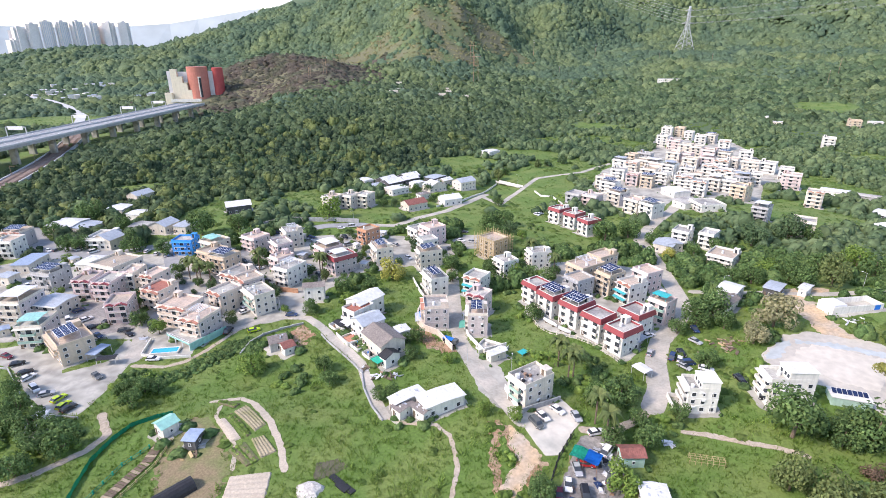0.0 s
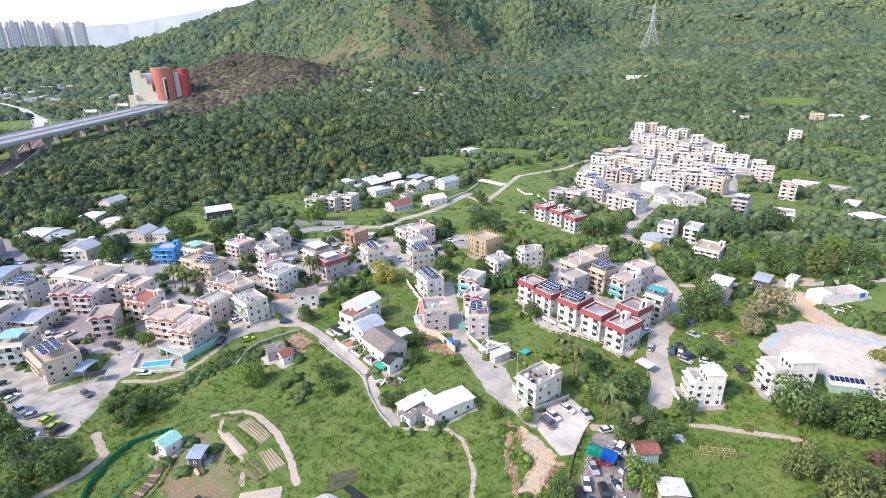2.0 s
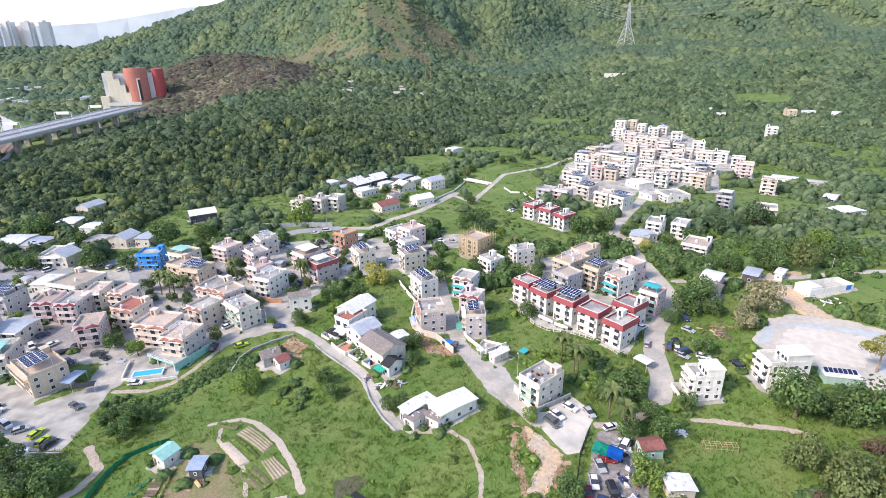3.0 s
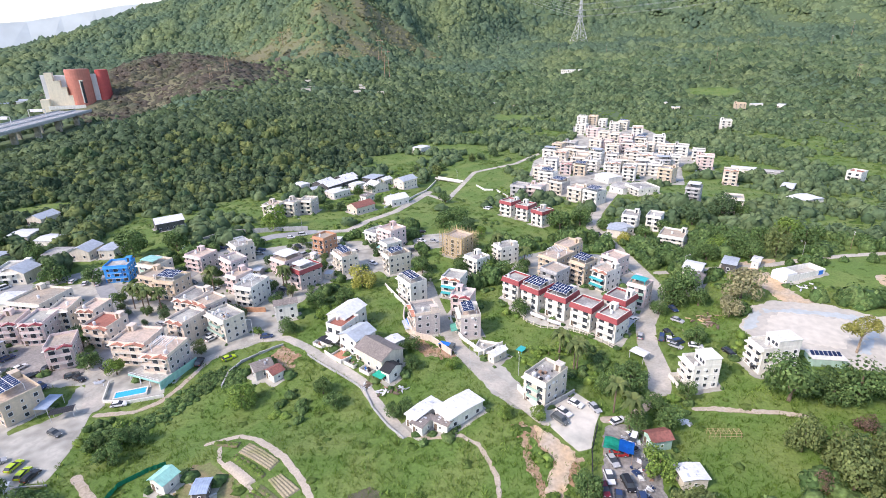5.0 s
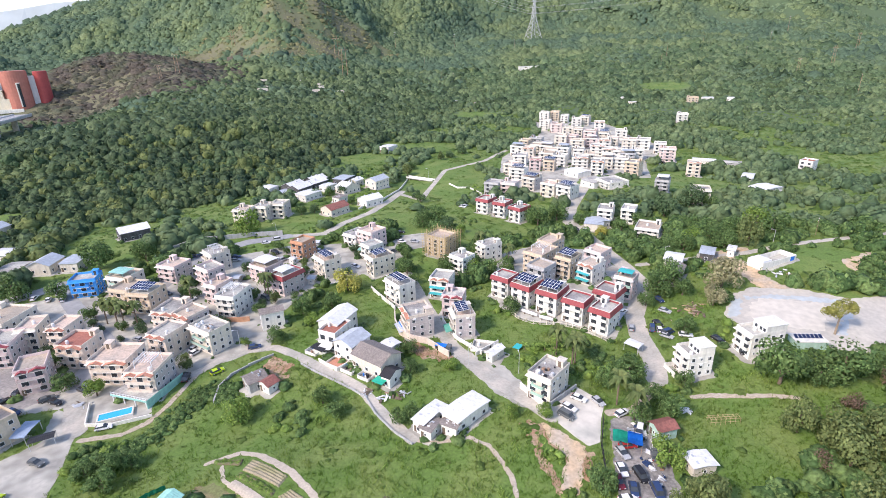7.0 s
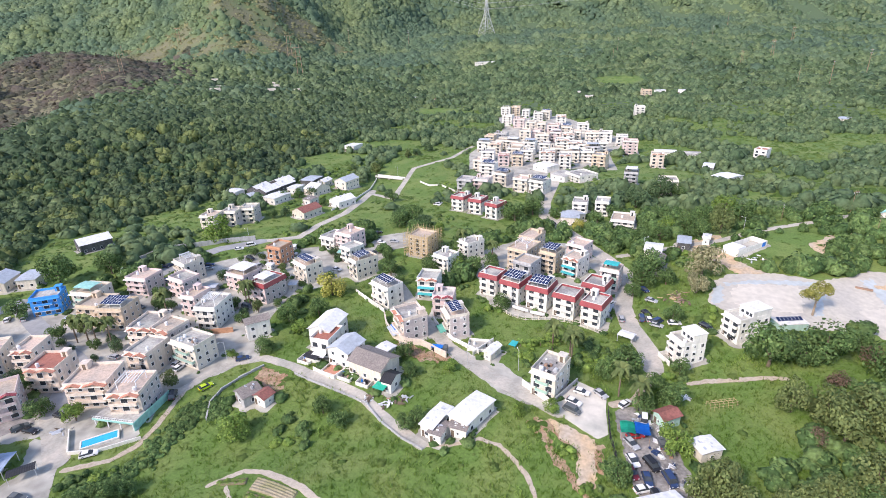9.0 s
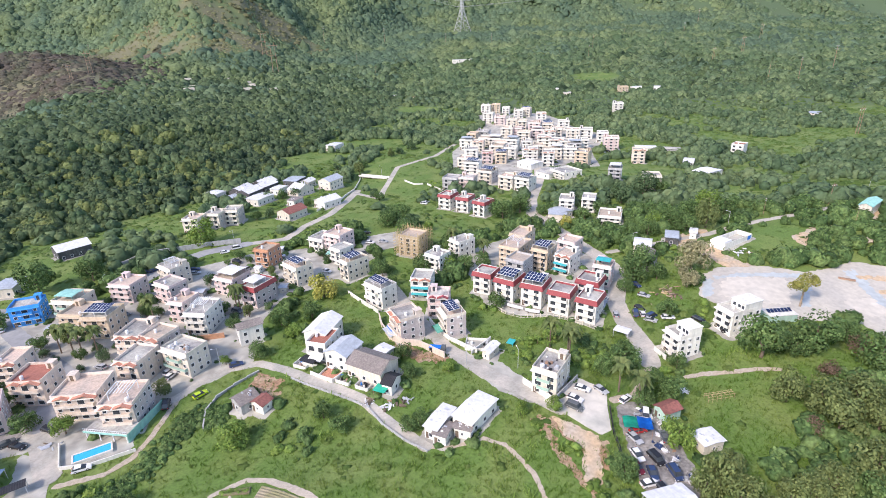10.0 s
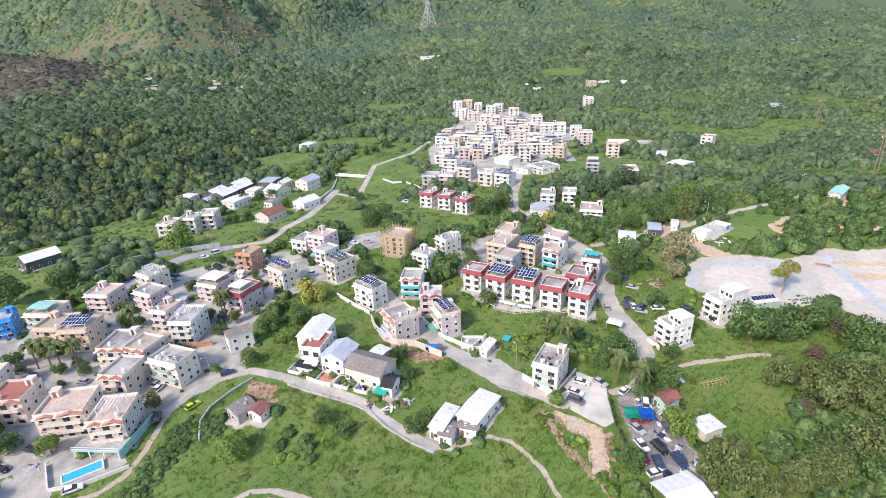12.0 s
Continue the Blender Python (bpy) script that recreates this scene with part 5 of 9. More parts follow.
house(253.8, 379.9, -35, 12.2, 9.6, 4, 11.0, 'plain', 'pink')
house(163.7, 411.9, -38, 11.7, 11.0, 3, 8.5, 'plain', 'cream')
house(191.8, 393.8, -30, 8.6, 10.0, 3, 9.0, 'plain', 'cream')
house(194.0, 414.9, -35, 8.7, 10.1, 3, 8.5, 'plain', 'white')
house(180.8, 416.1, -42, 9.9, 10.8, 4, 11.0, 'greyroof', 'white')
house(231.8, 438.0, -35, 11.3, 10.3, 3, 9.0, 'gable', 'white')
house(242.7, 443.6, -38, 10.9, 10.9, 3, 9.0, 'plain', 'cream')
house(205.2, 370.5, -38, 12.4, 9.1, 3, 9.0, 'plain', 'white')
house(157.0, 433.4, -35, 10.0, 9.3, 3, 9.0, 'gable', 'cream')
house(170.6, 419.9, -30, 11.9, 9.2, 3, 9.5, 'plain', 'cream')
house(196.8, 374.1, -42, 8.9, 10.5, 3, 9.5, 'whiteroof', 'cream')
house(222.2, 386.6, -35, 11.2, 8.8, 3, 8.5, 'greyroof', 'grey')
house(237, 328, -38, 9.0, 9.0, 4, 11.0, 'plain', 'peach')
house(355, 495, -30, 10.0, 10.0, 4, 11.0, 'plain', 'white')
house(470, 624, -30, 13.0, 11.0, 3, 9.0, 'plain', 'tan')
house(271, 358, -40, 16.0, 10.0, 1, 4.0, 'whiteroof', 'white')
house(283, 344, -40, 15.0, 9.0, 1, 4.0, 'plain', 'grey')
house(500, 632, -20, 13.0, 9.0, 1, 4.0, 'whiteroof', 'white')
shed(-23.5, 182.1, -39, 7.7, 12.0, 7.0, 'gable_d', 'tin_white', 'white')
shed(-20.2, 166.4, -48, 7.8, 8.7, 5.5, 'gable_d', 'tin_grey', 'white')
shed(-13.7, 156.9, -52, 12.2, 9.0, 4.6, 'gable_w', 'old_tile', 'cream')
shed(-10.7, 148.3, -46, 3.1, 5.6, 3.4, 'gable_w', 'black', 'white')
shed(5.8, 126.7, -60, 5.9, 12.0, 3.8, 'flat', 'tin_white', 'white')
shed(-3.7, 128.0, -53, 3.6, 9.6, 3.6, 'flat', 'tin_white', 'white')
shed(-4.4, 124.3, -46, 3.4, 5.2, 3.0, 'flat', 'old_tile', 'white')
shed(0.6, 122.7, -43, 4.4, 2.5, 3.0, 'flat', 'old_tile', 'white')
shed(23.3, 151.7, -57, 2.5, 6.2, 2.8, 'gable_d', 'tin_white', 'cream')
shed(-8.1, 163.9, -61, 4.3, 4.2, 3.0, 'flat', 'tin_white', 'white')
shed(-16.0, 384.0, -44, 7.0, 10.0, 3.6, 'flat', 'tin_white', 'white')
shed(4.5, 392.0, -44, 6.5, 9.0, 3.6, 'gable_d', 'tin_white', 'cream')
shed(-10.0, 352.0, -50, 6.0, 8.0, 3.4, 'flat', 'old_tile', 'white')
shed(-45.0, 378.0, -44, 6.0, 9.0, 3.4, 'flat', 'tin_grey', 'white')
shed(-120.8, 311.8, -63, 10.0, 14.0, 4.5, 'gable_d', 'tin_white', 'dark')
shed(-39.3, 391.7, -39, 10.0, 14.0, 4.0, 'gable_d', 'tin_white', 'dark')
shed(-34.6, 384.3, -44, 10.0, 14.0, 4.0, 'gable_d', 'tin_white', 'dark')
shed(-23.7, 403.3, -47, 10.0, 14.0, 4.0, 'gable_d', 'tin_white', 'dark')
shed(-23.6, 395.4, -47, 9.5, 14.0, 4.0, 'gable_d', 'tin_white', 'dark')
shed(-3.1, 374.3, -57, 10.0, 14.0, 4.0, 'gable_w', 'tin_white', 'cream')
shed(-14.8, 328.1, -54, 10.0, 14.0, 4.0, 'gable_d', 'old_red', 'cream')
shed(-3.5, 400.4, -38, 10.0, 13.7, 4.0, 'flat', 'tin_grey', 'dark')
shed(-55.4, 391.2, -47, 9.2, 8.1, 4.0, 'flat', 'tin_white', 'white')
shed(-29.5, 366.5, -50, 10.0, 14.0, 4.0, 'flat', 'tin_white', 'white')
shed(8.0, 339.7, -62, 9.9, 12.7, 4.0, 'gable_d', 'tin_white', 'white')
shed(18.3, 381.0, -50, 10.0, 14.0, 6.0, 'gable_d', 'tin_grey', 'cream')
shed(46.4, 501.8, -47, 10.0, 14.0, 5.0, 'flat', 'tin_white', 'white')
shed(-65.6, 116.0, -34, 4.3, 4.2, 3.0, 'gable_d', 'tin_mint', 'white')
shed(-56.4, 111.4, -4, 3.0, 4.0, 2.8, 'flat', 'tin_blue', 'dark')
shed(-102.9, 119.7, 15, 2.8, 6.6, 2.6, 'flat', 'tin_grey', 'white')
shed(-50.4, 160.6, -63, 5.2, 5.6, 3.2, 'gable_d', 'old_tile', 'grey')
shed(-46.2, 157.4, -50, 4.4, 3.6, 2.8, 'gable_d', 'old_red', 'white')
shed(-46.5, 197.1, -80, 4.5, 8.0, 6.5, 'gable_d', 'old_tile', 'white')
shed(53.6, 95.1, -96, 4.5, 5.7, 3.0, 'flat', 'tin_white', 'cream')
shed(52.3, 106.9, -89, 3.9, 5.3, 3.0, 'gable_d', 'old_red', 'mint')
shed(148.0, 171.5, -81, 6.7, 19.4, 2.5, 'open', 'white', 'white')
shed(225.1, 164.4, -73, 4.9, 15.0, 5.0, 'gable_d', 'tin_mint', 'cream')
shed(378.9, 225.1, -102, 10.0, 14.0, 4.0, 'flat', 'old_red', 'cream')
shed(107.9, 176.9, -49, 4.7, 11.8, 4.0, 'gable_d', 'old_tile', 'cream')
shed(115.4, 251.4, -36, 9.0, 11.2, 4.0, 'flat', 'tin_grey', 'cream')
shed(130.9, 187.2, -45, 5.0, 9.0, 3.5, 'flat', 'tin_grey', 'dark')
shed(141.0, 185.0, -49, 2.6, 6.5, 3.0, 'flat', 'tin_white', 'white')
shed(413, 693, -47, 6.0, 14.0, 3.0, 'flat', 'tin_white', 'white')
shed(221, 780, -45, 7.0, 12.0, 3.0, 'flat', 'old_red', 'cream')
shed(200, 806, -30, 6.0, 9.0, 3.0, 'flat', 'tin_white', 'white')
shed(407, 1009, -12, 44.0, 9.0, 7.0, 'flat', 'tin_white', 'white')
shed(406, 662, -30, 10.0, 7.0, 3.5, 'flat', 'tin_white', 'cream')
shed(525, 618, -50, 8.0, 12.0, 4.0, 'flat', 'tin_white', 'white')
shed(-184.0, 212.0, -9, 6.1, 5.6, 4.0, 'flat', 'tin_grey', 'cream')
shed(-201.9, 348.5, -21, 10.0, 13.3, 4.0, 'gable_d', 'tin_grey', 'cream')
shed(-167.0, 256.6, -14, 11.5, 9.7, 5.0, 'gable_d', 'tin_grey', 'cream')
shed(-149.0, 278.1, -12, 10.0, 11.2, 4.0, 'gable_d', 'tin_grey', 'cream')
shed(-136.6, 277.2, -11, 7.6, 11.2, 4.0, 'flat', 'tin_grey', 'cream')
shed(-158.8, 230.1, -6, 8.4, 11.0, 3.5, 'flat', 'tin_white', 'white')
shed(-187.5, 229.8, 4, 7.6, 15.0, 4.0, 'flat', 'tin_blue', 'cream')
park(31.1, 118.3, -63, 'grey', 'van')
park(33.3, 120.9, -60, 'white', 'car')
park(35.0, 122.1, -53, 'black', 'car')
park(37.8, 123.8, -52, 'white', 'car')
park(39.6, 124.4, -67, 'navy', 'van')
park(42.3, 121.3, -78, 'silver', 'car')
park(-52.1, 182.9, 3, 'navy', 'car')
park(-71.6, 186.5, 49, 'white', 'car')
park(-62.8, 171.9, 28, 'lime', 'car')
park(-72.0, 171.6, 86, 'black', 'van')
park(-90.2, 154.0, 3, 'white', 'car')
park(-101.8, 174.5, -42, 'black', 'car')
park(-86.4, 168.3, 70, 'white', 'car')
park(-139.4, 154.2, -22, 'maroon', 'car')
park(-132.6, 150.0, 30, 'black', 'car')
park(-126.3, 145.2, 44, 'black', 'car')
park(-123.4, 142.5, 70, 'white', 'car')
park(-117.0, 136.6, -35, 'white', 'van')
park(-111.5, 134.1, 30, 'silver', 'car')
park(-106.3, 132.0, 72, 'lime', 'car')
park(-102.6, 128.7, 81, 'lime', 'car')
park(-100.2, 127.4, 68, 'black', 'car')
park(-102.6, 143.8, -34, 'grey', 'car')
park(92.5, 135.2, -81, 'black', 'car')
park(78.8, 149.5, 57, 'navy', 'van')
park(80.6, 148.1, 63, 'white', 'car')
park(81.8, 145.3, 11, 'navy', 'van')
park(76.0, 162.7, 23, 'white', 'car')
park(73.0, 152.7, 57, 'silver', 'car')
park(89.2, 157.1, -56, 'silver', 'car')
park(92.2, 164.6, -91, 'navy', 'car')
park(-178.8, 250.8, 59, 'white', 'van')
park(-169.7, 247.4, 54, 'white', 'van')
park(-193.7, 249.3, -43, 'white', 'car')
park(-190.0, 250.1, 67, 'grey', 'car')
park(-137.2, 187.4, 54, 'navy', 'car')
park(-130.0, 180.6, 58, 'white', 'car')
park(-123.5, 175.0, 45, 'black', 'car')
park(-121.2, 178.9, 87, 'black', 'car')
park(-111.0, 172.9, 28, 'grey', 'car')
park(-73.0, 171.1, 15, 'black', 'car')
park(-143.0, 248.0, 88, 'white', 'car')
park(-136.8, 244.9, 100, 'white', 'car')
park(-131.0, 243.3, 101, 'white', 'car')
park(14.0, 262.7, -39, 'white', 'car')
park(19.8, 259.7, -32, 'silver', 'car')
park(16.1, 277.9, 4, 'black', 'car')
park(63.3, 314.7, 30, 'white', 'car')
park(-0.6, 255.2, 26, 'navy', 'car')
park(-85.8, 293.5, 30, 'white', 'car')
park(-85.9, 274.4, 24, 'navy', 'car')
park(-83.0, 274.8, 32, 'navy', 'car')
park(-65.9, 269.0, -7, 'navy', 'car')
park(-65.8, 264.8, -11, 'silver', 'car')
park(-52.9, 284.5, -1, 'white', 'car')
park(-47.3, 287.9, 9, 'white', 'van')
park(-72.2, 189.3, 49, 'white', 'car')
park(93.0, 259.7, -2, 'black', 'car')
park(105.4, 252.5, -84, 'black', 'car')
park(61.2, 313.4, -49, 'white', 'car')
park(63.8, 319.8, 6, 'black', 'car')
park(234.9, 375.5, -93, 'navy', 'car')
park(242.3, 379.7, -93, 'grey', 'car')
park(240.2, 371.5, -87, 'white', 'car')
park(245.6, 372.4, -94, 'black', 'car')
park(243.6, 388.1, -87, 'silver', 'car')
park(94.9, 127.8, -119, 'black', 'van')
park(82.2, 151.1, -91, 'black', 'car')
park(79.0, 146.9, -114, 'navy', 'van')
park(80.3, 143.8, -55, 'silver', 'car')
park(85.8, 141.7, -28, 'white', 'car')
park(73.6, 151.9, -97, 'silver', 'car')
park(92.3, 136.8, -70, 'black', 'car')
park(38.9, 96.4, -94, 'black', 'van')
park(39.9, 91.4, -104, 'navy', 'van')
park(38.6, 103.3, -88, 'silver', 'car')
park(32.5, 91.4, -8, 'white', 'car')
park(35.1, 93.3, -114, 'navy', 'car')
park(42.3, 121.5, -72, 'silver', 'car')
park(46.1, 115.7, 16, 'white', 'car')
park(41.1, 105.1, -9, 'red', 'car')
plant(-54.2, 146.0, 5.4, 'b')
plant(-17.3, 217.5, 7.1, 'y')
plant(-24.7, 201.6, 5.2, 'g')
plant(9.1, 224.9, 5.9, 'g')
plant(26.2, 224.5, 4.6, 'g')
plant(39.3, 178.0, 4.5, 'g')
plant(42.4, 212.7, 5.2, 'g')
plant(39.9, 222.5, 4.5, 'g')
plant(-6.2, 159.0, 2.4, 'g')
plant(-4.2, 151.5, 3.1, 'g')
plant(55.4, 220.7, 3.0, 'g')
plant(68.4, 218.0, 4.6, 'g')
plant(94.4, 168.9, 6.8, 'g')
plant(117.2, 162.7, 8.3, 'p')
plant(105.7, 153.4, 5.2, 'p')
plant(101.7, 164.3, 4.8, 'g')
plant(85.9, 163.7, 4.1, 'g')
plant(86.7, 143.5, 4.3, 'g')
plant(94.7, 113.4, 9.0, 'g')
plant(112.0, 109.6, 8.2, 'g')
plant(124.9, 108.7, 5.1, 'g')
plant(123.6, 103.1, 4.5, 'n')
plant(122.2, 96.7, 7.5, 'g')
plant(105.4, 100.3, 3.5, 'n')
plant(56.1, 128.2, 6.5, 'g')
plant(69.8, 121.2, 3.4, 'g')
plant(90.3, 91.4, 6.4, 'o')
plant(95.1, 87.1, 7.5, 'o')
plant(105.0, 83.6, 6.2, 'o')
plant(49.7, 112.5, 3.8, 'g')
plant(48.8, 128.6, 4.0, 'g')
plant(47.8, 98.5, 5.2, 'b')
plant(89.7, 92.6, 6.9, 'o')
plant(86.5, 84.9, 6.8, 'o')
plant(97.9, 86.4, 7.1, 'o')
plant(106.5, 85.4, 6.8, 'g')
plant(77.9, 71.7, 6.8, 'o')
plant(94.3, 80.6, 5.9, 'o')
plant(84.2, 79.7, 5.1, 'o')
plant(46.8, 84.9, 5.9, 'o')
plant(41.0, 83.9, 4.0, 'o')
plant(44.8, 78.4, 5.0, 'o')
plant(47.5, 74.3, 4.1, 'o')
plant(54.2, 74.3, 4.2, 'o')
plant(60.8, 73.9, 4.5, 'o')
plant(66.9, 73.3, 5.1, 'o')
plant(66.3, 68.4, 5.5, 'g')
plant(72.3, 66.6, 5.6, 'g')
plant(28.8, 95.9, 4.0, 'g')
plant(29.6, 92.6, 3.0, 'g')
plant(58.1, 111.7, 4.7, 'g')
plant(58.0, 117.9, 4.0, 'g')
plant(81.4, 87.6, 3.3, 'n')
plant(-150.7, 250.0, 7.4, 'g')
plant(-125.2, 270.6, 9.0, 'g')
plant(-201.7, 295.0, 8.9, 'g')
plant(-106.4, 274.9, 7.4, 'g')
plant(-170.6, 276.5, 6.5, 'g')
plant(-132.8, 245.0, 5.6, 'g')
plant(-115.3, 190.8, 4.7, 'g')
plant(-107.7, 177.9, 4.4, 'g')
plant(-97.1, 171.1, 4.0, 'b')
plant(-83.4, 242.4, 3.7, 'g')
plant(-78.2, 230.4, 3.5, 'g')
plant(-114.3, 221.9, 4.5, 'g')
plant(-184.3, 250.4, 5.5, 'g')
plant(-177.9, 250.4, 5.4, 'g')
plant(-206.3, 270.2, 6.0, 'g')
plant(-63.4, 301.9, 9.0, 'b')
plant(-35.6, 202.9, 5.3, 'g')
plant(-30.6, 204.1, 4.8, 'b')
plant(-32.6, 191.8, 3.6, 'b')
plant(7.3, 223.9, 4.3, 'g')
plant(9.5, 213.9, 3.8, 'g')
plant(12.1, 241.7, 3.1, 'g')
plant(26.3, 219.4, 4.5, 'g')
plant(36.3, 218.3, 4.7, 'b')
plant(50.6, 211.4, 5.0, 'g')
plant(-44.8, 184.6, 4.0, 'g')
plant(32.9, 257.5, 7.8, 'g')
plant(29.5, 284.0, 7.1, 'g')
plant(38.5, 289.6, 7.2, 'g')
plant(-54.5, 222.8, 3.0, 'g')
plant(-2.7, 161.2, 3.5, 'g')
plant(-3.0, 153.0, 3.8, 'g')
plant(101.7, 174.3, 7.6, 'g')
plant(99.1, 161.4, 5.3, 'g')
plant(96.5, 172.2, 5.0, 'g')
plant(138.2, 206.3, 6.1, 'b')
plant(144.7, 200.5, 7.3, 'g')
plant(144.6, 192.8, 5.9, 'g')
plant(112.9, 261.0, 5.9, 'g')
plant(125.0, 241.2, 4.8, 'g')
plant(112.6, 239.7, 3.9, 'y')
plant(137.5, 245.1, 5.8, 'g')
plant(157.6, 251.5, 8.7, 'd')
plant(153.5, 255.5, 7.3, 'd')
plant(89.9, 266.4, 8.3, 'g')
plant(102.9, 270.0, 7.8, 'g')
plant(88.2, 275.1, 5.7, 'g')
plant(162.7, 247.3, 8.7, 'd')
plant(177.7, 256.4, 9.0, 'd')
plant(186.4, 252.3, 6.1, 'g')
plant(154.8, 190.9, 7.2, 'o')
plant(181.2, 213.3, 8.2, 'b')
plant(181.5, 204.4, 8.0, 'g')
plant(160.7, 206.4, 7.1, 'g')
plant(178.3, 218.1, 6.9, 'g')
plant(129.8, 200.4, 5.9, 'g')
plant(122.6, 201.5, 4.7, 'g')
plant(55.2, 111.1, 4.9, 'g')
plant(69.8, 118.9, 3.9, 'g')
plant(86.5, 140.6, 4.7, 'g')
plant(85.5, 98.2, 5.5, 'o')
plant(89.4, 93.4, 6.2, 'o')
plant(107.9, 107.8, 6.4, 'g')
plant(104.9, 110.1, 4.8, 'g')
plant(60.7, 115.6, 3.7, 'g')
plant(97.0, 110.8, 3.9, 'g')
plant(93.4, 108.4, 3.5, 'g')
plant(-111.3, 123.8, 5.1, 'g')
plant(-103.1, 117.0, 5.3, 'g')
plant(-89.1, 109.7, 5.7, 'g')
plant(-95.4, 109.4, 5.0, 'g')
plant(-85.3, 110.5, 4.8, 'g')
plant(-95.6, 101.7, 4.9, 'g')
plant(-96.1, 116.3, 4.3, 'g')
plant(-82.7, 128.8, 4.3, 'g')
plant(-82.8, 135.5, 4.4, 'g')
plant(-88.2, 134.1, 3.6, 'g')
plant(-78.5, 135.7, 3.5, 'g')
plant(-120.5, 133.3, 4.4, 'g')
plant(-109.6, 118.0, 4.5, 'g')
plant(-8.2, 131.1, 3.4, 'g')
plant(-11.8, 130.6, 3.0, 'g')
plant(-3.7, 150.9, 2.9, 'g')
plant(7.7, 149.1, 2.5, 'b')
plant(25.9, 119.9, 2.8, 'b')
plant(17.4, 122.7, 2.5, 'b')
plant(-31.1, 145.5, 3.7, 'g')
lone_tree(128.6, 126.2)
plant(-28.1, 139.1, 3.6, 'g')
palm(-107.3, 217.5, 8.5)
palm(-95.5, 211.9, 8.5)
palm(-100.1, 212.9, 8.5)
palm(-79.4, 227.1, 8.5)
palm(-49.0, 222.2, 8.5)
palm(45.9, 234.9, 8.5)
palm(53.7, 217.5, 8.5)
palm(42.4, 147.2, 8.5)
palm(45.8, 141.3, 8.5)
palm(-50.1, 222.1, 8.5)
palm(46.9, 119.5, 8.5)
palm(47.9, 112.9, 8.5)
palm(-103.8, 216.9, 8.5)
palm(44.0, 139.8, 8.5)
palm(37.1, 151.6, 2.2)
palm(40.2, 150.9, 2.2)
palm(43.3, 150.1, 2.2)
palm(47.4, 150.1, 2.2)
palm(41.2, 147.1, 2.2)
palm(34.1, 153.2, 2.2)
palm(45.4, 152.3, 2.2)
for x, y, tall in ((-205, 943, 31), (-226, 922, 21), (-146, 1222, 34), (51, 1133, 44), (54, 1008, 50), (827, 741, 33), (471, 318, 25), (306, 188, 25), (226, 182, 11), (260, 174, 11), (733, 717, 24), (1048, 884, 35)):
    pole_pair(x, y, tall)
for x, y, tall in ((207, 1353, 34), (229, 1007, 16), (363, 1386, 36), (238, 1179, 21), (466, 1238, 24), (545, 1159, 23), (666, 953, 28), (601, 878, 25), (864, 1097, 22), (777, 874, 22), (1016, 1066, 27), (1224, 1225, 42), (674, 566, 29), (721, 555, 32), (834, 583, 39), (606, 346, 19), (188, 188, 9), (208, 159, 9), (-245, 1206, 30), (252, 1003, 11)):
    pole_single(x, y, tall)
plant(-24.2, 368.9, 4.0, 'g')
plant(-15.8, 367.7, 4.5, 'g')
plant(-6.8, 369.0, 4.5, 'd')
plant(-0.0, 387.0, 3.5, 'g')
plant(-34.8, 330.6, 4.0, 'g')
plant(-27.1, 331.4, 4.0, 'd')
plant(-3.7, 343.0, 3.5, 'g')
plant(46.5, 414.8, 5.0, 'o')
plant(36.6, 401.9, 5.0, 'd')
plant(53.5, 430.2, 4.5, 'g')
plant(32.1, 292.2, 6.0, 'd')
plant(39.9, 295.4, 5.5, 'g')
plant(41.0, 278.0, 5.0, 'd')
plant(39.6, 336.4, 4.5, 'g')
plant(39.4, 347.9, 4.0, 'd')
plant(46.2, 265.3, 3.5, 'b')
plant(33.7, 433.1, 4.0, 'd')
plant(92.6, 455.7, 5.0, 'd')
plant(107.1, 467.0, 5.5, 'd')
plant(83.0, 449.7, 4.0, 'o')
plant(10.3, 355.7, 2.5, 'g')


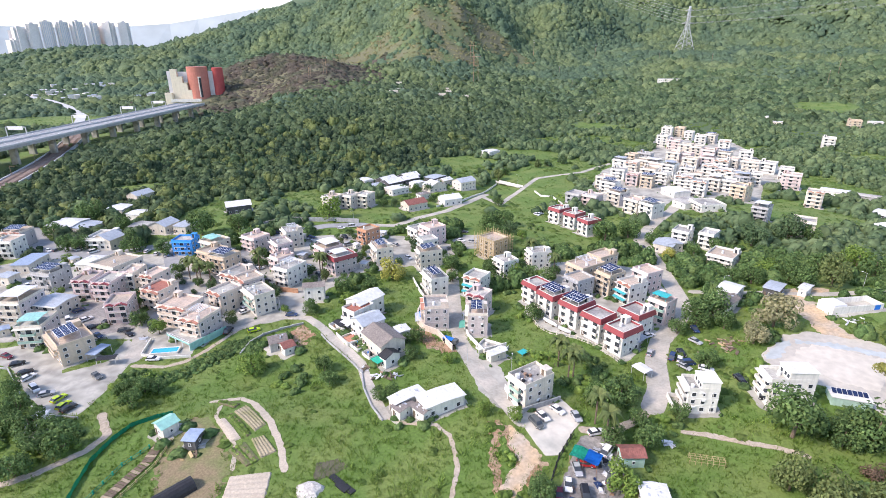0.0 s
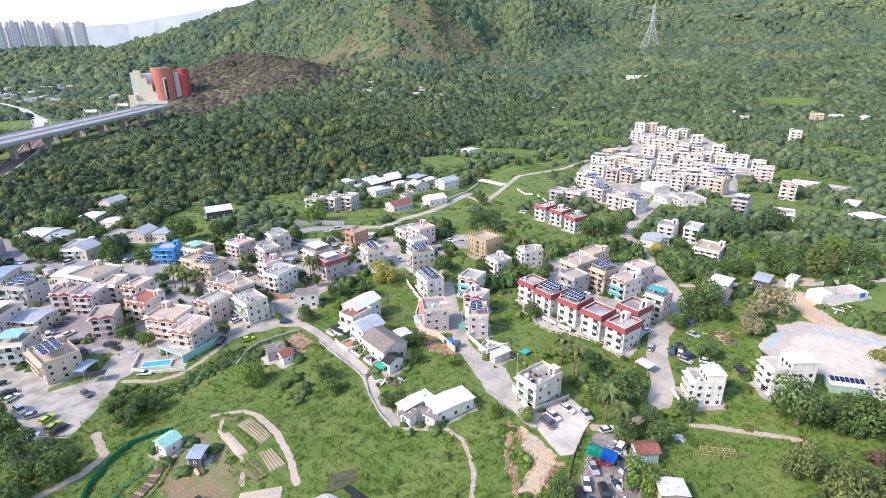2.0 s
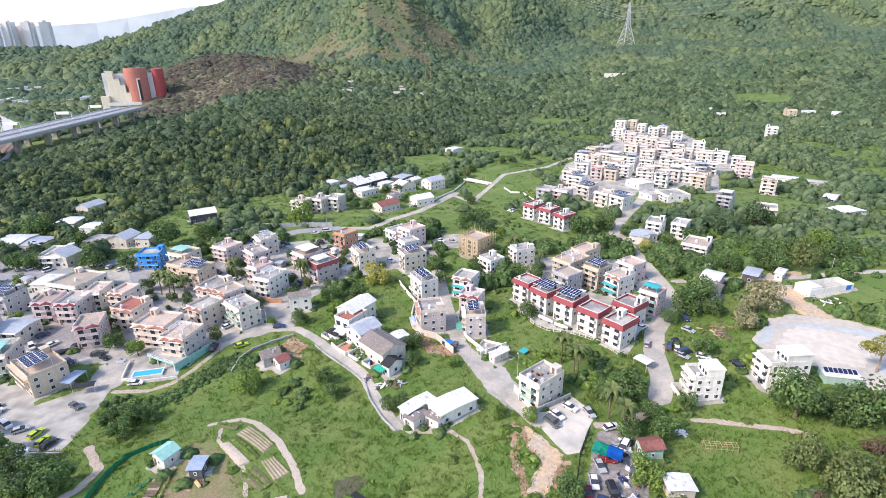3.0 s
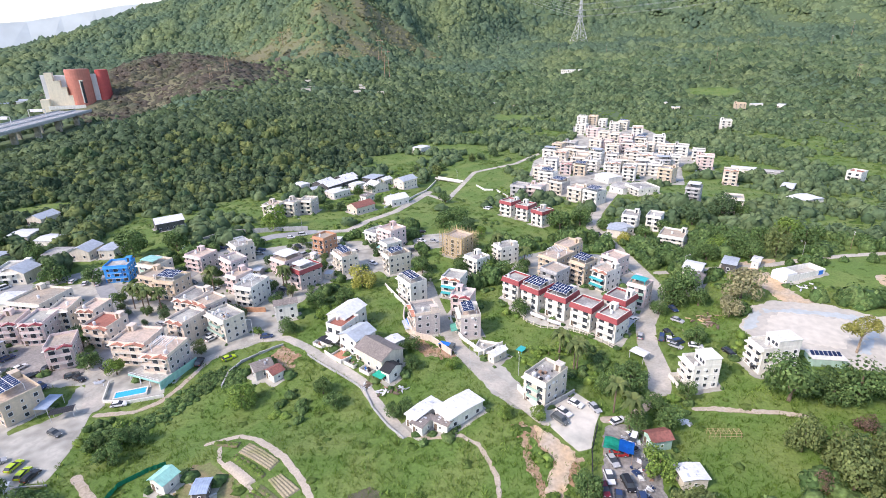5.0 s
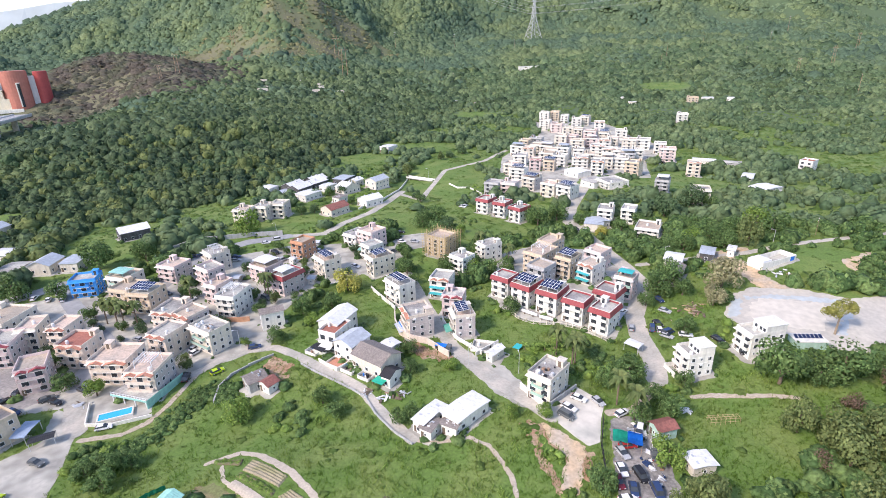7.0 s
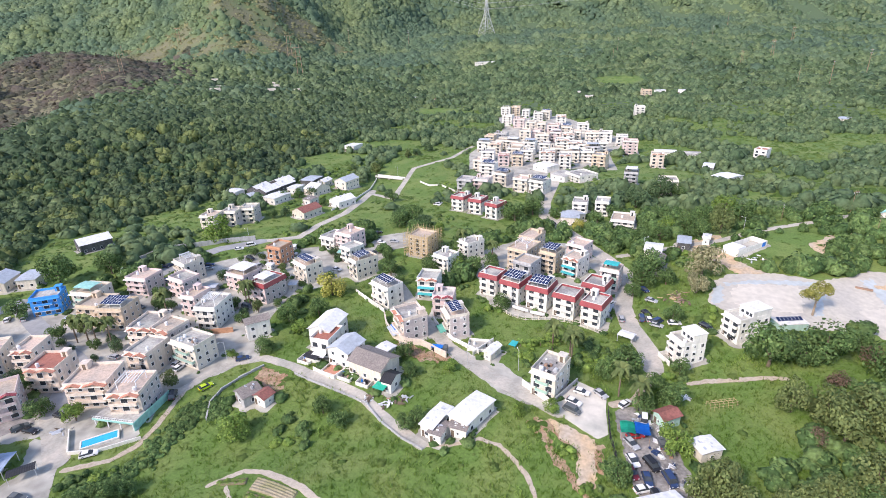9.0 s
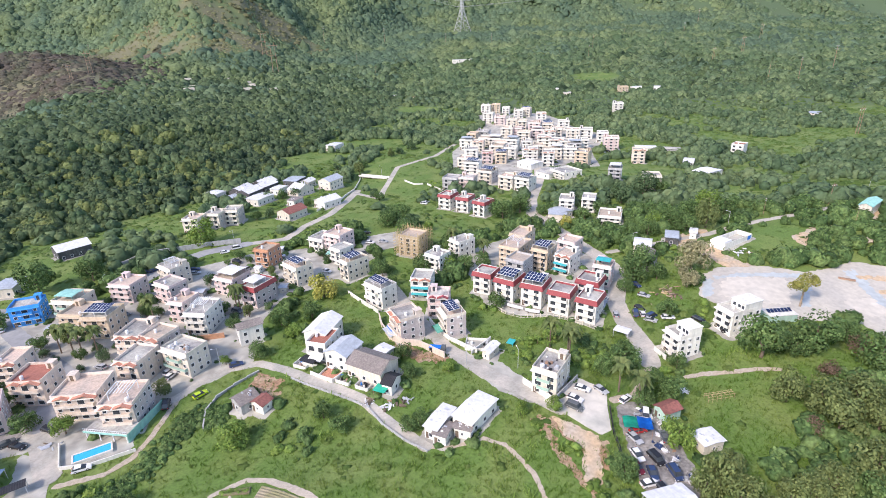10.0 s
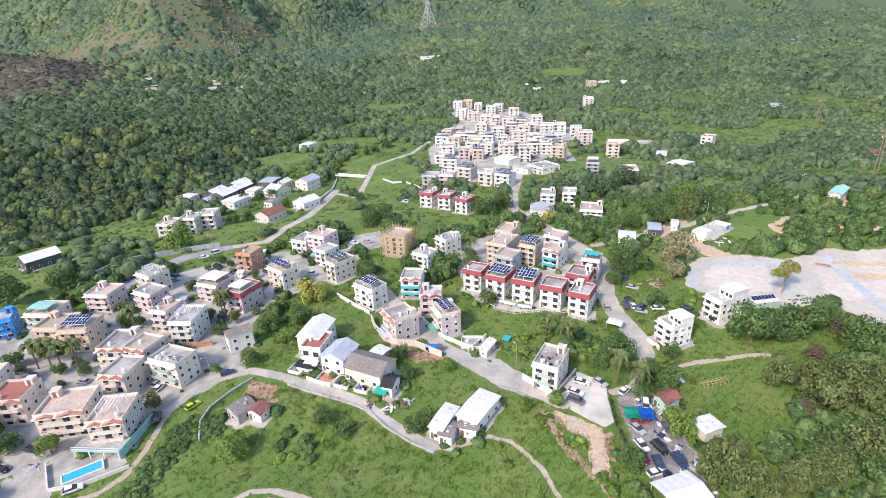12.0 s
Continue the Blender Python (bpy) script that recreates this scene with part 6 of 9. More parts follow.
# ---- the ways and yards ----
LANES = (
    ((-105.0, 177.9), (-104.2, 188.0), (-102.1, 198.5), (-105.5, 206.2), (-116.3, 221.9), (-126.6, 239.0), (-134.3, 252.9)),
    ((-97.8, 154.9), (-103.1, 171.7), (-105.0, 177.9)),
    ((-74.2, 172.0), (-68.0, 175.0), (-63.1, 179.0), (-55.4, 182.1), (-45.3, 180.7), (-37.9, 172.2), (-32.0, 163.4), (-24.5, 154.3), (-19.8, 148.1), (-15.3, 135.6), (-9.6, 123.2)),
    ((9.2, 224.9), (9.9, 201.7), (10.4, 180.8), (12.0, 161.9), (17.0, 144.9), (22.1, 132.4), (27.8, 119.8)),
    ((166.2, 351.6), (144.3, 316.1), (119.8, 285.2), (107.5, 265.1), (107.1, 252.1), (104.7, 228.9), (99.8, 202.9), (95.4, 180.4), (86.0, 167.8), (78.7, 159.5), (73.3, 148.6), (69.3, 134.5), (64.7, 126.6)),
    ((-42.8, 292.7), (-23.1, 291.5), (-11.0, 307.0), (5.9, 321.5), (20.8, 343.6), (33.6, 367.9)),
    ((-230.2, 285.3), (-206.5, 262.0), (-192.5, 252.9), (-174.3, 247.3), (-159.1, 245.8), (-148.1, 251.5), (-137.2, 258.7)),
    ((-94.4, 246.3), (-87.0, 267.5), (-75.3, 280.2), (-61.6, 289.1), (-42.8, 292.7)),
    ((105, 196), (122.4, 190.8), (133.9, 187.2), (146.8, 183.2), (163.6, 183.5), (182.1, 182.8), (240, 176)),
    ((30, 362), (41.4, 341.7), (50, 362), (61.8, 384.4), (76.3, 411.8), (116.6, 433.0), (137.2, 454.9), (163.3, 480.4)),
)
LANE_HALF = (2.6, 3.0, 1.6, 2.6, 3.2, 2.3, 3.0, 2.8, 1.8, 1.9)
PATHS = (
    ((-9.6, 123.2), (-3.2, 120.2), (4.5, 119.4), (8.2, 115.3), (9.7, 109.4), (10.3, 104.1), (9.2, 98.8), (8.3, 88)),
    ((-95.3, 150.6), (-84.8, 150.1), (-78.9, 153.4), (-74.5, 160.7), (-71.5, 168.0), (-68.8, 174.2)),
    ((69.4, 117.0), (74.6, 115.8), (80.6, 113.4), (88.9, 110.7), (95.3, 107.5)),
    ((64.7, 126.6), (58, 121), (50, 116.5), (43, 117)),
    ((-96.8, 98.8), (-91.4, 102.4), (-84.1, 110.0), (-82.1, 116.1), (-89.2, 124.9)),
)
PATH_HALF = (0.55, 0.8, 0.8, 1.2, 1.1)
LOT_WEST = ((-150, 158.2), (-137.7, 163.7), (-121.9, 152.7), (-115.0, 145.6), (-105.2, 153.1), (-107.0, 167.7), (-100.4, 163.1), (-96.8, 153.3), (-95.6, 137.5), (-95.7, 125.0), (-107.0, 126.1), (-120.9, 136.8), (-134.0, 148.9), (-150, 150.4))
LOT_MID = ((25.3, 124.4), (34.2, 127.0), (39.5, 130.0), (44.2, 121.2), (39.9, 115.4), (35.3, 108.1), (31.8, 107.6), (29.2, 113.6))
SITE = ((116.8, 156.9), (125.2, 158.2), (142.0, 150.2), (151.8, 141.4), (165.0, 139.7), (174.7, 139.4), (182, 133), (205, 122), (192, 96), (150, 86), (138.0, 97.9), (139.4, 104.6), (139.3, 112.6), (134.2, 116.3), (121.3, 119.9), (115.8, 128.6), (106.4, 136.8), (102.8, 144.6))
POOL_YARD = ((-101.7, 171.7), (-90.5, 175.7), (-80, 166), (-79, 157), (-84.6, 155.4), (-95.0, 157.0))
SCRAPYARD = ((41.9, 114.9), (51.2, 114.5), (50.9, 107.1), (46.1, 92.1), (40.1, 80.0), (30.8, 80.1), (29.5, 87.3), (33.6, 98.5))
PARK_N = ((8, 262), (14, 274), (34, 272), (36, 258), (24, 250), (12, 252))
VILLAGE_N = ((160, 350), (205, 330), (235, 380), (285, 420), (280, 470), (300, 560), (270, 610), (235, 600), (205, 520), (170, 480), (135, 440), (112, 385), (110, 330), (135, 315))

VILLAGE_W = ((-204.4, 231.5), (-186.5, 244.5), (-157.0, 242.2), (-125.7, 248.9), (-95, 256), (-72, 270), (-42.4, 278), (6.2, 270), (12.0, 244.4), (-2, 236), (-18, 228), (-33.3, 224), (-44, 206), (-46.8, 182.3), (-73.1, 173.5), (-85.6, 169), (-102.0, 167.7), (-132.1, 167.1), (-160, 161.8), (-200, 175))
VILLAGE_C = ((36.6, 182.1), (42, 208), (56, 232), (76, 238), (96, 225), (96, 195), (82, 172), (66, 150), (62.6, 149), (59.3, 156.6), (55.4, 161), (52, 164), (44, 167.8), (40.3, 172.2), (38.7, 178))


ROADS = (0, 6, 7)
APRON = ((13.4, 164.0), (18.3, 153.4), (24.2, 146.6), (26.3, 133.9), (29.5, 127.0), (26.5, 122.1), (21.5, 125.2), (16.9, 134.2), (14.0, 146.6), (10.0, 158.2))
COURT = ((-216.3, 267.5), (-195.7, 261.8), (-172.7, 251.2), (-159.9, 240.4), (-165.2, 232.6), (-197.4, 243.2))


def d_lanes(X, Y, some=range(len(LANES))):
    out = np.full(X.shape, 1e9)
    for pts, half in ((LANES[k], LANE_HALF[k]) for k in some):
        out = np.minimum(out, d_line(X, Y, pts, half))
    return out


def d_yards(X, Y):
    out = np.minimum(np.minimum(d_area(X, Y, VILLAGE_W), d_area(X, Y, VILLAGE_C)), d_area(X, Y, APRON))
    out = np.minimum(out, np.minimum(np.minimum(d_area(X, Y, LOT_WEST), d_area(X, Y, POOL_YARD)), np.minimum(d_area(X, Y, PARK_N), d_area(X, Y, VILLAGE_N))))
    for x, y, rot, w, d in FOOTPRINTS:
        out = np.minimum(out, d_box(X, Y, x, y, rot, w + 3.2, d + 3.2))
    return out


def d_paths(X, Y):
    out = np.full(X.shape, 1e9)
    for pts, half in zip(PATHS, PATH_HALF):
        out = np.minimum(out, d_line(X, Y, pts, half))
    return out


sheet_over("pavement", d_yards, (-235, 300, 110, 640), 1.5, 0.06, CONCRETE, "worn concrete paving round the houses", "pavement")
sheet_over("road", lambda X, Y: d_lanes(X, Y, [k for k in range(len(LANES)) if k not in ROADS]), (-235, 245, 112, 490), 1.2, 0.12, LANE, "narrow pale concrete village lanes", "road", rough_edge=0.15)
sheet_over("road", lambda X, Y: np.minimum(d_lanes(X, Y, ROADS) - 0.6, d_area(X, Y, COURT)), (-235, -30, 170, 300), 1.2, 0.15, ROADWAY, "blue-grey asphalt road through the village", "road", rough_edge=0.15)
DARK_YARD = ((-141, 196), (-126, 194), (-119, 189), (-110, 186), (-108, 174), (-118, 170), (-128, 172), (-136, 180))
sheet_over("yard", lambda X, Y: d_area(X, Y, DARK_YARD), (-150, -100, 165, 202), 0.9, 0.1, DARK_CONCRETE, "dark worn concrete of a parking yard", "yard", rough_edge=0.8)
sheet_over("footpath", d_paths, (-100, 170, 84, 485), 0.8, 0.10, TRACK, "narrow worn footpaths through grass", "path", rough_edge=0.25)
sheet_over("parking_lot", lambda X, Y: d_area(X, Y, LOT_MID), (20, 48, 102, 134), 0.8, 0.16, SLAB, "pale concrete parking lot", "parking lot", rough_edge=0.1)
sheet_over("building_site", lambda X, Y: d_area(X, Y, SITE), (95, 265, 85, 165), 1.5, 0.10, SITE_SLAB, "levelled pale concrete building site", "building site", rough_edge=1.0)
sheet_over("scrap_ground", lambda X, Y: d_area(X, Y, SCRAPYARD), (26, 56, 78, 118), 0.8, 0.09, SCRAP, "oily ground of a scrapyard", "yard")
sheet_over("bare_soil", lambda X, Y: np.minimum(np.minimum(d_area(X, Y, ((22.5, 114.6), (28.1, 112.8), (31.8, 105.5), (27.0, 98.6), (23.4, 106.4))), d_line(X, Y, ((20, 115), (19.1, 107.5), (19.8, 96.1), (18.3, 85)), 1.0)),
                                                  np.minimum(d_line(X, Y, ((24, 116), (19, 119)), 1.5), np.minimum(d_line(X, Y, ((-2, 168), (2, 160), (8, 157)), 3.0), d_area(X, Y, ((-46, 176), (-38, 166), (-42, 160), (-52, 164)))))), (-60, 40, 80, 180), 0.8, 0.05, SOIL, "bare reddish soil between the weeds", "soil", rough_edge=1.0)
BARE_EARTH = ((24.1, 118.1), (27.4, 114.0), (31.3, 107.7), (27.5, 102.8), (23.4, 95.8), (19.0, 96.8), (22.5, 103.1), (25.2, 105.3), (23.4, 111.7))
sheet_over("bare_earth", lambda X, Y: d_area(X, Y, BARE_EARTH), (10, 40, 85, 125), 0.6, 0.09, SAND, "pale eroded earth slope below a parking lot", "soil", rough_edge=0.5)
DIRT = ((147, 188), (136.1, 187.3), (135.1, 178.2), (134.4, 168.6), (132.5, 156.9), (135.4, 147))
sheet_over("sandy_track", lambda X, Y: np.minimum(d_line(X, Y, DIRT, 4.2), d_line(X, Y, ((176, 158), (205, 163), (235, 158)), 5)), (120, 250, 142, 195), 1.0, 0.09, SAND, "sandy track beside the building site", "track", rough_edge=1.2)
BEDS = (
    # corners and what grows there
    (((-54.1, 118.9), (-47.3, 111.7), (-44.9, 112.9), (-52.2, 120.3)), "bare"),
    (((-52.2, 121.2), (-43.6, 113.3), (-42.9, 114.4), (-51.2, 122.6)), "crop"),
    (((-51.0, 123.2), (-42.2, 115.2), (-40.2, 118.0), (-48.9, 127.2)), "plough"),
    (((-42.6, 113.0), (-38.2, 107.2), (-34.8, 109.5), (-39.6, 114.3)), "plough"),
    (((-47.4, 109.2), (-40.9, 104.6), (-38.2, 106.7), (-43.8, 112.2)), "crop"),
    (((-44.0, 101.9), (-43.0, 92.5), (-32.8, 92.5), (-34.2, 103.6)), "rows"),
    (((-58.3, 128.8), (-51.4, 125.2), (-51.0, 128.0), (-58.0, 131.0)), "crop"),
)
FURROW = surface("ploughed_soil", (0.34, 0.29, 0.195), 0.95, 0.2, 0.5, 0.4, second=(0.25, 0.235, 0.12), spread=6)
PALE = surface("pale_dry_soil", (0.50, 0.43, 0.34), 0.95, 0.15, 0.5, 0.4)
LOAM = surface("dark_loam", (0.19, 0.16, 0.09), 0.95, 0.25, 0.5, 0.5, second=(0.13, 0.16, 0.06), spread=4)


def vegetable_bed(corners, kind):
    """A raised patch between four corners, ridged lengthwise."""
    c = [Vector((*p, 0)) for p in corners]
    nu, nv, ridges = 26, 26, {"bare": 1, "crop": 2, "plough": 5, "rows": 7}[kind]
    bm = bmesh.new()
    grid = []
    for i in range(nu + 1):
        u = i / nu
        row = []
        for j in range(nv + 1):
            v = j / nv
            p = (c[0].lerp(c[1], u)).lerp(c[3].lerp(c[2], u), v) if kind != "rows" else (c[0].lerp(c[3], u)).lerp(c[1].lerp(c[2], u), v)
            rim = min(u, v, 1 - u, 1 - v)
            z = float(height(p.x, p.y)) + (0.22 + 0.16 * math.sin(math.pi * ridges * v) ** 2 if rim > 0 else -0.15)
            row.append(bm.verts.new((p.x + 0.08 * math.sin(i * 1.9 + j), p.y + 0.08 * math.cos(i * 2.3 + j), z)))
        grid.append(row)
    for a, b in zip(grid, grid[1:]):
        for j in range(nv):
            bm.faces.new((a[j], b[j], b[j + 1], a[j + 1]))
    bmesh.ops.recalc_face_normals(bm, faces=bm.faces)
    words = {"bare": "pale bare garden bed of dry soil", "crop": "dark garden bed planted with leafy greens", "plough": "ploughed garden bed with pale furrows", "rows": "broad bed of pale ridged planting rows"}
    tagged(part("vegetable_bed", bm, {"bare": PALE, "crop": LOAM, "plough": FURROW, "rows": PALE}[kind]), words[kind], "garden bed", "vegetable beds")


for corners, kind in BEDS:
    vegetable_bed(corners, kind)
GARDEN = ((-62, 121), (-55.5, 121), (-48, 110), (-44.5, 104), (-46, 90), (-57, 90), (-62.5, 104))
sheet_over("garden_ground", lambda X, Y: d_area(X, Y, GARDEN), (-70, -40, 85, 126), 1.0, 0.04, MOWN, "short trodden olive grass of a garden", "grass", rough_edge=1.6)
sheet_over("garden_path", lambda X, Y: np.minimum(d_line(X, Y, ((-60, 130), (-52, 131.5), (-47.5, 128.5), (-39, 118.5), (-34, 110.5), (-31.5, 104)), 0.9), d_line(X, Y, ((-56, 127), (-55, 121), (-46, 111), (-44, 104)), 0.5)), (-66, -26, 98, 136), 0.6, 0.09, PALE, "pale trodden path round the garden beds", "path", rough_edge=0.2)

# ---- walls and fences ----
walling(((-7.9, 215.6), (-5.1, 206.2), (-1.5, 194.6)), 1.6, 0.25, WALLS["white"], "white rendered wall beside the grass slope")
walling(((-2.4, 190.0), (-3.6, 182.2), (-3.5, 173.4), (-0.4, 168.4), (4.3, 165.2), (9.2, 155.9)), 2.2, 0.35, WALLS["peach"], "peach retaining wall below the house", "retaining_wall")
walling(((13.4, 180.4), (13.4, 171.7), (14.8, 165.0), (19.8, 154.5)), 1.5, 0.25, WALLS["white"], "white wall beside the lane")
walling(((17.8, 154.5), (27.3, 159.5)), 1.4, 0.25, WALLS["white"], "white terrace wall before the house")
fence(((38.2, 178.1), (39.8, 171.8), (43.4, 167.2), (51.7, 163.4), (55.0, 160.4), (58.8, 156.1), (62.0, 148.6)), 1.5, WALLS["cream"], "pale stone fence with posts and rails")
walling(((24.4, 133.6), (27.0, 123.2)), 1.9, 0.25, WALLS["white"], "white wall in front of the house")
walling(((28.0, 122.6), (39.3, 128.4)), 1.7, 0.25, WALLS["grey"], "grey wall between house and parking lot")
walling(((-36.9, 166.5), (-33.5, 161.5), (-27.3, 154.0), (-21.9, 147.6), (-18.9, 143.4), (-17.4, 136.4), (-13.6, 127.4), (-9.9, 121.6)), 0.5, 0.3, WALLS["grey"], "low dark kerb wall along the lane", "kerb_wall")
walling(((-31.2, 165.5), (-26.0, 158.1), (-22.1, 160.5)), 1.2, 0.2, WALLS["white"], "low white yard wall")
walling(((-62.0, 156.4), (-61.4, 163.4), (-58.5, 168.4), (-53.3, 172.1), (-45.7, 175.7)), 0.8, 0.3, WALLS["grey"], "curved concrete drain wall")
walling(((-100.3, 282.1), (-95.0, 286.2), (-87.6, 294.5), (-60, 297), (-45, 296)), 2.4, 0.4, WALLS["grey"], "grey concrete retaining wall by the road", "retaining_wall")
walling(((-97.6, 166.5), (-95.6, 156.5), (-88.4, 154.6), (-78.4, 155.6)), 1.0, 0.2, WALLS["white"], "white wall around the pool yard")
walling(((-0.5, 330.2), (14.1, 341.6), (31.6, 369.6), (43.9, 401.8)), 1.1, 0.3, WALLS["white"], "pale parapet along the channel road")
walling(((68.6, 371.5), (71.0, 357.7), (78.2, 355.0), (81.3, 335.8)), 1.0, 0.4, WALLS["white"], "pale garden wall on the slope")
walling(((-150, 149), (-134, 147.5), (-121, 135.5), (-107, 124.8), (-95, 123.5)), 0.5, 0.25, WALLS["grey"], "low kerb wall of the parking lot", "kerb_wall")

# bridge over the channel
root = thing("footbridge", on(53, 397, 1.2, -47), "small concrete bridge over the channel", "bridge")
part("deck", boxed((-12, 12, -2, 2, -0.4, 0)), CONCRETE, root)
for s in (-1, 1):
    part("parapet", boxed((-12, 12, s * 1.9 - 0.12, s * 1.9 + 0.12, 0, 1.0)), WALLS["white"], root)
for s in (-9, 0, 9):
    part("pier", boxed((s - 0.4, s + 0.4, -1.6, 1.6, -5, -0.4)), CONCRETE, root)

# the pool
root = thing("swimming_pool", on(-88.7, 159.0, 0.1, 9), "small bright blue rectangular swimming pool", "pool")
part("rim", boxed((-4.6, 4.6, -1.9, -1.5, -1, 0.75), (-4.6, 4.6, 1.5, 1.9, -1, 0.75), (-4.6, -4.2, -1.5, 1.5, -1, 0.75), (4.2, 4.6, -1.5, 1.5, -1, 0.75)), WALLS["white"], root)
part("water", boxed((-4.2, 4.2, -1.5, 1.5, -1, 0.62)), WATER, root, "bright turquoise pool water")

# the mint green terrace wing by the pool
root = thing("carport", on(-84.6, 165.0, 0, -31), "mint green carport terrace with white railing", "carport")
part("deck", boxed((-6.5, 6.5, -2.5, 2.5, 2.6, 2.8)), DECK_GREY, root)
part("fascia", boxed((-6.6, 6.6, -2.6, -2.5, 2.3, 2.9), (6.5, 6.6, -2.5, 12, 2.3, 2.9), (6.4, 6.5, -2.5, 12, -1.5, 2.3)), SHEETS["tin_mint"], root)
for a in (-6, -2, 2, 6):
    part("post", boxed((a - 0.12, a + 0.12, -2.45, -2.2, -1, 2.6)), WHITE_METAL, root)
part("railing", boxed((-6.5, 6.5, -2.5, -2.44, 3.6, 3.7), (-6.5, 6.5, -2.5, -2.44, 2.9, 3.0), *[(a - 0.03, a + 0.03, -2.5, -2.44, 2.9, 3.6) for a in np.linspace(-6.4, 6.4, 24)]), WHITE_METAL, root)

# scrapyard
root = thing("tarpaulin_shelter", on(41, 105.4, 0, -32), "blue and green tarpaulin shelter on poles", "shelter")
for s, m_ in ((-1, TARP_GREEN), (1, TARP_BLUE)):
    bm = bmesh.new()
    g = [[bm.verts.new((s * 1.75 + (a - 3) * 0.583 * 1.0, -2.2 + b * 0.75, 2.9 + 0.3 * math.sin(a * 0.9 + s) * 0.5 + 0.15 * math.cos(b * 1.3))) for a in range(7)] for b in range(7)]
    for a in range(6):
        for b in range(6):
            bm.faces.new((g[b][a], g[b][a + 1], g[b + 1][a + 1], g[b + 1][a]))
    bmesh.ops.solidify(bm, geom=bm.faces, thickness=0.05)
    part("tarpaulin", bm, m_, root, "green tarpaulin" if s < 0 else "blue tarpaulin")
for a in (-3.3, 0, 3.3):
    for b in (-2.1, 2.1):
        part("pole", boxed((a - 0.05, a + 0.05, b - 0.05, b + 0.05, -0.3, 2.85)), RUST, root)
root = thing("marquee", on(31.5, 83.4, 0, -8), "large white fabric marquee roof", "tent")
bm = corrugated(10, 9, 1.1, pitch=2.0)
bmesh.ops.translate(bm, vec=(0, 0, 3.2), verts=bm.verts)
part("roof", bm, SHEETS["tin_white"], root)
for a in (-4.6, 0, 4.6):
    for b in (-4.2, 4.2):
        part("pole", boxed((a - 0.07, a + 0.07, b - 0.07, b + 0.07, -0.5, 3.2)), STEEL, root)
rng = random.Random(77)
for q in range(150):
    a, b = rng.uniform(31, 51), rng.uniform(82, 113)
    if float(d_area(np.array(a), np.array(b), SCRAPYARD)) < -0.8 and not (-1.6 < (a - 38.5) * 0.95 - (b - 98) * 0.33 < 2.0) and all(math.hypot(a - c, b - e) > 2.3 for c, e in PARKED):
        s = rng.uniform(0.5, 1.7)
        bm = boxed((-s / 2, s / 2, -s * 0.3, s * 0.3, 0, s * 0.4))
        for v in bm.verts:
            v.co += Vector((rng.uniform(-0.2, 0.2), rng.uniform(-0.2, 0.2), rng.uniform(-0.1, 0.2))) * s
        for v in range(3):
            rod(bm, (rng.uniform(-s, s), rng.uniform(-s, s), 0.1), (rng.uniform(-s, s), rng.uniform(-s, s), rng.uniform(0.3, 1.2)), 0.05, sides=4)
        pile = part("scrap_heap", bm, rng.choice((STEEL, BLACK, WHITE_METAL, RUST, PAINTS["silver"], PAINTS["white"], PAINTS["navy"])))
        pile.matrix_world = on(a, b, 0.08, rng.uniform(0, 360))
        tagged(pile, "heap of scrap car parts and metal", "scrap", "scrap heaps", kind="stuff")
for a, b, r_, c, k in ((35.6, 98.9, -100, "white", "car"), (47.3, 109.3, 50, "white", "van"), (44.0, 108.2, 60, "silver", "car"), (33.0, 96.0, -100, "maroon", "car"), (45.8, 101.0, 65, "grey", "car"), (34.0, 88.8, -100, "black", "car")):
    park(a, b, r_, c, k)
fence(((31.5, 99), (35, 107), (40.5, 115.5)), 1.8, BLACK, "dark fence along the scrapyard")

# netting fence, garden tunnel, bamboo frame
bm = bmesh.new()
pts = [(-68, 123.5), (-71.7, 122.3), (-77.0, 119.2), (-79.1, 113.8), (-80.1, 106.1), (-78.4, 97.3), (-76, 88)]
prev = None
for k in range(49):
    u = k / 48 * (len(pts) - 1)
    a = min(int(u), len(pts) - 2)
    p = Vector((*pts[a], 0)).lerp(Vector((*pts[a + 1], 0)), u - a)
    z = float(height(p.x, p.y))
    cur = [bm.verts.new((p.x + 0.12 * math.sin(k * 1.7 + j), p.y + 0.1 * math.cos(k * 2.1 + j), z - 0.2 + j * 0.75)) for j in range(3)]
    if prev:
        for j in (0, 1):
            bm.faces.new((prev[j], cur[j], cur[j + 1], prev[j + 1]))
    prev = cur
bmesh.ops.solidify(bm, geom=bm.faces, thickness=0.04)
tagged(part("netting_fence", bm, NET), "green netting fence winding round a garden", "fence")
bm = bmesh.new()
rings = []
for k in range(10):
    rings.append([bm.verts.new((-6 + 12 * k / 9, 2.2 * math.cos(math.pi * j / 8), 2.3 * math.sin(math.pi * j / 8) + (0.06 if k % 2 else 0))) for j in range(9)])
for a, b in zip(rings, rings[1:]):
    for j in range(8):
        bm.faces.new((a[j], b[j], b[j + 1], a[j + 1]))
bm.faces.new(rings[0])
bm.faces.new(rings[-1][::-1])
ob = part("garden_tunnel", bm, BLACK)
ob.matrix_world = on(-55.5, 95.0, 0, 48)
tagged(ob, "black plastic covered garden tunnel", "greenhouse")
root = thing("bamboo_trellis", on(70.5, 106.5, 0, -12), "light bamboo trellis frame standing in grass", "trellis")
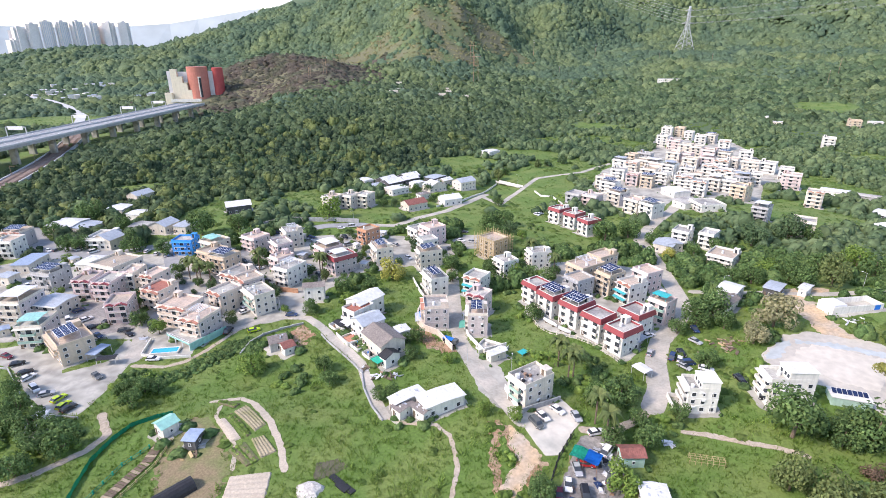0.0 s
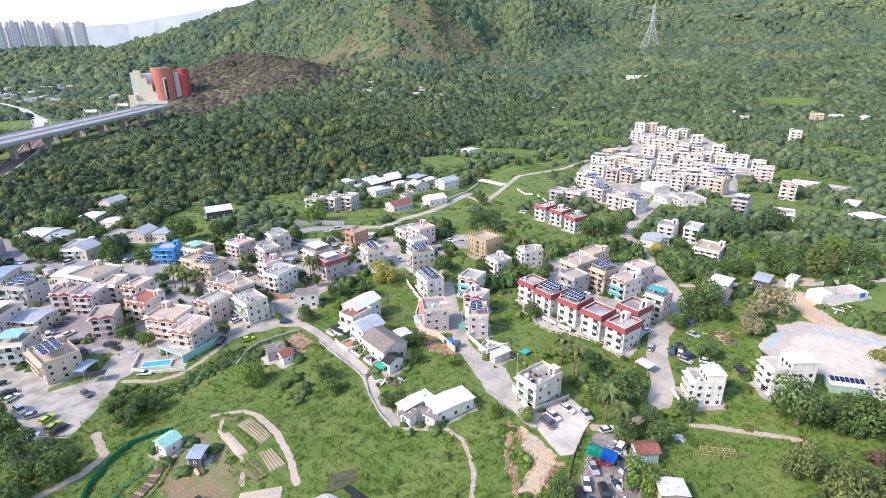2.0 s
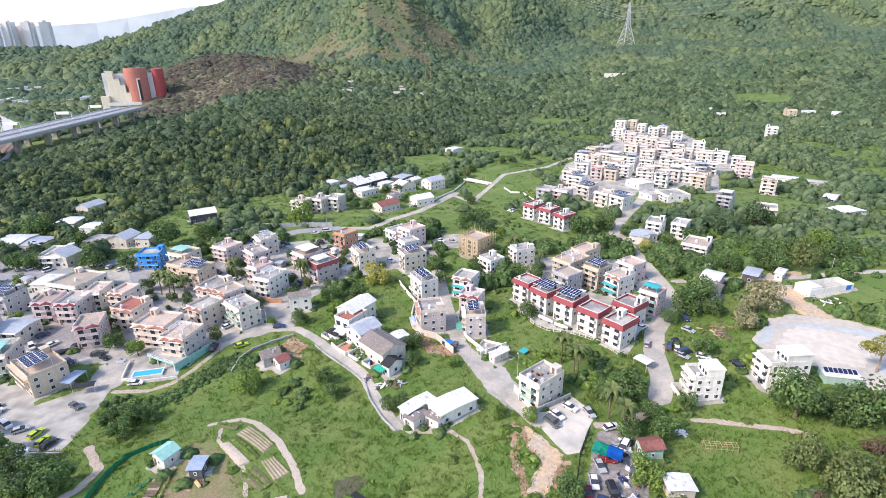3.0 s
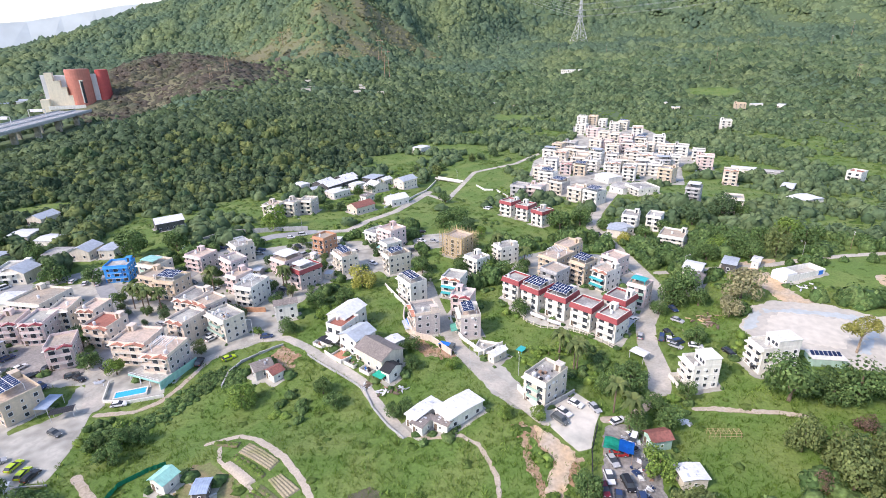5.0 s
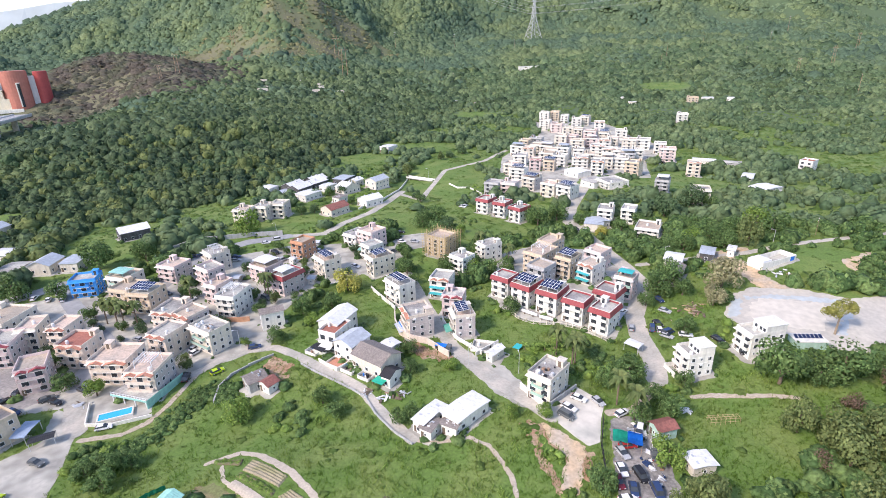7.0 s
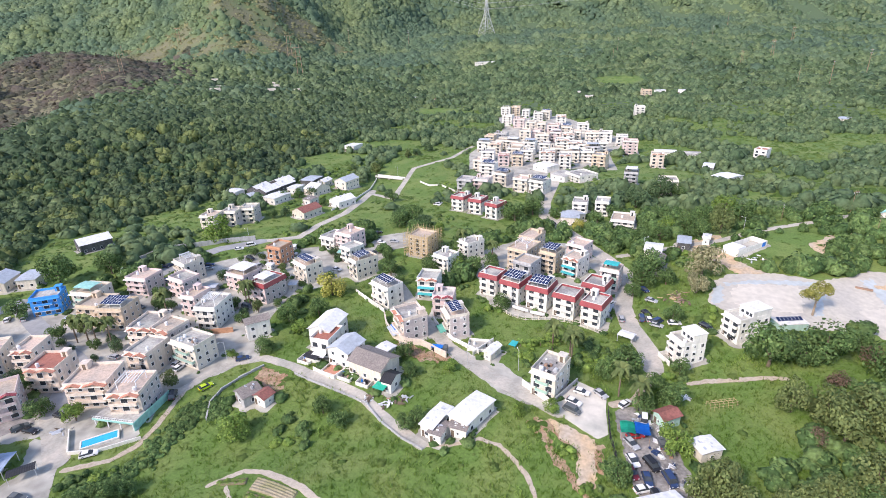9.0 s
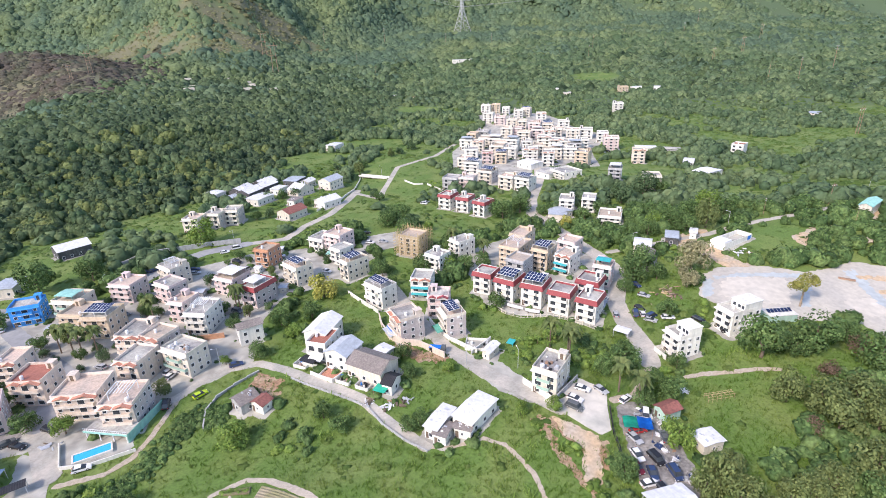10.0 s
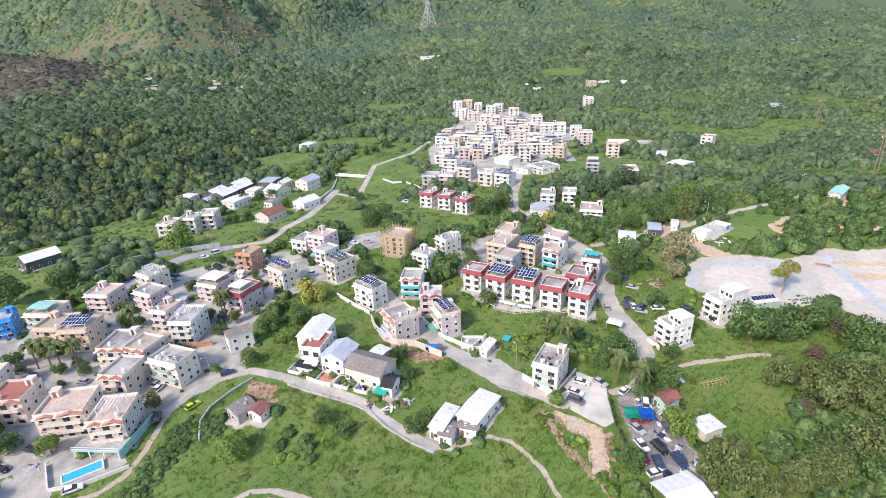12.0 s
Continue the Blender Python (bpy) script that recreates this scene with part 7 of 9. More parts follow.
for a in range(7):
    bm = bmesh.new()
    for b in (-1, 1):
        rod(bm, (a * 1.3 - 3.9, b, -0.2), (a * 1.3 - 3.9, b * 0.8, 1.7), 0.05, sides=4)
    rod(bm, (a * 1.3 - 3.9, -1, 1.7), (a * 1.3 - 3.9, 1, 1.7), 0.05, sides=4)
    part("frame", bm, BAMBOO, root)
for b, z in ((-0.8, 1.7), (0, 1.72), (0.8, 1.7), (-1, 0.9), (1, 0.9)):
    bm = bmesh.new()
    rod(bm, (-4.2, b, z), (4.2, b, z), 0.05, sides=4)
    part("rail", bm, BAMBOO, root)
root = thing("truck", on(8.6, 160.2, 0.2, -33), "dark truck with a blue tarpaulin cover", "truck")
part("body", boxed((-2.6, 1.1, -0.95, 0.95, 0.6, 1.7)), BLACK, root)
part("cab", boxed((1.15, 2.6, -0.95, 0.95, 0.5, 2.1)), PAINTS["grey"], root)
part("windscreen", boxed((2.58, 2.63, -0.8, 0.8, 1.3, 1.95)), GLASS, root)
part("cover", boxed((-2.7, 1.15, -1.0, 1.0, 1.7, 1.8)), TARP_BLUE, root, "blue tarpaulin cover")
for a in (-1.7, 1.7):
    for s in (-1, 1):
        bm = bmesh.new()
        rod(bm, (a, s * 0.7, 0.4), (a, s * 0.96, 0.4), 0.4, 0.4, 10)
        part("wheel", bm, RUBBER, root)
root = thing("blue_shelter", on(-2.0, 176.5, 0.3, 95), "bright blue sheet lean-to against the house", "shelter")
part("roof", boxed((-2.2, 2.2, -0.8, 0.8, 2.2, 2.3)), TARP_BLUE, root)
part("post", boxed((-2.1, -2.0, -0.75, -0.65, -0.5, 2.2), (2.0, 2.1, -0.75, -0.65, -0.5, 2.2)), STEEL, root)
root = thing("green_canopy", on(-14.2, 146.9, 0, -46), "bright green sheet canopy beside a shack", "canopy")
part("sheet", boxed((-1.9, 1.9, -1.7, 1.7, 2.5, 2.6)), TARP_GREEN, root)
for a in (-1.7, 1.7):
    for b in (-1.5, 1.5):
        part("post", boxed((a - 0.05, a + 0.05, b - 0.05, b + 0.05, -0.5, 2.5)), RUST, root)

# lamp posts along the lanes
LAMPS = ((115, 193.5), (163, 186), (100, 236), (-100, 262), (-48, 296.5), (27, 141), (14, 150), (-57, 185), (60, 400), (250, 180))
for x, y in LAMPS:
    root = thing("street_lamp", on(x, y, 0, x * 3 % 360), "slim grey steel street lamp", "street lamp", "street lamps")
    bm = bmesh.new()
    rod(bm, (0, 0, -0.3), (0, 0, 7), 0.09, 0.06, 6)
    part("pole", bm, STEEL, root)
    bm = bmesh.new()
    rod(bm, (0, 0, 6.9), (1.3, 0, 7.2), 0.05, 0.04, 5)
    arm = part("arm", bm, STEEL, root)
    part("lantern", boxed((1.2, 1.8, -0.13, 0.13, 7.12, 7.26)), WHITE_METAL, arm)

WEST_HUTS = []
CONCRETE_GREY = surface("sunlit_grey_deck", (0.52, 0.53, 0.53), 0.85, 0.08, 3.0, 0.1)
# ---- the far west: viaduct, railway, the orange and white plant, city towers ----
root = thing("viaduct", Matrix(), "broad grey concrete motorway viaduct on piers", "viaduct")
GIRDER = surface("weathered_girder", (0.40, 0.40, 0.38), 0.85, 0.12, 3.0, 0.1, streak=0.2)
for x0, x1 in ((-407, -387.5), (-386, -366)):
    part("deck", boxed((x0, x1, 250, 826, 13.2, 15.6)), GIRDER, root)
    part("carriageway", boxed((x0 + 0.5, x1 - 0.5, 250, 826, 15.604, 15.75)), ROADWAY, root)
    for e in (x0, x1 - 0.5):
        part("barrier", boxed((e, e + 0.5, 250, 826, 15.6, 16.9)), CONCRETE_GREY, root)
    for u in (0.28, 0.52, 0.76):
        bm = boxed(*[(x0 + (x1 - x0) * u - 0.15, x0 + (x1 - x0) * u + 0.15, 252 + k * 12, 258 + k * 12, 15.75, 15.77) for k in range(47)])
        tagged(part("lane_marking", bm, WHITE_METAL, root), kind="stuff")
for k in range(12):
    yy = 270 + k * 48
    for xx in (-397, -376):
        zz = float(height(xx, yy))
        part("pier", boxed((xx - 3, xx + 3, yy - 1.5, yy + 1.5, zz - 1, 11.6), (xx - 8, xx + 8, yy - 1.5, yy + 1.5, 11.6, 13.196)), CONCRETE, root)
for yy, xx in ((497, -397), (588, -397), (679, -397), (753, -397)):
    g_ = thing("sign_gantry", pose(xx, yy, 15.7), "grey motorway sign gantry with white panel", "gantry", "gantries")
    part("frame", boxed((-9.7, -9.1, -0.3, 0.3, 0, 10), (9.1, 9.7, -0.3, 0.3, 0, 10), (-9.7, 9.7, -0.3, 0.3, 9.2, 10)), STEEL, g_)
    part("sign_panel", boxed((-7, 7, -0.45, -0.3, 7.0, 10.4)), WHITE_METAL, g_)

RAIL = ((-296, 318), (-322, 376), (-336, 416), (-354, 466), (-381, 531), (-431, 628), (-500, 740))
BALLAST = surface("brown_ballast", (0.20, 0.145, 0.115), 0.95, 0.25, 0.8, 0.4, second=(0.26, 0.20, 0.165), spread=6)
sheet_over("railway_bed", lambda X, Y: d_line(X, Y, RAIL, 8.5), (-520, -280, 310, 760), 3.0, 0.9, BALLAST, "brown ballast bed of the railway", "railway", rough_edge=0.3)


def along(points, offset, step):
    """Points beside a line, at a sideways offset, evenly spaced."""
    out = []
    for (x0, y0), (x1, y1) in zip(points, points[1:]):
        ln = math.hypot(x1 - x0, y1 - y0)
        nx, ny = -(y1 - y0) / ln, (x1 - x0) / ln
        for k in range(max(1, int(ln / step))):
            u = k / max(1, int(ln / step))
            out.append((x0 + (x1 - x0) * u + nx * offset, y0 + (y1 - y0) * u + ny * offset))
    return out


for off in (-4.6, -3.2, 2.4, 3.8):
    bm = bmesh.new()
    row = along(RAIL, off, 12)
    for p, q in zip(row, row[1:]):
        rod(bm, (*p, float(height(*p)) + 1.05), (*q, float(height(*q)) + 1.05), 0.16, sides=4)
    tagged(part("rail", bm, RUST), "rusty steel running rail of the railway", "rail", "rails")
for off, tall in ((-9.6, 3.0), (9.4, 1.6)):
    walling(along(RAIL, off, 16), tall, 0.9, CONCRETE_GREY, "pale concrete barrier along the railway", "trackside_wall")
for x, y in along(RAIL, 6.6, 42):
    root = thing("catenary_mast", on(x, y, 0.9), "slim brown railway catenary mast", "mast", "catenary masts")
    bm = bmesh.new()
    rod(bm, (0, 0, -1), (0, 0, 9), 0.2, 0.16, 6)
    part("mast", bm, RUST, root)
    part("arm", boxed((0, 4.5, -0.08, 0.08, 7.6, 7.8)), RUST, root)
WEST_ROAD = ((-900, 1080), (-806, 1045), (-724, 991), (-650, 928), (-560, 828), (-500, 730))
sheet_over("road", lambda X, Y: d_line(X, Y, WEST_ROAD, 6), (-910, -480, 720, 1090), 4.0, 1.2, CONCRETE_GREY, "pale slip road beyond the motorway", "road", rough_edge=0.2)

px0, py0 = -440.0, 945.0
CREAM_BLOCK = surface("cream_concrete", (0.80, 0.72, 0.55), 0.7, 0.06, 3.0, 0.1, streak=0.12)
PLANT_GREY = surface("light_grey_panels", (0.62, 0.62, 0.62), 0.7, 0.06, 3.0, 0.1, streak=0.12)
root = thing("treatment_plant", pose(px0, py0, 0, 0, 0, 10) @ Matrix.Scale(0.99, 4), "cream stepped plant building with orange-red drum and slab", "industrial building")
part("back_block", boxed((-33, 6, -2, 18, -10, 57), (-33, -27, -8, -2, -10, 59)), PLANT_GREY, root, "light grey panelled block")
for x0, x1, top in ((-27, -17, 61), (-17, -9, 49), (-9, -2, 39), (-2, 4, 27)):
    part("step", boxed((x0, x1, -10, -2, -10, top), (x0 - 0.2, x1 + 0.2, -10.3, -2, top, top + 1.2)), CREAM_BLOCK, root, "cream concrete step")
part("podium", boxed((-38, -27, -20, -8, -10, 24), (-27, 14, -18, -10, -10, 10)), CREAM_BLOCK, root)
part("entrance_beam", boxed((-29, 20, -21, -18, 9, 14)), WALLS["white"], root, "white entrance beam")
part("recess", boxed((20, 40, 4, 16, -10, 58)), PLANT_GREY, root)
ORANGE = surface("orange_red_cladding", (0.50, 0.185, 0.135), 0.6, 0.1, 4.0, 0.1, streak=0.1)
CRIMSON = surface("crimson_cladding", (0.46, 0.075, 0.07), 0.6, 0.1, 4.0, 0.1, streak=0.1)
for a, b, rx_, ry_, t_, m_ in ((14, 2, 17, 15, 65, ORANGE), (45, 12, 9, 12, 63, CRIMSON)):
    bm = bmesh.new()
    rod(bm, (0, 0, -12), (0, 0, t_), 1, 1, 32)
    rod(bm, (0, 0, t_), (0, 0, t_ + 1), 0.96, 0.96, 32)
    bmesh.ops.transform(bm, matrix=Matrix.Translation((a, b, 0)) @ Matrix.Diagonal((rx_, ry_, 1, 1)), verts=bm.verts)
    part("drum", bm, m_, root, "orange-red clad drum" if m_ is ORANGE else "crimson clad tower")
part("window_slot", boxed((17.5, 19.0, -14.2, -11, 16, 50), (19.0, 22.5, -14.0, -11, 48.5, 50)), WALLS["white"], root)
part("slot_glass", boxed((19.1, 22, -13.4, -11, 16, 48.4)), GLASS, root)

TOWER = surface("tower_facade", (0.76, 0.72, 0.70), 0.7, 0.06, 8.0, 0.1)
BAND = surface("tower_windows", (0.55, 0.58, 0.64), 0.4, 0.1, 8.0, 0.0)
for k, (a, b, hh) in enumerate(((-2115, 2971, 139), (-2061, 3009, 139), (-2007, 3045, 142), (-1950, 3083, 138), (-1882, 3126, 139), (-1818, 3164, 141), (-2167, 2934, 126), (-2216, 2898, 107), (-2243, 2879, 47), (-1915, 3155, 126), (-1972, 3147, 120), (-2266, 2933, 95))):
    root = thing("tower_block", pose(a, b, 94, 0, 0, 30 + k * 17), "distant pale high-rise apartment tower", "tower block", "tower blocks")
    part("wall", boxed((-27, 27, -16, 16, -90, hh), (-16, 16, -27, 27, -90, hh), (-8, 8, -8, 8, hh, hh + 8)), TOWER, root)
    for q in (-21, -12, -4, 4, 12, 21):
        y_ = -27 if abs(q) < 14 else -16
        part("window_strip", boxed((q - 1.4, q + 1.4, y_ - 0.4, y_ - 0.05, -40, hh - 4)), BAND, root)
# a ridge beyond the towers, with haze put into its blue-grey colour
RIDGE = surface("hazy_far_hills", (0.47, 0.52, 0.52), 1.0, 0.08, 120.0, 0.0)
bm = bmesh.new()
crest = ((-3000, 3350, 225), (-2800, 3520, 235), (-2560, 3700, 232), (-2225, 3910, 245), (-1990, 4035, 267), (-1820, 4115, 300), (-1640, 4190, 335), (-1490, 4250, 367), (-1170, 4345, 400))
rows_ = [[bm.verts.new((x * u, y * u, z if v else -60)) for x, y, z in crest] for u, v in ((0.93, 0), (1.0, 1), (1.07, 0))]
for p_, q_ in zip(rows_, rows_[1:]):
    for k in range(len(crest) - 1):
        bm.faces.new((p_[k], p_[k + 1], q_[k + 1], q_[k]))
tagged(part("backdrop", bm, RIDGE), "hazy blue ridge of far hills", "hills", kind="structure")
# low workshops and huts along the motorway
rng = random.Random(31)
for cx, cy, n, sx, sy in ((-745, 1080, 12, 70, 45), (-800, 1190, 8, 70, 40), (-560, 1000, 4, 30, 14), (-690, 1015, 5, 50, 25)):
    for _ in range(n):
        a, b = cx + rng.uniform(-sx, sx), cy + rng.uniform(-sy, sy)
        w_, d_, h_ = rng.uniform(7, 15), rng.uniform(6, 10), rng.uniform(3.2, 7.5)
        root = thing("workshop", on(a, b, 0, rng.uniform(0, 90)), "low pale workshop hut among the trees", "hut", "workshop huts")
        part("wall", boxed((-w_ / 2, w_ / 2, -d_ / 2, d_ / 2, -3, h_)), WALLS[rng.choice(("white", "cream", "grey"))], root)
        bm = corrugated(w_ + 1, d_ + 1, 0.9)
        bmesh.ops.translate(bm, vec=(0, 0, h_), verts=bm.verts)
        part("roof", bm, SHEETS[rng.choice(("tin_white", "tin_white", "tin_grey", "tin_blue"))], root)
        WEST_HUTS.append((a, b))

for a, b, w_ in ((-91, 934, 13), (-83, 976, 10), (-72, 867, 12), (-78, 834, 14), (-67, 913, 8), (-24, 959, 8), (0, 905, 12), (-4, 832, 11), (5, 874, 9), (31, 839, 10)):
    root = thing("hillside_terrace", on(a, b, 0, 10), "pale stone terrace cut into the slope", "terrace", "hillside terraces")
    part("retaining_wall", boxed((-w_ / 2, w_ / 2, -2.2, -1.6, -4, 1.6), (-w_ / 2, w_ / 2, 1.4, 2.0, -3, 3.4)), WALLS["cream"], root)
    part("platform", boxed((-w_ / 2, w_ / 2, -1.6, 1.4, -4, 0.9)), PALE_SLAB, root)
    WEST_HUTS.append((a, b))

pylon(590, 1415, 102, 10)
z0 = float(height(590, 1415))
for s, u in ((-1, 0.62), (1, 0.62), (-1, 0.76), (1, 0.76), (-1, 0.9), (1, 0.9)):
    cable((590 + s * 13, 1415, z0 + 102 * u), (2300, 1080 + s * 25, 420 + u * 150), 70, 0.16)
    cable((590 + s * 13, 1415, z0 + 102 * u), (180, 2450, 520 + u * 80), 45, 0.16)


# ---- smaller things of the yards and gardens ----
def canopy_thing(x, y, rot, w, d, tall, sheet, label):
    root = thing("carport", on(x, y, 0.1, rot), label, "carport")
    bm = corrugated(w, d, 0.25)
    bmesh.ops.translate(bm, vec=(0, 0, tall), verts=bm.verts)
    part("roof", bm, sheet, root)
    for a in (-w / 2 + 0.2, w / 2 - 0.2):
        for b in (-d / 2 + 0.2, d / 2 - 0.2):
            part("post", boxed((a - 0.06, a + 0.06, b - 0.06, b + 0.06, -0.6, tall + 0.02)), STEEL, root)


canopy_thing(-109.3, 155.8, -10, 4, 7, 2.8, SHEETS["tin_blue"], "blue-grey sheet carport beside the house")
canopy_thing(-103.8, 151.5, 12, 6, 3, 2.4, BLACK, "black shade net on posts")
canopy_thing(66.6, 141.7, -60, 5, 4, 2.6, SHEETS["tin_white"], "white sheet shelter by the road")
canopy_thing(71.0, 158.6, -50, 4, 6, 2.5, SHEETS["tin_grey"], "grey sheet shelter beside the red-roofed house")
canopy_thing(-121.6, 154.4, -36, 12, 1.2, 1.6, WALLS["white"], "white screen along the house front")
canopy_thing(76.9, 131.6, -90, 3, 4, 2.5, SHEETS["tin_white"], "white shelter beside the white house")
canopy_thing(-30.6, 170.4, -48, 5.5, 3.6, 2.2, BLACK, "dark netting frame over a yard")

ob = part("tarpaulin_sheet", boxed((-1.6, 1.6, -1.2, 1.2, 0.9, 0.98), (-1.5, -1.4, -1.1, -1.0, -0.2, 0.9), (1.4, 1.5, 1.0, 1.1, -0.2, 0.9)), TURQUOISE)
ob.matrix_world = on(32.3, 154.6, 0, 40)
tagged(ob, "turquoise sheet propped over the weeds", "tarpaulin")

root = thing("roof_terrace", on(115.5, 124.2, 0, -18), "pale terrace with blue panels on a green base", "terrace")
part("base", boxed((-4.6, 4.6, -2.4, 2.4, -2, 2.2)), WALLS["mint"], root, "pale green base")
part("deck", boxed((-4.8, 4.8, -2.6, 2.6, 2.2, 2.4)), WALLS["white"], root)
for a in range(7):
    share("solar_panel", PANEL, root, pose(-3.6 + a * 1.2, 0.4, 2.75, 18), "blue panel")

root = thing("red_yard", on(-25.5, 162.2, 0, -47), "small yard paved with red tiles", "yard")
part("paving", boxed((-2.8, 2.8, -2.4, 2.4, -0.8, 0.25)), TERRACOTTA, root)
part("wall", boxed((-2.95, 2.95, -2.6, -2.4, -0.8, 0.95), (2.8, 3.0, -2.4, 2.4, -0.8, 0.95), (-3.0, -2.8, -2.4, 2.4, -0.8, 0.95)), WALLS["white"], root)
part("parasol", boxed((-1.5, 0.3, 0.4, 1.8, 1.9, 2.0), (-0.62, -0.56, 1.05, 1.11, 0.25, 1.9)), WHITE_METAL, root)

rng = random.Random(91)
for cx, cy, n, spread, mats in ((-12.9, 142.1, 14, 2.2, (STEEL, WHITE_METAL, RUST, WOODY)), (97.5, 153.8, 34, 5.0, (WOODY, BAMBOO, RUST, MULCH)), (143.4, 163.0, 10, 4.0, (WHITE_METAL, WHITE_METAL, STEEL, RUST)), (64.3, 112.6, 5, 1.2, (WHITE_METAL, STEEL)), (-56.0, 109.0, 8, 2.0, (BAMBOO, STEEL, WOODY)), (-18.4, 145.3, 9, 2.4, (STEEL, WOODY, WHITE_METAL)), (-8.3, 141.3, 8, 2.0, (WOODY, STEEL)), (-99.9, 167.7, 6, 2.0, (STEEL, WOODY))):
    for q in range(n):
        s = rng.uniform(0.4, 1.3)
        bm = boxed((-s, s, -s * 0.25, s * 0.25, 0, s * 0.25))
        for v in bm.verts:
            v.co += Vector((rng.uniform(-0.2, 0.2), rng.uniform(-0.2, 0.2), rng.uniform(0, 0.3))) * s
        ob = part("debris", bm, rng.choice(mats))
        ob.matrix_world = on(cx + rng.gauss(0, spread * 0.5), cy + rng.gauss(0, spread * 0.5), 0.05, rng.uniform(0, 180))
        tagged(ob, "loose board or sheet lying in a heap", "debris", "debris")

# covered boats on the paved strip before the maroon-banded houses
def boat(x, y, rot, ln):
    """A small hull on trestles under a pale cover."""
    root = thing("boat", on(x, y, 0.1, rot), "small white boat under a pale cover", "boat", "boats")
    bm = bmesh.new()
    rings = []
    for k in range(9):
        u = k / 8
        half = 0.95 * math.sin(math.pi * (0.12 + 0.86 * u)) ** 0.6 if k < 8 else 0.06
        rings.append([bm.verts.new((ln * (u - 0.5), yy * half, zz)) for yy, zz in ((-0.25, 0.35), (-0.8, 0.6), (-1.0, 1.05), (0, 1.45), (1.0, 1.05), (0.8, 0.6), (0.25, 0.35))])
    for a, b in zip(rings, rings[1:]):
        for j in range(7):
            bm.faces.new((a[j], b[j], b[(j + 1) % 7], a[(j + 1) % 7]))
    bm.faces.new(rings[0])
    bm.faces.new(rings[-1][::-1])
    bmesh.ops.recalc_face_normals(bm, faces=bm.faces)
    part("hull", bm, WHITE_METAL, root)
    for a in (-0.28, 0.28):
        part("trestle", boxed((ln * a - 0.12, ln * a + 0.12, -0.7, 0.7, -0.3, 0.42)), WOODY, root)


boat(44.6, 173.4, -56, 6.4)
boat(48.6, 167.9, -48, 5.2)
ob = part("garden_wall", boxed((-5.4, 5.4, -0.2, 0.2, -1, 1.9), (-5.4, 5.4, -0.28, 0.28, 1.9, 2.0)), WALLS["brick"])
ob.matrix_world = on(-60.5, 204.6, 0, -12)
tagged(ob, "red brick wall beside a concrete yard", "wall")
# the walkway beside the garden and the pond beyond it
root = thing("plank_walkway", Matrix(), "weathered plank walkway beside a garden", "walkway")
line_ = ((-65.4, 113.0), (-65.9, 105.8), (-67.8, 100.7), (-69.8, 94.0), (-71.5, 88))
for (x0, y0), (x1, y1) in zip(line_, line_[1:]):
    n_ = int(math.hypot(x1 - x0, y1 - y0) / 0.8)
    for k in range(n_):
        u = (k + 0.5) / n_
        ob = part("plank", boxed((-1.3, 1.3, -0.385, 0.385, 0.02, 0.1)), WOODY if k % 3 else MULCH, root)
        ob.matrix_local = on(x0 + (x1 - x0) * u, y0 + (y1 - y0) * u, 0.22, math.degrees(math.atan2(y1 - y0, x1 - x0)) - 90 + (k * 37 % 9) - 4)
fence(((-67.6, 110.6), (-71.5, 105.0), (-73.2, 96.5), (-74, 90)), 1.1, NET, "low teal netted garden fence")
fence(((-62.9, 112.5), (-63.4, 105.5), (-65.2, 100), (-67, 94)), 0.9, BAMBOO, "low bamboo rail along a walkway")
sheet_over("pond", lambda X, Y: d_area(X, Y, ((-24.2, 106.3), (-19.0, 107.8), (-15.8, 105.5), (-19.3, 102.5), (-23.7, 101.1))), (-40, 0, 80, 115), 0.8, 0.06, surface("murky_pond_water", (0.13, 0.12, 0.07), 0.15, 0.1, 1.0, 0.05), "small murky pond in the meadow", "pond", rough_edge=0.3)
bm = bmesh.new()
rings = [[bm.verts.new((r * math.cos(6.283 * k / 14) * (1 + 0.15 * math.sin(k * 2.3)), r * 0.8 * math.sin(6.283 * k / 14), z)) for k in range(14)] for r, z in ((3.6, -0.3), (2.6, 0.7), (1.2, 1.2))]
for a, b in zip(rings, rings[1:]):
    for k in range(14):
        bm.faces.new((a[k], a[(k + 1) % 14], b[(k + 1) % 14], b[k]))
bm.faces.new(rings[-1])
ob = part("sand_heap", bm, surface("pale_rubble", (0.55, 0.52, 0.47), 0.9, 0.3, 0.5, 0.6))
ob.matrix_world = on(-23.9, 98.1)
tagged(ob, "heap of pale sand and rubble", "sand heap")
ob = part("plastic_sheeting", boxed((-4, 4, -0.8, 0.8, -0.1, 0.25), (-1, 2.5, -1.4, 0.2, -0.1, 0.4)), BLACK)
ob.matrix_world = on(-16.7, 99.8, 0, -40)
tagged(ob, "strip of black plastic sheeting on the ground", "sheeting")

# slabs, planks and pale banks of the building site
STAINS = (
    ((113.3, 153.8), (104.5, 144.3), (108.3, 143.7), (117.6, 153.1)),
    ((145.8, 137.4), (129.3, 125.6), (131.8, 124.6), (150.1, 137.7)),
    ((166, 136), (160.6, 124.0), (154, 112), (150, 104), (153, 103), (158, 112), (164.5, 124), (171, 135)),
    ((152, 140), (146, 139.5), (128, 148), (118, 152), (119, 153.5), (130, 150)),
)
for ring in STAINS:
    sheet_over("blue_slab", lambda X, Y: d_area(X, Y, ring), (100, 176, 98, 158), 0.7, 0.16, TURQ_SLAB, "bluish sealed strip of concrete on the site", "slab", kind="", rough_edge=0.9)["group"] = "site slabs"
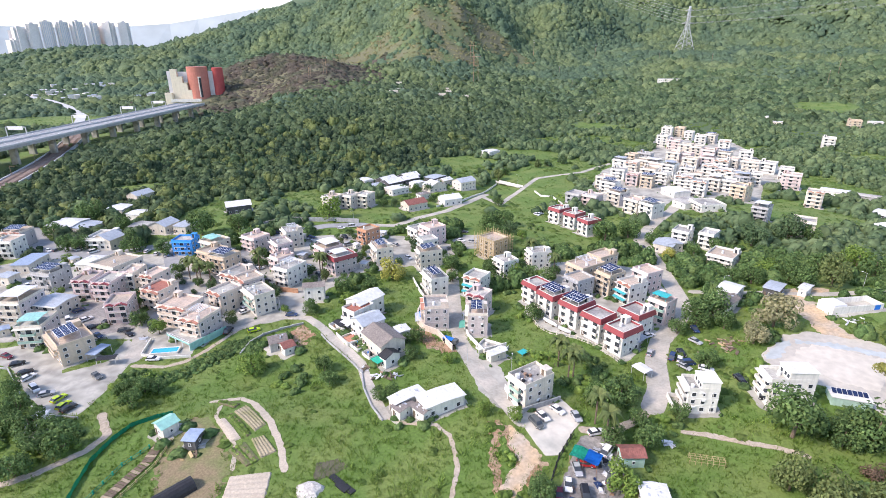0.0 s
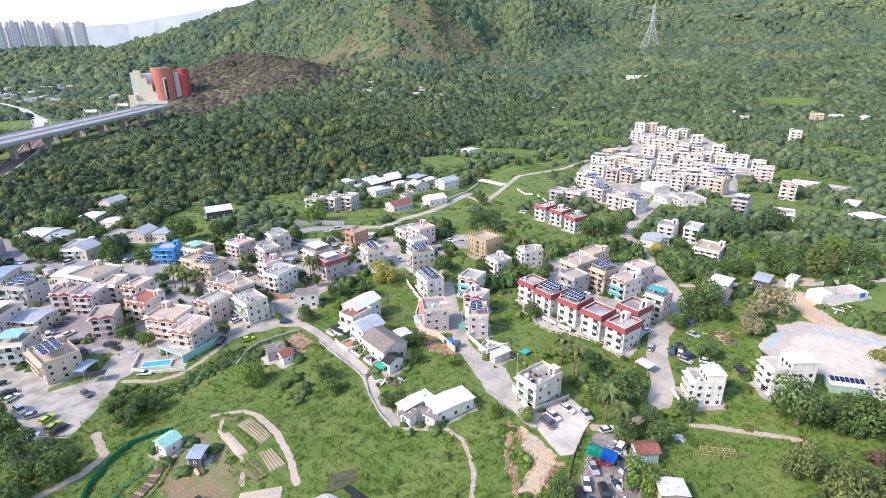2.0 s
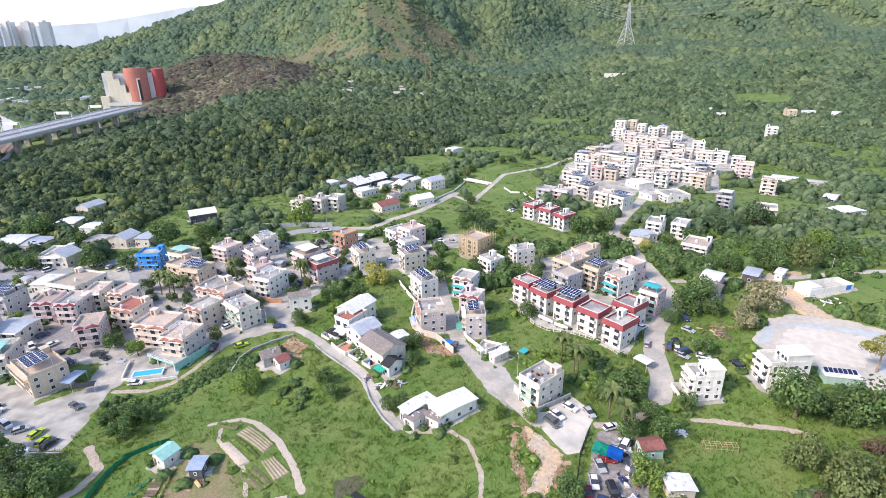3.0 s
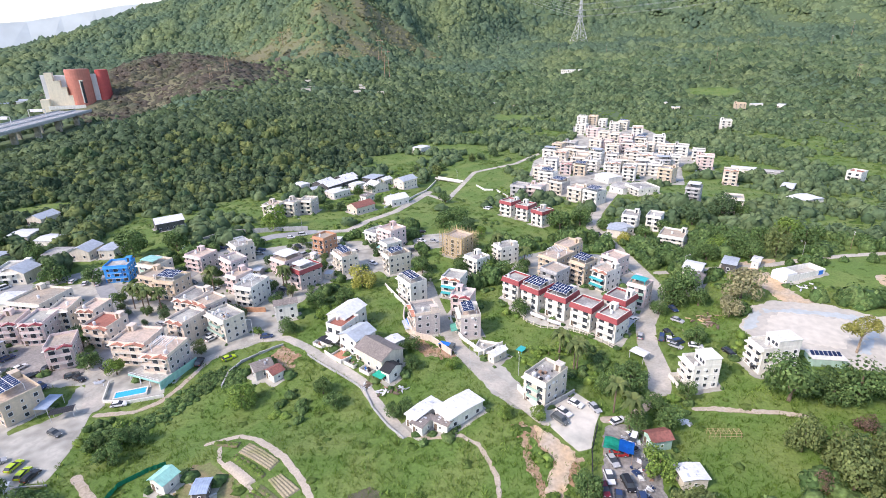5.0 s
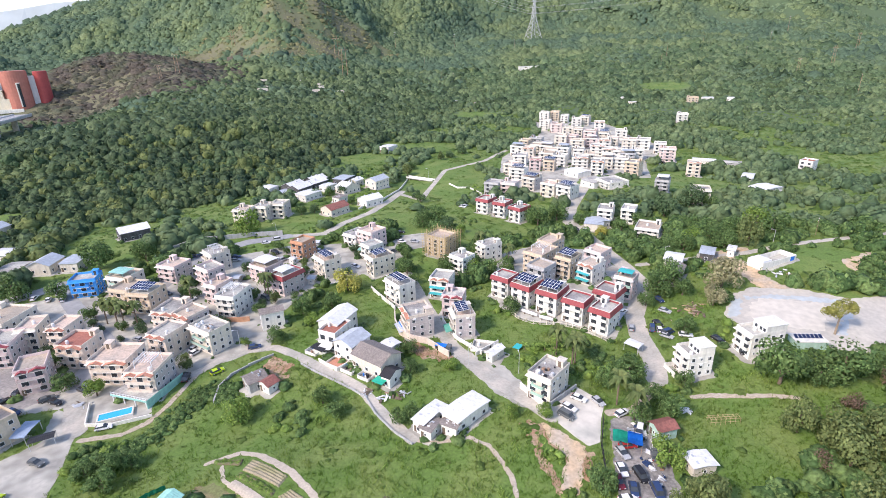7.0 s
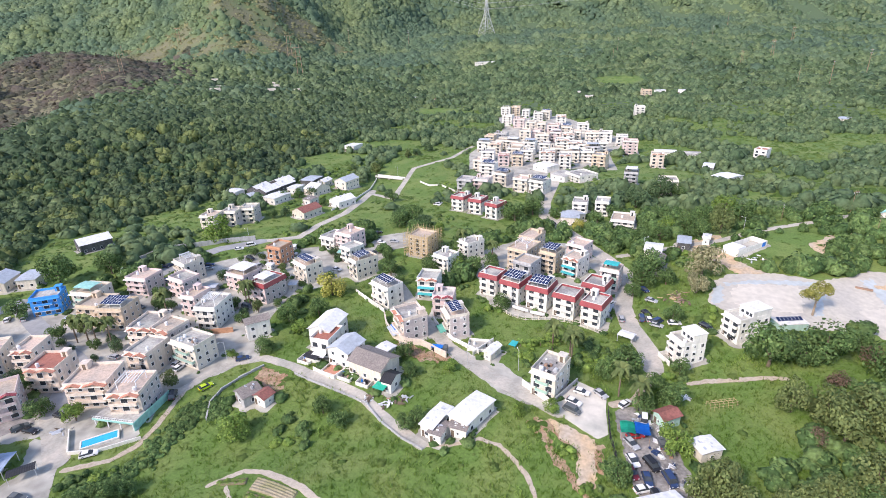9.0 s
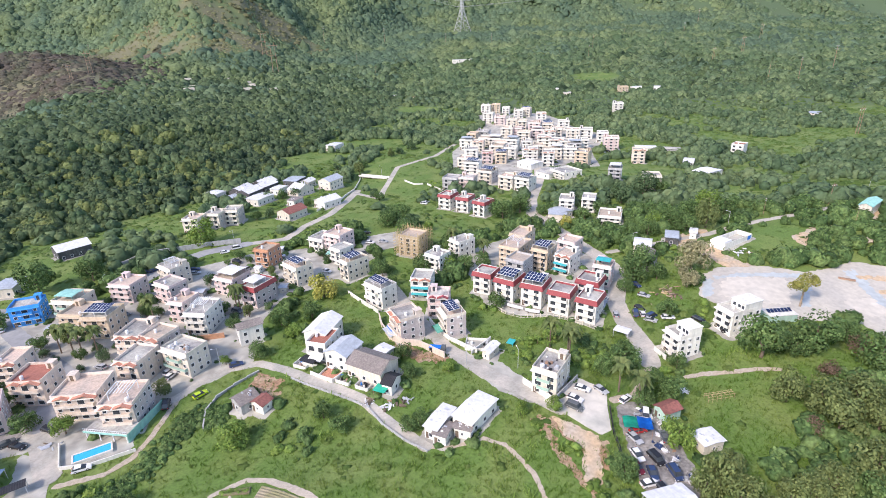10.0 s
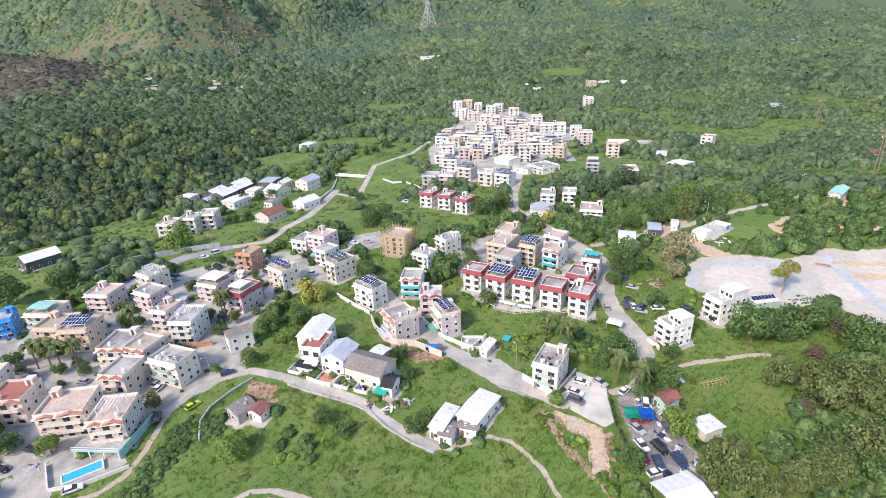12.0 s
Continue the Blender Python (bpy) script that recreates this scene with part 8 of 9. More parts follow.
sheet_over("dusty_slab", lambda X, Y: np.minimum(d_area(X, Y, ((110, 143), (122, 151), (141, 141), (127, 128), (117, 132))), d_line(X, Y, ((150, 118), (165, 112), (185, 112)), 5)), (100, 195, 100, 156), 1.0, 0.13, PALE_SLAB, "dusty paler concrete in the middle of the site", "slab", kind="", rough_edge=1.4)
sheet_over("sand_streak", lambda X, Y: np.minimum(d_line(X, Y, ((168, 131), (178, 124), (188, 119)), 1.3), d_line(X, Y, ((165, 121), (176, 115)), 1.6)), (160, 195, 108, 136), 0.8, 0.17, SAND, "streaks of orange sand on the slab", "sand", kind="", rough_edge=1.1)
ob = part("steel_beam", boxed((-2.6, 2.6, -0.5, 0.5, 0.1, 0.6)), RUST)
ob.matrix_world = on(161.4, 131.7, 0.1, -54)
tagged(ob, "rusty brown steel box lying on the site", "beam")
sheet_over("earth_bank", lambda X, Y: d_line(X, Y, ((171.6, 145.2), (179.8, 146.9), (192.5, 147.6), (202.0, 143.8), (202.4, 138.4), (212.2, 136.5)), 1.8), (166, 216, 130, 154), 0.7, 1.1, PALE, "pale banked earth above the site", "earth bank", rough_edge=0.4)

# cars, small trees and huts between the houses
rng = random.Random(23)
taken = [(x, y, max(w, d) * 0.62) for x, y, rot, w, d in FOOTPRINTS]
spots = 0
while spots < 84:
    a, b = rng.uniform(-195, 12), rng.uniform(165, 280)
    A, B = np.array(a), np.array(b)
    if float(d_area(A, B, VILLAGE_W)) > -1 or float(d_lanes(A, B)) < 1.5 or any(math.hypot(a - x, b - y) < r + 1.5 for x, y, r in taken):
        continue
    spots += 1
    kind = (0, 2, 1, 4, 0, 3, 1)[spots % 7]
    taken.append((a, b, 2.4))
    if kind in (0, 1):
        plant(a, b, rng.uniform(1.7, 3.6), rng.choice("ggbdo"))
    elif kind in (2, 3):
        park(a, b, rng.choice((-35, -50, 40, 140)), rng.choice(("white", "black", "silver", "navy", "grey")), rng.choice(("car", "car", "van")))
    else:
        shed(a, b, rng.choice((-30, -45, -20)), rng.uniform(2.6, 4), rng.uniform(2.6, 4.2), 2.5, "flat", rng.choice(("tin_white", "tin_grey", "tin_blue", "tin_mint")), rng.choice(("white", "grey", "cream")))
for a, b in ((-96, 214), (-100, 209), (-93, 207), (-90, 213), (-99, 203), (-108, 212), (-112, 217)):
    plant(a, b, rng.uniform(1.8, 2.8), "d")
# low yard walls, boards and drums behind the old houses
YARDS = ((-22.2, 157.5, -48, 4.6, 3.4), (-17.8, 152.6, -48, 4.2, 3.0), (-32.5, 171.9, -48, 4.6, 3.6), (22.5, 158.0, -30, 9.0, 6.0))
for x, y, rot, w, d in YARDS:
    root = thing("walled_yard", on(x, y, 0, rot), "small concrete yard inside low pale walls", "yard", "walled yards")
    part("paving", boxed((-w / 2, w / 2, -d / 2, d / 2, -1.0, 0.16)), SCRAP if w < 7 else CONCRETE, root)
    for x0, x1, y0, y1 in ((-w / 2, w / 2, -d / 2 - 0.16, -d / 2), (-w / 2, w / 2 - 1.2, d / 2, d / 2 + 0.16), (-w / 2 - 0.16, -w / 2, -d / 2, d / 2), (w / 2, w / 2 + 0.16, -d / 2, d / 2)):
        part("wall", boxed((x0, x1, y0, y1, -1.0, 1.05)), WALLS["white"], root)
    for _ in range(5):
        bm = bmesh.new()
        r_ = rng.uniform(0.25, 0.45)
        rod(bm, (0, 0, 0), (0, 0, rng.uniform(0.6, 1.1)), r_, r_ * 0.95, 10)
        ob = part("drum", bm, rng.choice((TARP_BLUE, WHITE_METAL, RUST, BLACK)))
        ob.matrix_world = on(x, y, 0, rot) @ pose(rng.uniform(-w / 2 + 0.6, w / 2 - 0.6), rng.uniform(-d / 2 + 0.6, d / 2 - 0.6), 0.16)
        tagged(ob, "plastic or steel drum standing in a yard", "drum", "yard drums")


# ---- woods, scrub and grass ----
def free_of(x, y, gap):
    """Where nothing is built or paved: an array of truth."""
    ok = np.ones(x.shape, bool)
    near = np.nonzero((x > -245) & (x < 520) & (y < 660))
    u, v = x[near], y[near]
    part_ok = np.minimum(np.minimum(d_lanes(u, v), d_yards(u, v)), np.minimum(d_paths(u, v), np.minimum(d_area(u, v, SITE), d_area(u, v, LOT_MID)))) > gap
    part_ok &= d_area(u, v, SCRAPYARD) > gap
    part_ok &= d_area(u, v, GARDEN) > gap - 1
    part_ok &= (d_area(u, v, BARE_EARTH) > gap - 1) & (d_line(u, v, DIRT, 3.6) > gap)
    for bed, _ in BEDS:
        part_ok &= d_area(u, v, bed) > 0.3
    part_ok &= d_line(u, v, ((-60, 130), (-52, 131.5), (-47.5, 128.5), (-39, 118.5), (-34, 110.5), (-31.5, 104)), 1.3) > 0
    ok[near] = part_ok
    ok &= (np.abs(x + 386.5) > 25) | (y > 830) | (y < 250)
    ok &= (d_line(x, y, RAIL, 12) > 0) & (d_line(x, y, WEST_ROAD, 9) > 0)
    ok &= np.hypot(x - px0, y - py0) > 46
    for a, b, rot, w, d in YARDS:
        ok &= d_box(x, y, a, b, rot, w, d) > gap
    for a, b in WEST_HUTS:
        ok &= np.hypot(x - a, y - b) > 10
    return ok


def scatter(name, xs_, ys_, radii, forms, material, label, category, sink, flat=0.85):
    """Many leafy clumps as one object of stuff."""
    r = np.random.RandomState(len(xs_) % 997)
    z = height(xs_, ys_)
    V, F, base = [], [], 0
    pick = r.randint(0, len(forms), len(xs_))
    ang = r.uniform(0, 6.283, len(xs_))
    tall = r.uniform(0.75, 1.25, len(xs_)) * flat
    for k, (v, f) in enumerate(forms):
        sel = np.nonzero(pick == k)[0]
        if not len(sel):
            continue
        c, s = np.cos(ang[sel])[:, None], np.sin(ang[sel])[:, None]
        R = radii[sel][:, None]
        X = (v[:, 0] * c - v[:, 1] * s) * R + xs_[sel][:, None]
        Y = (v[:, 0] * s + v[:, 1] * c) * R + ys_[sel][:, None]
        Z = v[:, 2] * R * tall[sel][:, None] + z[sel][:, None] - sink * R
        V.append(np.stack([X, Y, Z], -1).reshape(-1, 3))
        F.append((f[None] + (base + np.arange(len(sel)) * len(v))[:, None, None]).reshape(-1, 4))
        base += len(sel) * len(v)
    V, F = np.concatenate(V), np.concatenate(F)
    me = bpy.data.meshes.new(name)
    me.vertices.add(len(V))
    me.vertices.foreach_set("co", V.astype(np.float32).ravel())
    me.loops.add(F.size)
    me.loops.foreach_set("vertex_index", F.astype(np.int32).ravel())
    me.polygons.add(len(F))
    me.polygons.foreach_set("loop_start", np.arange(0, F.size, 4, dtype=np.int32))
    me.update(calc_edges=True)
    me.shade_smooth()
    me.materials.append(material)
    return tagged(new(name, me), label, category, kind="stuff")


def dome(g, cx, cy, cz, r, tall, sides=6):
    """A ragged crown, open below: rings of quads."""
    pts, quads_ = [], []
    for z, k in ((-0.35, 0.75), (0.28, 1.05), (0.86, 0.52)):
        for q in range(sides):
            a = 6.283 * (q + 0.5 * (z > 0.5) + g.uniform(-0.2, 0.2)) / sides
            rr = r * k * g.uniform(0.68, 1.28)
            pts.append((cx + rr * math.cos(a), cy + rr * math.sin(a), cz + tall * r * (z + g.uniform(-0.16, 0.16))))
    for j in range(2):
        for q in range(sides):
            quads_.append((j * sides + q, j * sides + (q + 1) % sides, (j + 1) * sides + (q + 1) % sides, (j + 1) * sides + q))
    t = 2 * sides
    quads_ += [(t, t + 1, t + 2, t + 3), (t, t + 3, t + 4, t + 5)]
    return pts, quads_


def clump_forms(count, lumps, per, size, tall=1.0):
    """Crowns of a few domes, roughened with leafy quads."""
    out = []
    for q in range(count):
        g = random.Random(200 + q * 7 + per)
        ls = [(0, 0, 0.25, 0.72 if lumps else 0.92)] + [(0.5 * math.cos(a), 0.5 * math.sin(a), g.uniform(0.15, 0.5), g.uniform(0.38, 0.52)) for a in (g.uniform(0, 6.28) for _ in range(lumps))]
        V, F = [], []
        for cx, cy, cz, r in ls:
            p, f = dome(g, cx, cy, cz * tall, r, tall)
            F += [tuple(k + len(V) for k in e) for e in f]
            V += p
        p, f = leaf_cloud(g, [(cx, cy, (cz + 0.25 * r) * tall, r) for cx, cy, cz, r in ls], per, size)
        F += [tuple(k + len(V) for k in e) for e in f]
        V += [(e.x, e.y, max(e.z, -0.1)) for e in p]
        out.append((np.array(V), np.array(F)))
    return out


def tuft_forms(count, leaves=2):
    """Small far crowns: a ragged six-sided cap with a peak, and a few leafy quads."""
    out = []
    for q in range(count):
        g = random.Random(700 + q)
        V, F = [], []
        for z, k in ((-0.3, 1.0), (0.42, 0.82)):
            for e in range(6):
                a = 1.047 * (e + 0.5 * (z > 0)) + g.uniform(-0.3, 0.3)
                rr = k * g.uniform(0.62, 1.2)
                V.append((rr * math.cos(a), rr * math.sin(a), z + g.uniform(-0.2, 0.25)))
        V.append((g.uniform(-0.25, 0.25), g.uniform(-0.25, 0.25), g.uniform(0.8, 1.15)))
        F += [(e, (e + 1) % 6, 6 + (e + 1) % 6, 6 + e) for e in range(6)] + [(6 + e, 7 + e, 6 + (e + 2) % 6, 12) for e in (0, 2, 4)]
        p, f = leaf_cloud(g, [(0, 0, 0.35, 0.85)], leaves, 0.30)
        F += [tuple(k + len(V) for k in e) for e in f]
        V += [tuple(e) for e in p]
        out.append((np.array(V), np.array(F)))
    return out


rs = np.random.RandomState(11)
NEAR_FORMS, FAR_FORMS, BUSH_FORMS = clump_forms(10, 2, 20, 0.17, 1.15), tuft_forms(14), clump_forms(8, 0, 14, 0.24, 0.7)
# woods: the spacing grows with the distance from the valley's mouth
px_, py_, pr_ = [], [], []
rad = 150.0
while rad < 2500:
    gap = min(max(5.0, rad * 0.0078), 11.5)
    n = int(rad * 2.35 / gap)
    a = -1.02 + 2.35 * (np.arange(n) + rs.uniform(-0.45, 0.45, n)) / n
    rr = rad + rs.uniform(-0.45, 0.45, n) * gap
    px_.append(-15 + rr * np.sin(a)), py_.append(15 + rr * np.cos(a)), pr_.append(np.full(n, gap) * (0.42 + 0.75 * rs.uniform(0, 1, n) ** 1.6))
    rad += gap
wx, wy, wr = np.concatenate(px_), np.concatenate(py_), np.concatenate(pr_)
# a second, finer layer of bushes on the steep slopes
n = 12500
ax, ay = rs.uniform(-800, 500, n), rs.uniform(980, 1620, n)
ok = (height(ax, ay) > 50) & (np.abs(ax - 8) < 0.95 * ay)
wx, wy, wr = np.concatenate([wx, ax[ok]]), np.concatenate([wy, ay[ok]]), np.concatenate([wr, rs.uniform(2.6, 5.2, ok.sum())])
# and the low ridge in the west
ax, ay = rs.uniform(-2300, -650, 3600), rs.uniform(1750, 2900, 3600)
wx, wy, wr = np.concatenate([wx, ax]), np.concatenate([wy, ay]), np.concatenate([wr, rs.uniform(9, 15, 3600)])
keep = free_of(wx, wy, 1.2) & ((wy > 205) | (wx > 60)) & (height(wx, wy) < np.where(wx > 300, 330, 235)) & ((wx > 600) | (np.hypot(wx, wy) < 2100) | (wx < -600)) & ((wx > -2150) | (wy < 2600))
for tx, ty, tr in PLANTS:
    keep &= np.hypot(wx - tx, wy - ty) > tr * 0.9
wx, wy, wr = wx[keep], wy[keep], wr[keep]
open_field = clear(wx, wy)
fx, fy, fr = wx[open_field], wy[open_field], wr[open_field]
n = 17000
ax, ay = rs.uniform(-160, 420, n), rs.uniform(215, 700, n)
ok = free_of(ax, ay, 0.8) & (clear(ax, ay) | (ay < np.interp(ax, [p[0] for p in FOOT], [p[1] for p in FOOT])))
fx, fy, fr = np.concatenate([fx, ax[ok]]), np.concatenate([fy, ay[ok]]), np.concatenate([fr * 0.7, 0.5 + 1.7 * rs.uniform(0, 1, ok.sum()) ** 2])
scatter("field_weeds", fx, fy, fr, FAR_FORMS, SCRUB, "low green weeds covering the open fields", "weeds", 0.35, 0.5)
wx, wy, wr = wx[~open_field], wy[~open_field], wr[~open_field]
valley = (wy < np.interp(wx, [p[0] for p in FOOT], [p[1] for p in FOOT]) + 60 * (wx > 230)) & (wx > -150)
# in the valley, groves alternate with open scrub
grove = lattice(wx, wy, 46, 31) + 0.45 * lattice(wx, wy, 17, 32) + rs.uniform(-0.12, 0.12, len(wx))
thin = ~valley | (grove > np.where(wx > 130, 0.62, 0.78))
sx_, sy_, sr_ = wx[~thin], wy[~thin], wr[~thin]
wx, wy, wr, valley, grove = wx[thin], wy[thin], wr[thin], valley[thin], grove[thin]
wr = np.where(valley, wr * np.clip(0.45 + 0.75 * grove, 0.7, 1.25), wr * (0.72 + 0.55 * lattice(wx, wy, 34, 33) + 0.3 * (lattice(wx, wy, 9, 34) > 0.72)))
dist = np.hypot(wx, wy)
bare = ~valley & (rs.uniform(0.05, 0.7, len(wx)) < dry(wx, wy))
fuzz = rs.uniform(-1, 1, len(wx))
near_wood = (dist + 70 * fuzz < 530) & ~valley & ~bare
close = valley & (dist < 290)
scatter("valley_trees", wx[close], wy[close], wr[close] * 0.92, clump_forms(8, 3, 62, 0.13, 1.1), LEAVES["g"], "mixed green trees and thickets in the valley", "woodland", 0.1, 1.1)
away = valley & ~close
scatter("valley_woods", wx[away], wy[away], wr[away], clump_forms(14, 1, 9, 0.22, 1.15), VALLEY, "scattered green trees in the upper valley", "woodland", 0.12, 1.05)
kind_ = lattice(wx, wy, 22, 41) + rs.uniform(-0.3, 0.3, len(wx))
for lo, hi, m_, word in ((-9, 0.68, FOREST, "dense mixed dark green woodland at the hill's foot"), (0.68, 0.86, LEAVES["o"], "olive crowned trees in the woodland"), (0.86, 9, LEAVES["d"], "grey-green trees in the woodland")):
    sel = near_wood & (kind_ >= lo) & (kind_ < hi)
    scatter("woodland", wx[sel], wy[sel], wr[sel] * 1.08, NEAR_FORMS, m_, word, "woodland", 0.15, 1.15)
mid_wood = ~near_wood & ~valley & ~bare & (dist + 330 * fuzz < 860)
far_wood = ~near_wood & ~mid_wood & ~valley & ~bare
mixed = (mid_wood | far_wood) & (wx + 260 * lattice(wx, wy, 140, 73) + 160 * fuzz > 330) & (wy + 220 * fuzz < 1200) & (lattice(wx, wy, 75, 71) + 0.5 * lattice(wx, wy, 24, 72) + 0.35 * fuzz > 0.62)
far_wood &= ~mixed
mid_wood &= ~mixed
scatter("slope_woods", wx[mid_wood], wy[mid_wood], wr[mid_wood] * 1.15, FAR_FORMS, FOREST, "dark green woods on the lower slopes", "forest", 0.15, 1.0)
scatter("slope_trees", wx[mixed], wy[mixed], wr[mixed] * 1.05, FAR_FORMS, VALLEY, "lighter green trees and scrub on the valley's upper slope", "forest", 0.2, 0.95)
scatter("hillside_forest", wx[far_wood], wy[far_wood], wr[far_wood] * 1.15, tuft_forms(16, 0), HILL_FOREST, "green forest and scrub covering the mountain, haze put into its colour", "forest", 0.2, 0.92)
knob = bare & (wx < -120) & (wy < 1190)
scatter("heath", wx[knob], wy[knob], wr[knob] * 1.5, FAR_FORMS, HEATH, "dark brownish heath covering the low hill", "scrub", 0.3, 0.6)
spur_top = bare & ~knob & (rs.uniform(0, 1, len(wx)) < 0.75)
scatter("dry_scrub", wx[spur_top], wy[spur_top], wr[spur_top] * 0.8, FAR_FORMS, DRY_SCRUB, "low yellowish scrub on the dry spurs", "scrub", 0.3, 0.55)
sx_, sy_ = np.concatenate([sx_, sx_ + rs.uniform(-4, 4, len(sx_))]), np.concatenate([sy_, sy_ + rs.uniform(-4, 4, len(sy_))])
sr_ = np.concatenate([sr_, sr_]) * rs.uniform(0.35, 0.8, 2 * len(sr_))
ok = free_of(sx_, sy_, 0.6)
scatter("valley_scrub", sx_[ok], sy_[ok], sr_[ok], FAR_FORMS, SCRUB, "light green scrub between the groves of the valley", "scrub", 0.3, 0.6)
# scrub in the open
n = 12000
bx, by = rs.uniform(-160, 260, n), rs.uniform(78, 640, n)
prob = np.where(by < 220, 0.42, 0.5)
keep = free_of(bx, by, 0.6) & (rs.uniform(0, 1, n) < prob)
lawn = (((bx + 12) / 9) ** 2 + ((by - 190) / 22) ** 2 < 1) | (((bx - 70) / 32) ** 2 + ((by - 390) / 55) ** 2 < 1)
keep &= ~lawn | (rs.uniform(0, 1, n) < 0.08)
bx, by = bx[keep], by[keep]
scatter("scrub", bx, by, np.where(by < 215, 0.5 + 1.7 * rs.uniform(0, 1, len(bx)) ** 1.8, 0.45 + 1.2 * rs.uniform(0, 1, len(bx)) ** 2.5), BUSH_FORMS, SCRUB, "low green scrub and weeds in the open", "scrub", 0.22, 0.42)
# a weedy bank along the drain and hedges among the houses
n = 500
u = rs.uniform(0, 5, n)
BANK = ((-91.3, 137.6), (-85.3, 140.8), (-75.9, 147.0), (-68.3, 157.9), (-63.0, 163), (-58, 158))
bx = np.interp(u, range(6), [p[0] for p in BANK]) + rs.normal(0, 1.8, n)
by = np.interp(u, range(6), [p[1] for p in BANK]) + rs.normal(0, 1.8, n)
keep = free_of(bx, by, 0.3)
scatter("bank_weeds", bx[keep], by[keep], rs.uniform(0.7, 1.5, keep.sum()), BUSH_FORMS, LEAVES["g"], "dense weeds on the bank of a drain", "scrub", 0.2, 0.9)
# thick undergrowth below the tall trees in the east
n = 420
ux, uy = rs.uniform(40, 150, n), rs.uniform(58, 108, n)
ok = (d_area(ux, uy, ((36, 81), (50, 85), (72, 85), (88, 93), (99, 101), (124, 96), (150, 98), (150, 58), (60, 58))) < 0) & free_of(ux, uy, 1)
scatter("thicket", ux[ok], uy[ok], rs.uniform(1.8, 3.8, ok.sum()), clump_forms(6, 4, 26, 0.13, 1.1), LEAVES["g"], "dark thicket below tall trees", "thicket", 0.1, 1.0)
# bushes among the weeds
BUSHY = ((42, 146, 15, 10, 70), (55, 135, 10, 8, 40), (62, 119, 8, 5, 18), (101, 136, 8, 8, 22), (114, 116, 15, 8, 50), (-88, 140, 8, 7, 34), (-40, 140, 6, 9, 16), (125, 178, 16, 7, 40), (-100, 112, 14, 10, 60), (24, 98, 6, 12, 26), (38, 186, 5, 10, 18), (-30, 196, 6, 12, 24), (30, 205, 9, 8, 26), (45, 285, 16, 14, 40), (-10, 300, 24, 8, 40), (-15, 368, 34, 24, 70), (20, 420, 16, 20, 30), (85, 345, 14, 18, 26))
qx, qy = np.concatenate([cx + rx * np.sqrt(rs.uniform(0, 1, k)) * np.cos(np.linspace(0, 40, k)) for cx, cy, rx, ry, k in BUSHY]), np.concatenate([cy + ry * np.sqrt(rs.uniform(0, 1, k)) * np.sin(np.linspace(0, 40, k)) for cx, cy, rx, ry, k in BUSHY])
ok = free_of(qx, qy, 1.0)
qx, qy = qx[ok], qy[ok]
pale_ = lattice(qx, qy, 7, 51) > 0.55
for sel, m_, word in ((pale_, LEAVES["b"], "bright green leafy bushes in the weeds"), (~pale_, LEAVES["g"], "dark green leafy bushes in the weeds")):
    scatter("bushes", qx[sel], qy[sel], 0.9 + 1.5 * rs.uniform(0, 1, sel.sum()) ** 1.5, clump_forms(6, 2, 34, 0.15, 1.0), m_, word, "bush", 0.15, 0.9)
# rows of crops in the garden
cx_, cy_ = [], []
for bed, kind in BEDS:
    if kind == "crop":
        c = np.array(bed)
        long_way = max(np.hypot(*(c[1] - c[0])), np.hypot(*(c[2] - c[3])))
        for v in (0.25, 0.5, 0.75):
            for u in np.arange(0.06, 0.95, 0.5 / long_way):
                p = (c[0] * (1 - u) + c[1] * u) * (1 - v) + (c[3] * (1 - u) + c[2] * u) * v
                cx_.append(p[0]), cy_.append(p[1])
scatter("crops", np.array(cx_), np.array(cy_), rs.uniform(0.35, 0.65, len(cx_)), BUSH_FORMS, LEAVES["b"], "rows of leafy green vegetables", "crops", -0.1, 0.8)
hx_, hy_ = [], []
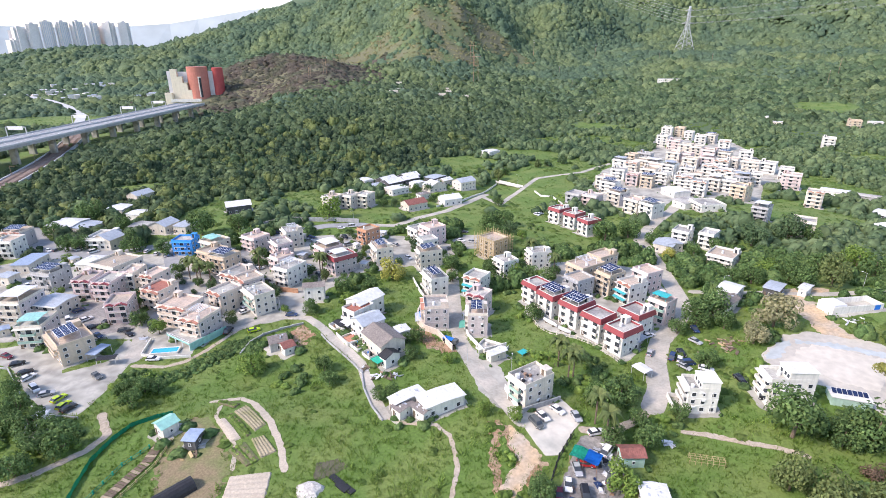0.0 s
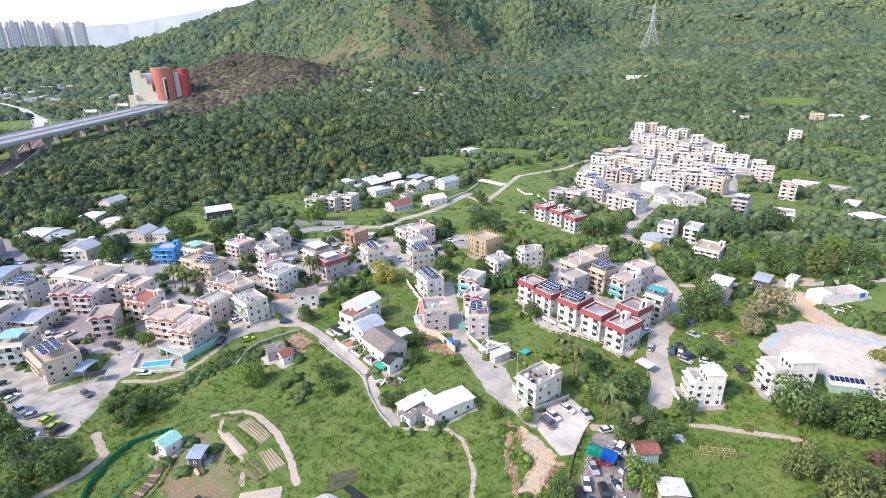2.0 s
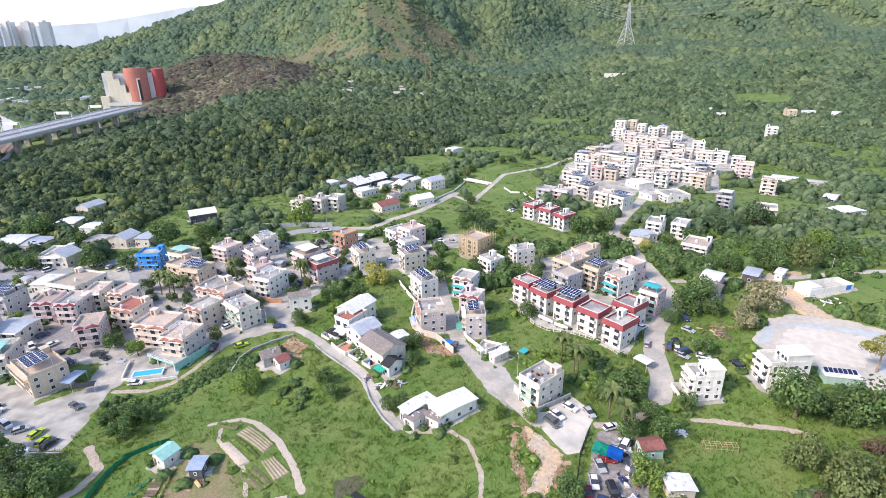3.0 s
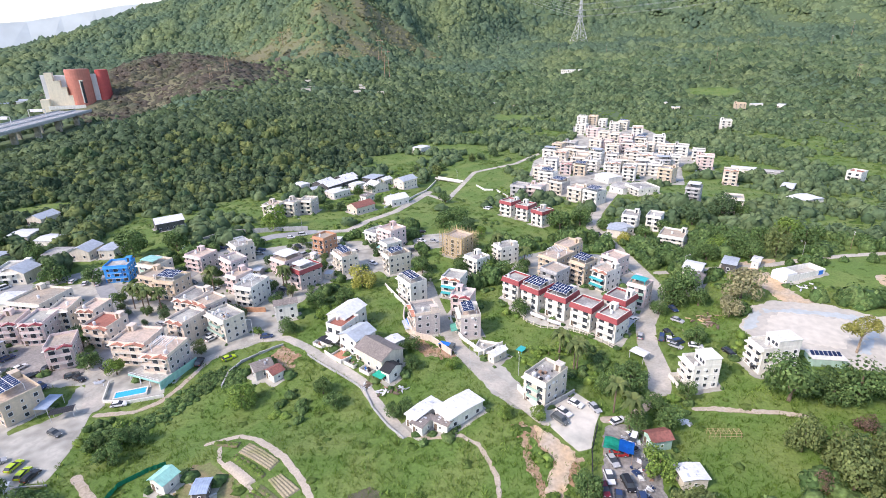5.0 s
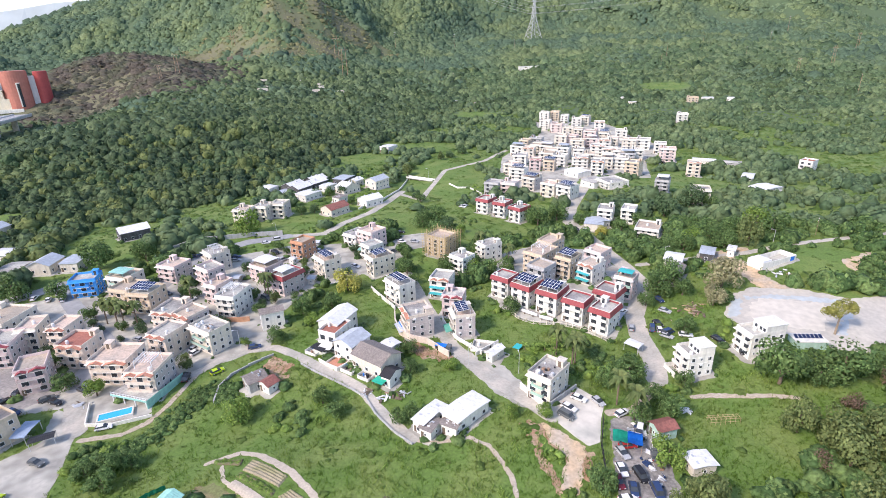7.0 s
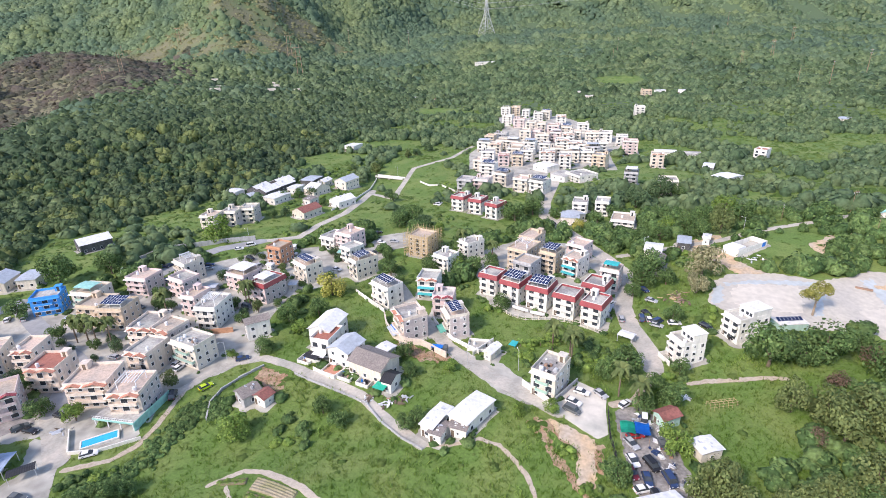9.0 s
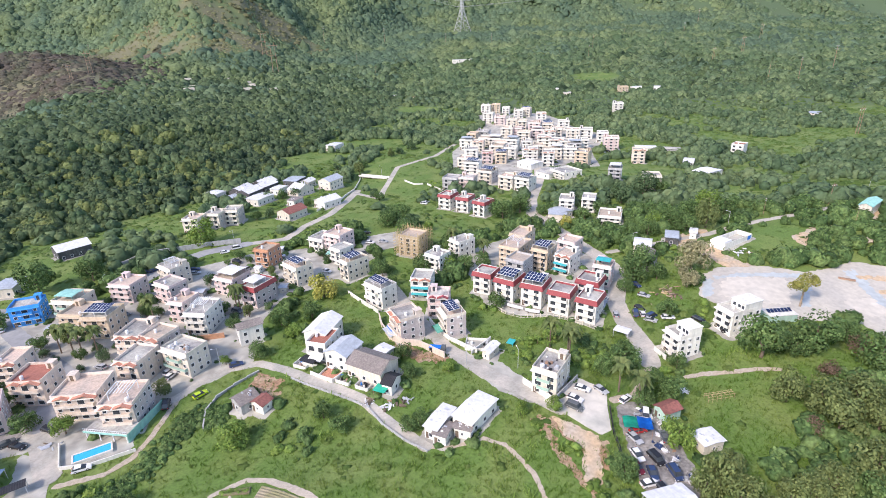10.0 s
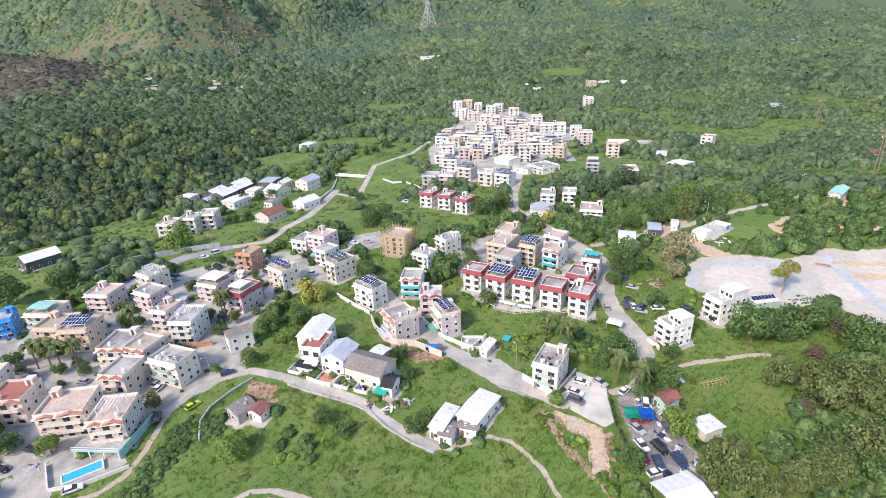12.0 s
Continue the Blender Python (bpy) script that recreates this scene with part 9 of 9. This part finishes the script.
for x, y, rot, w, d in FOOTPRINTS:
    for _ in range(7 if y < 330 else 3):
        a, e = rs.uniform(0, 6.283), rs.uniform(0.5, 2.0)
        c_, s_ = math.cos(radians(rot)), math.sin(radians(rot))
        lx, ly = np.clip(20 * math.cos(a), -w / 2 - e, w / 2 + e), np.clip(20 * math.sin(a), -d / 2 - e, d / 2 + e)
        hx_.append(x + c_ * lx - s_ * ly), hy_.append(y + s_ * lx + c_ * ly)
hx_, hy_ = np.array(hx_), np.array(hy_)
ok = d_lanes(hx_, hy_) > 0.8
for x, y, rot, w, d in FOOTPRINTS:
    ok &= d_box(hx_, hy_, x, y, rot, w, d) > 0.5
scatter("garden_shrubs", hx_[ok], hy_[ok], 0.6 + 1.9 * rs.uniform(0, 1, ok.sum()) ** 2, BUSH_FORMS, LEAVES["g"], "green garden shrubs beside the houses", "shrub", 0.15, 1.0)
# tall grass: leaning blades in tufts
n = 36000
gx, gy = rs.uniform(-150, 150, n), 78 + 150 * rs.uniform(0, 1, n) ** 1.4
keep = free_of(gx, gy, 0.25)
gx, gy = gx[keep], gy[keep]
tufts = []
for q in range(6):
    g = random.Random(300 + q)
    v, f = [], []
    for _ in range(7):
        a, lean = g.uniform(0, 6.28), g.uniform(0.2, 0.8)
        o, dx, dy = Vector((g.uniform(-0.8, 0.8), g.uniform(-0.8, 0.8), 0)), math.cos(a), math.sin(a)
        wv, hh = g.uniform(0.06, 0.13), g.uniform(0.4, 1.0)
        k = len(v)
        v += [o + Vector((-dy * wv, dx * wv, 0)), o + Vector((dy * wv, -dx * wv, 0)), o + Vector((dx * lean + dy * wv * 0.3, dy * lean - dx * wv * 0.3, hh)), o + Vector((dx * lean - dy * wv * 0.3, dy * lean + dx * wv * 0.3, hh))]
        f.append((k, k + 1, k + 2, k + 3))
    tufts.append((np.array([tuple(p) for p in v]), np.array(f)))
hx, hy = gx[::3], gy[::3]
reedy = (lattice(hx, hy, 16, 61) + 0.4 * lattice(hx, hy, 6, 62) > 0.86) & (hy < 175)
hx, hy = hx[reedy], hy[reedy]
scatter("reeds", hx, hy, rs.uniform(0.8, 1.3, len(hx)), tufts, LEAVES["b"], "taller bright reeds standing in the meadow", "reeds", 0.05, 1.0)
scatter("tall_grass", gx, gy, rs.uniform(0.45, 0.95, len(gx)), tufts, GRASS, "tall green meadow grass", "grass", 0.05, 0.8)
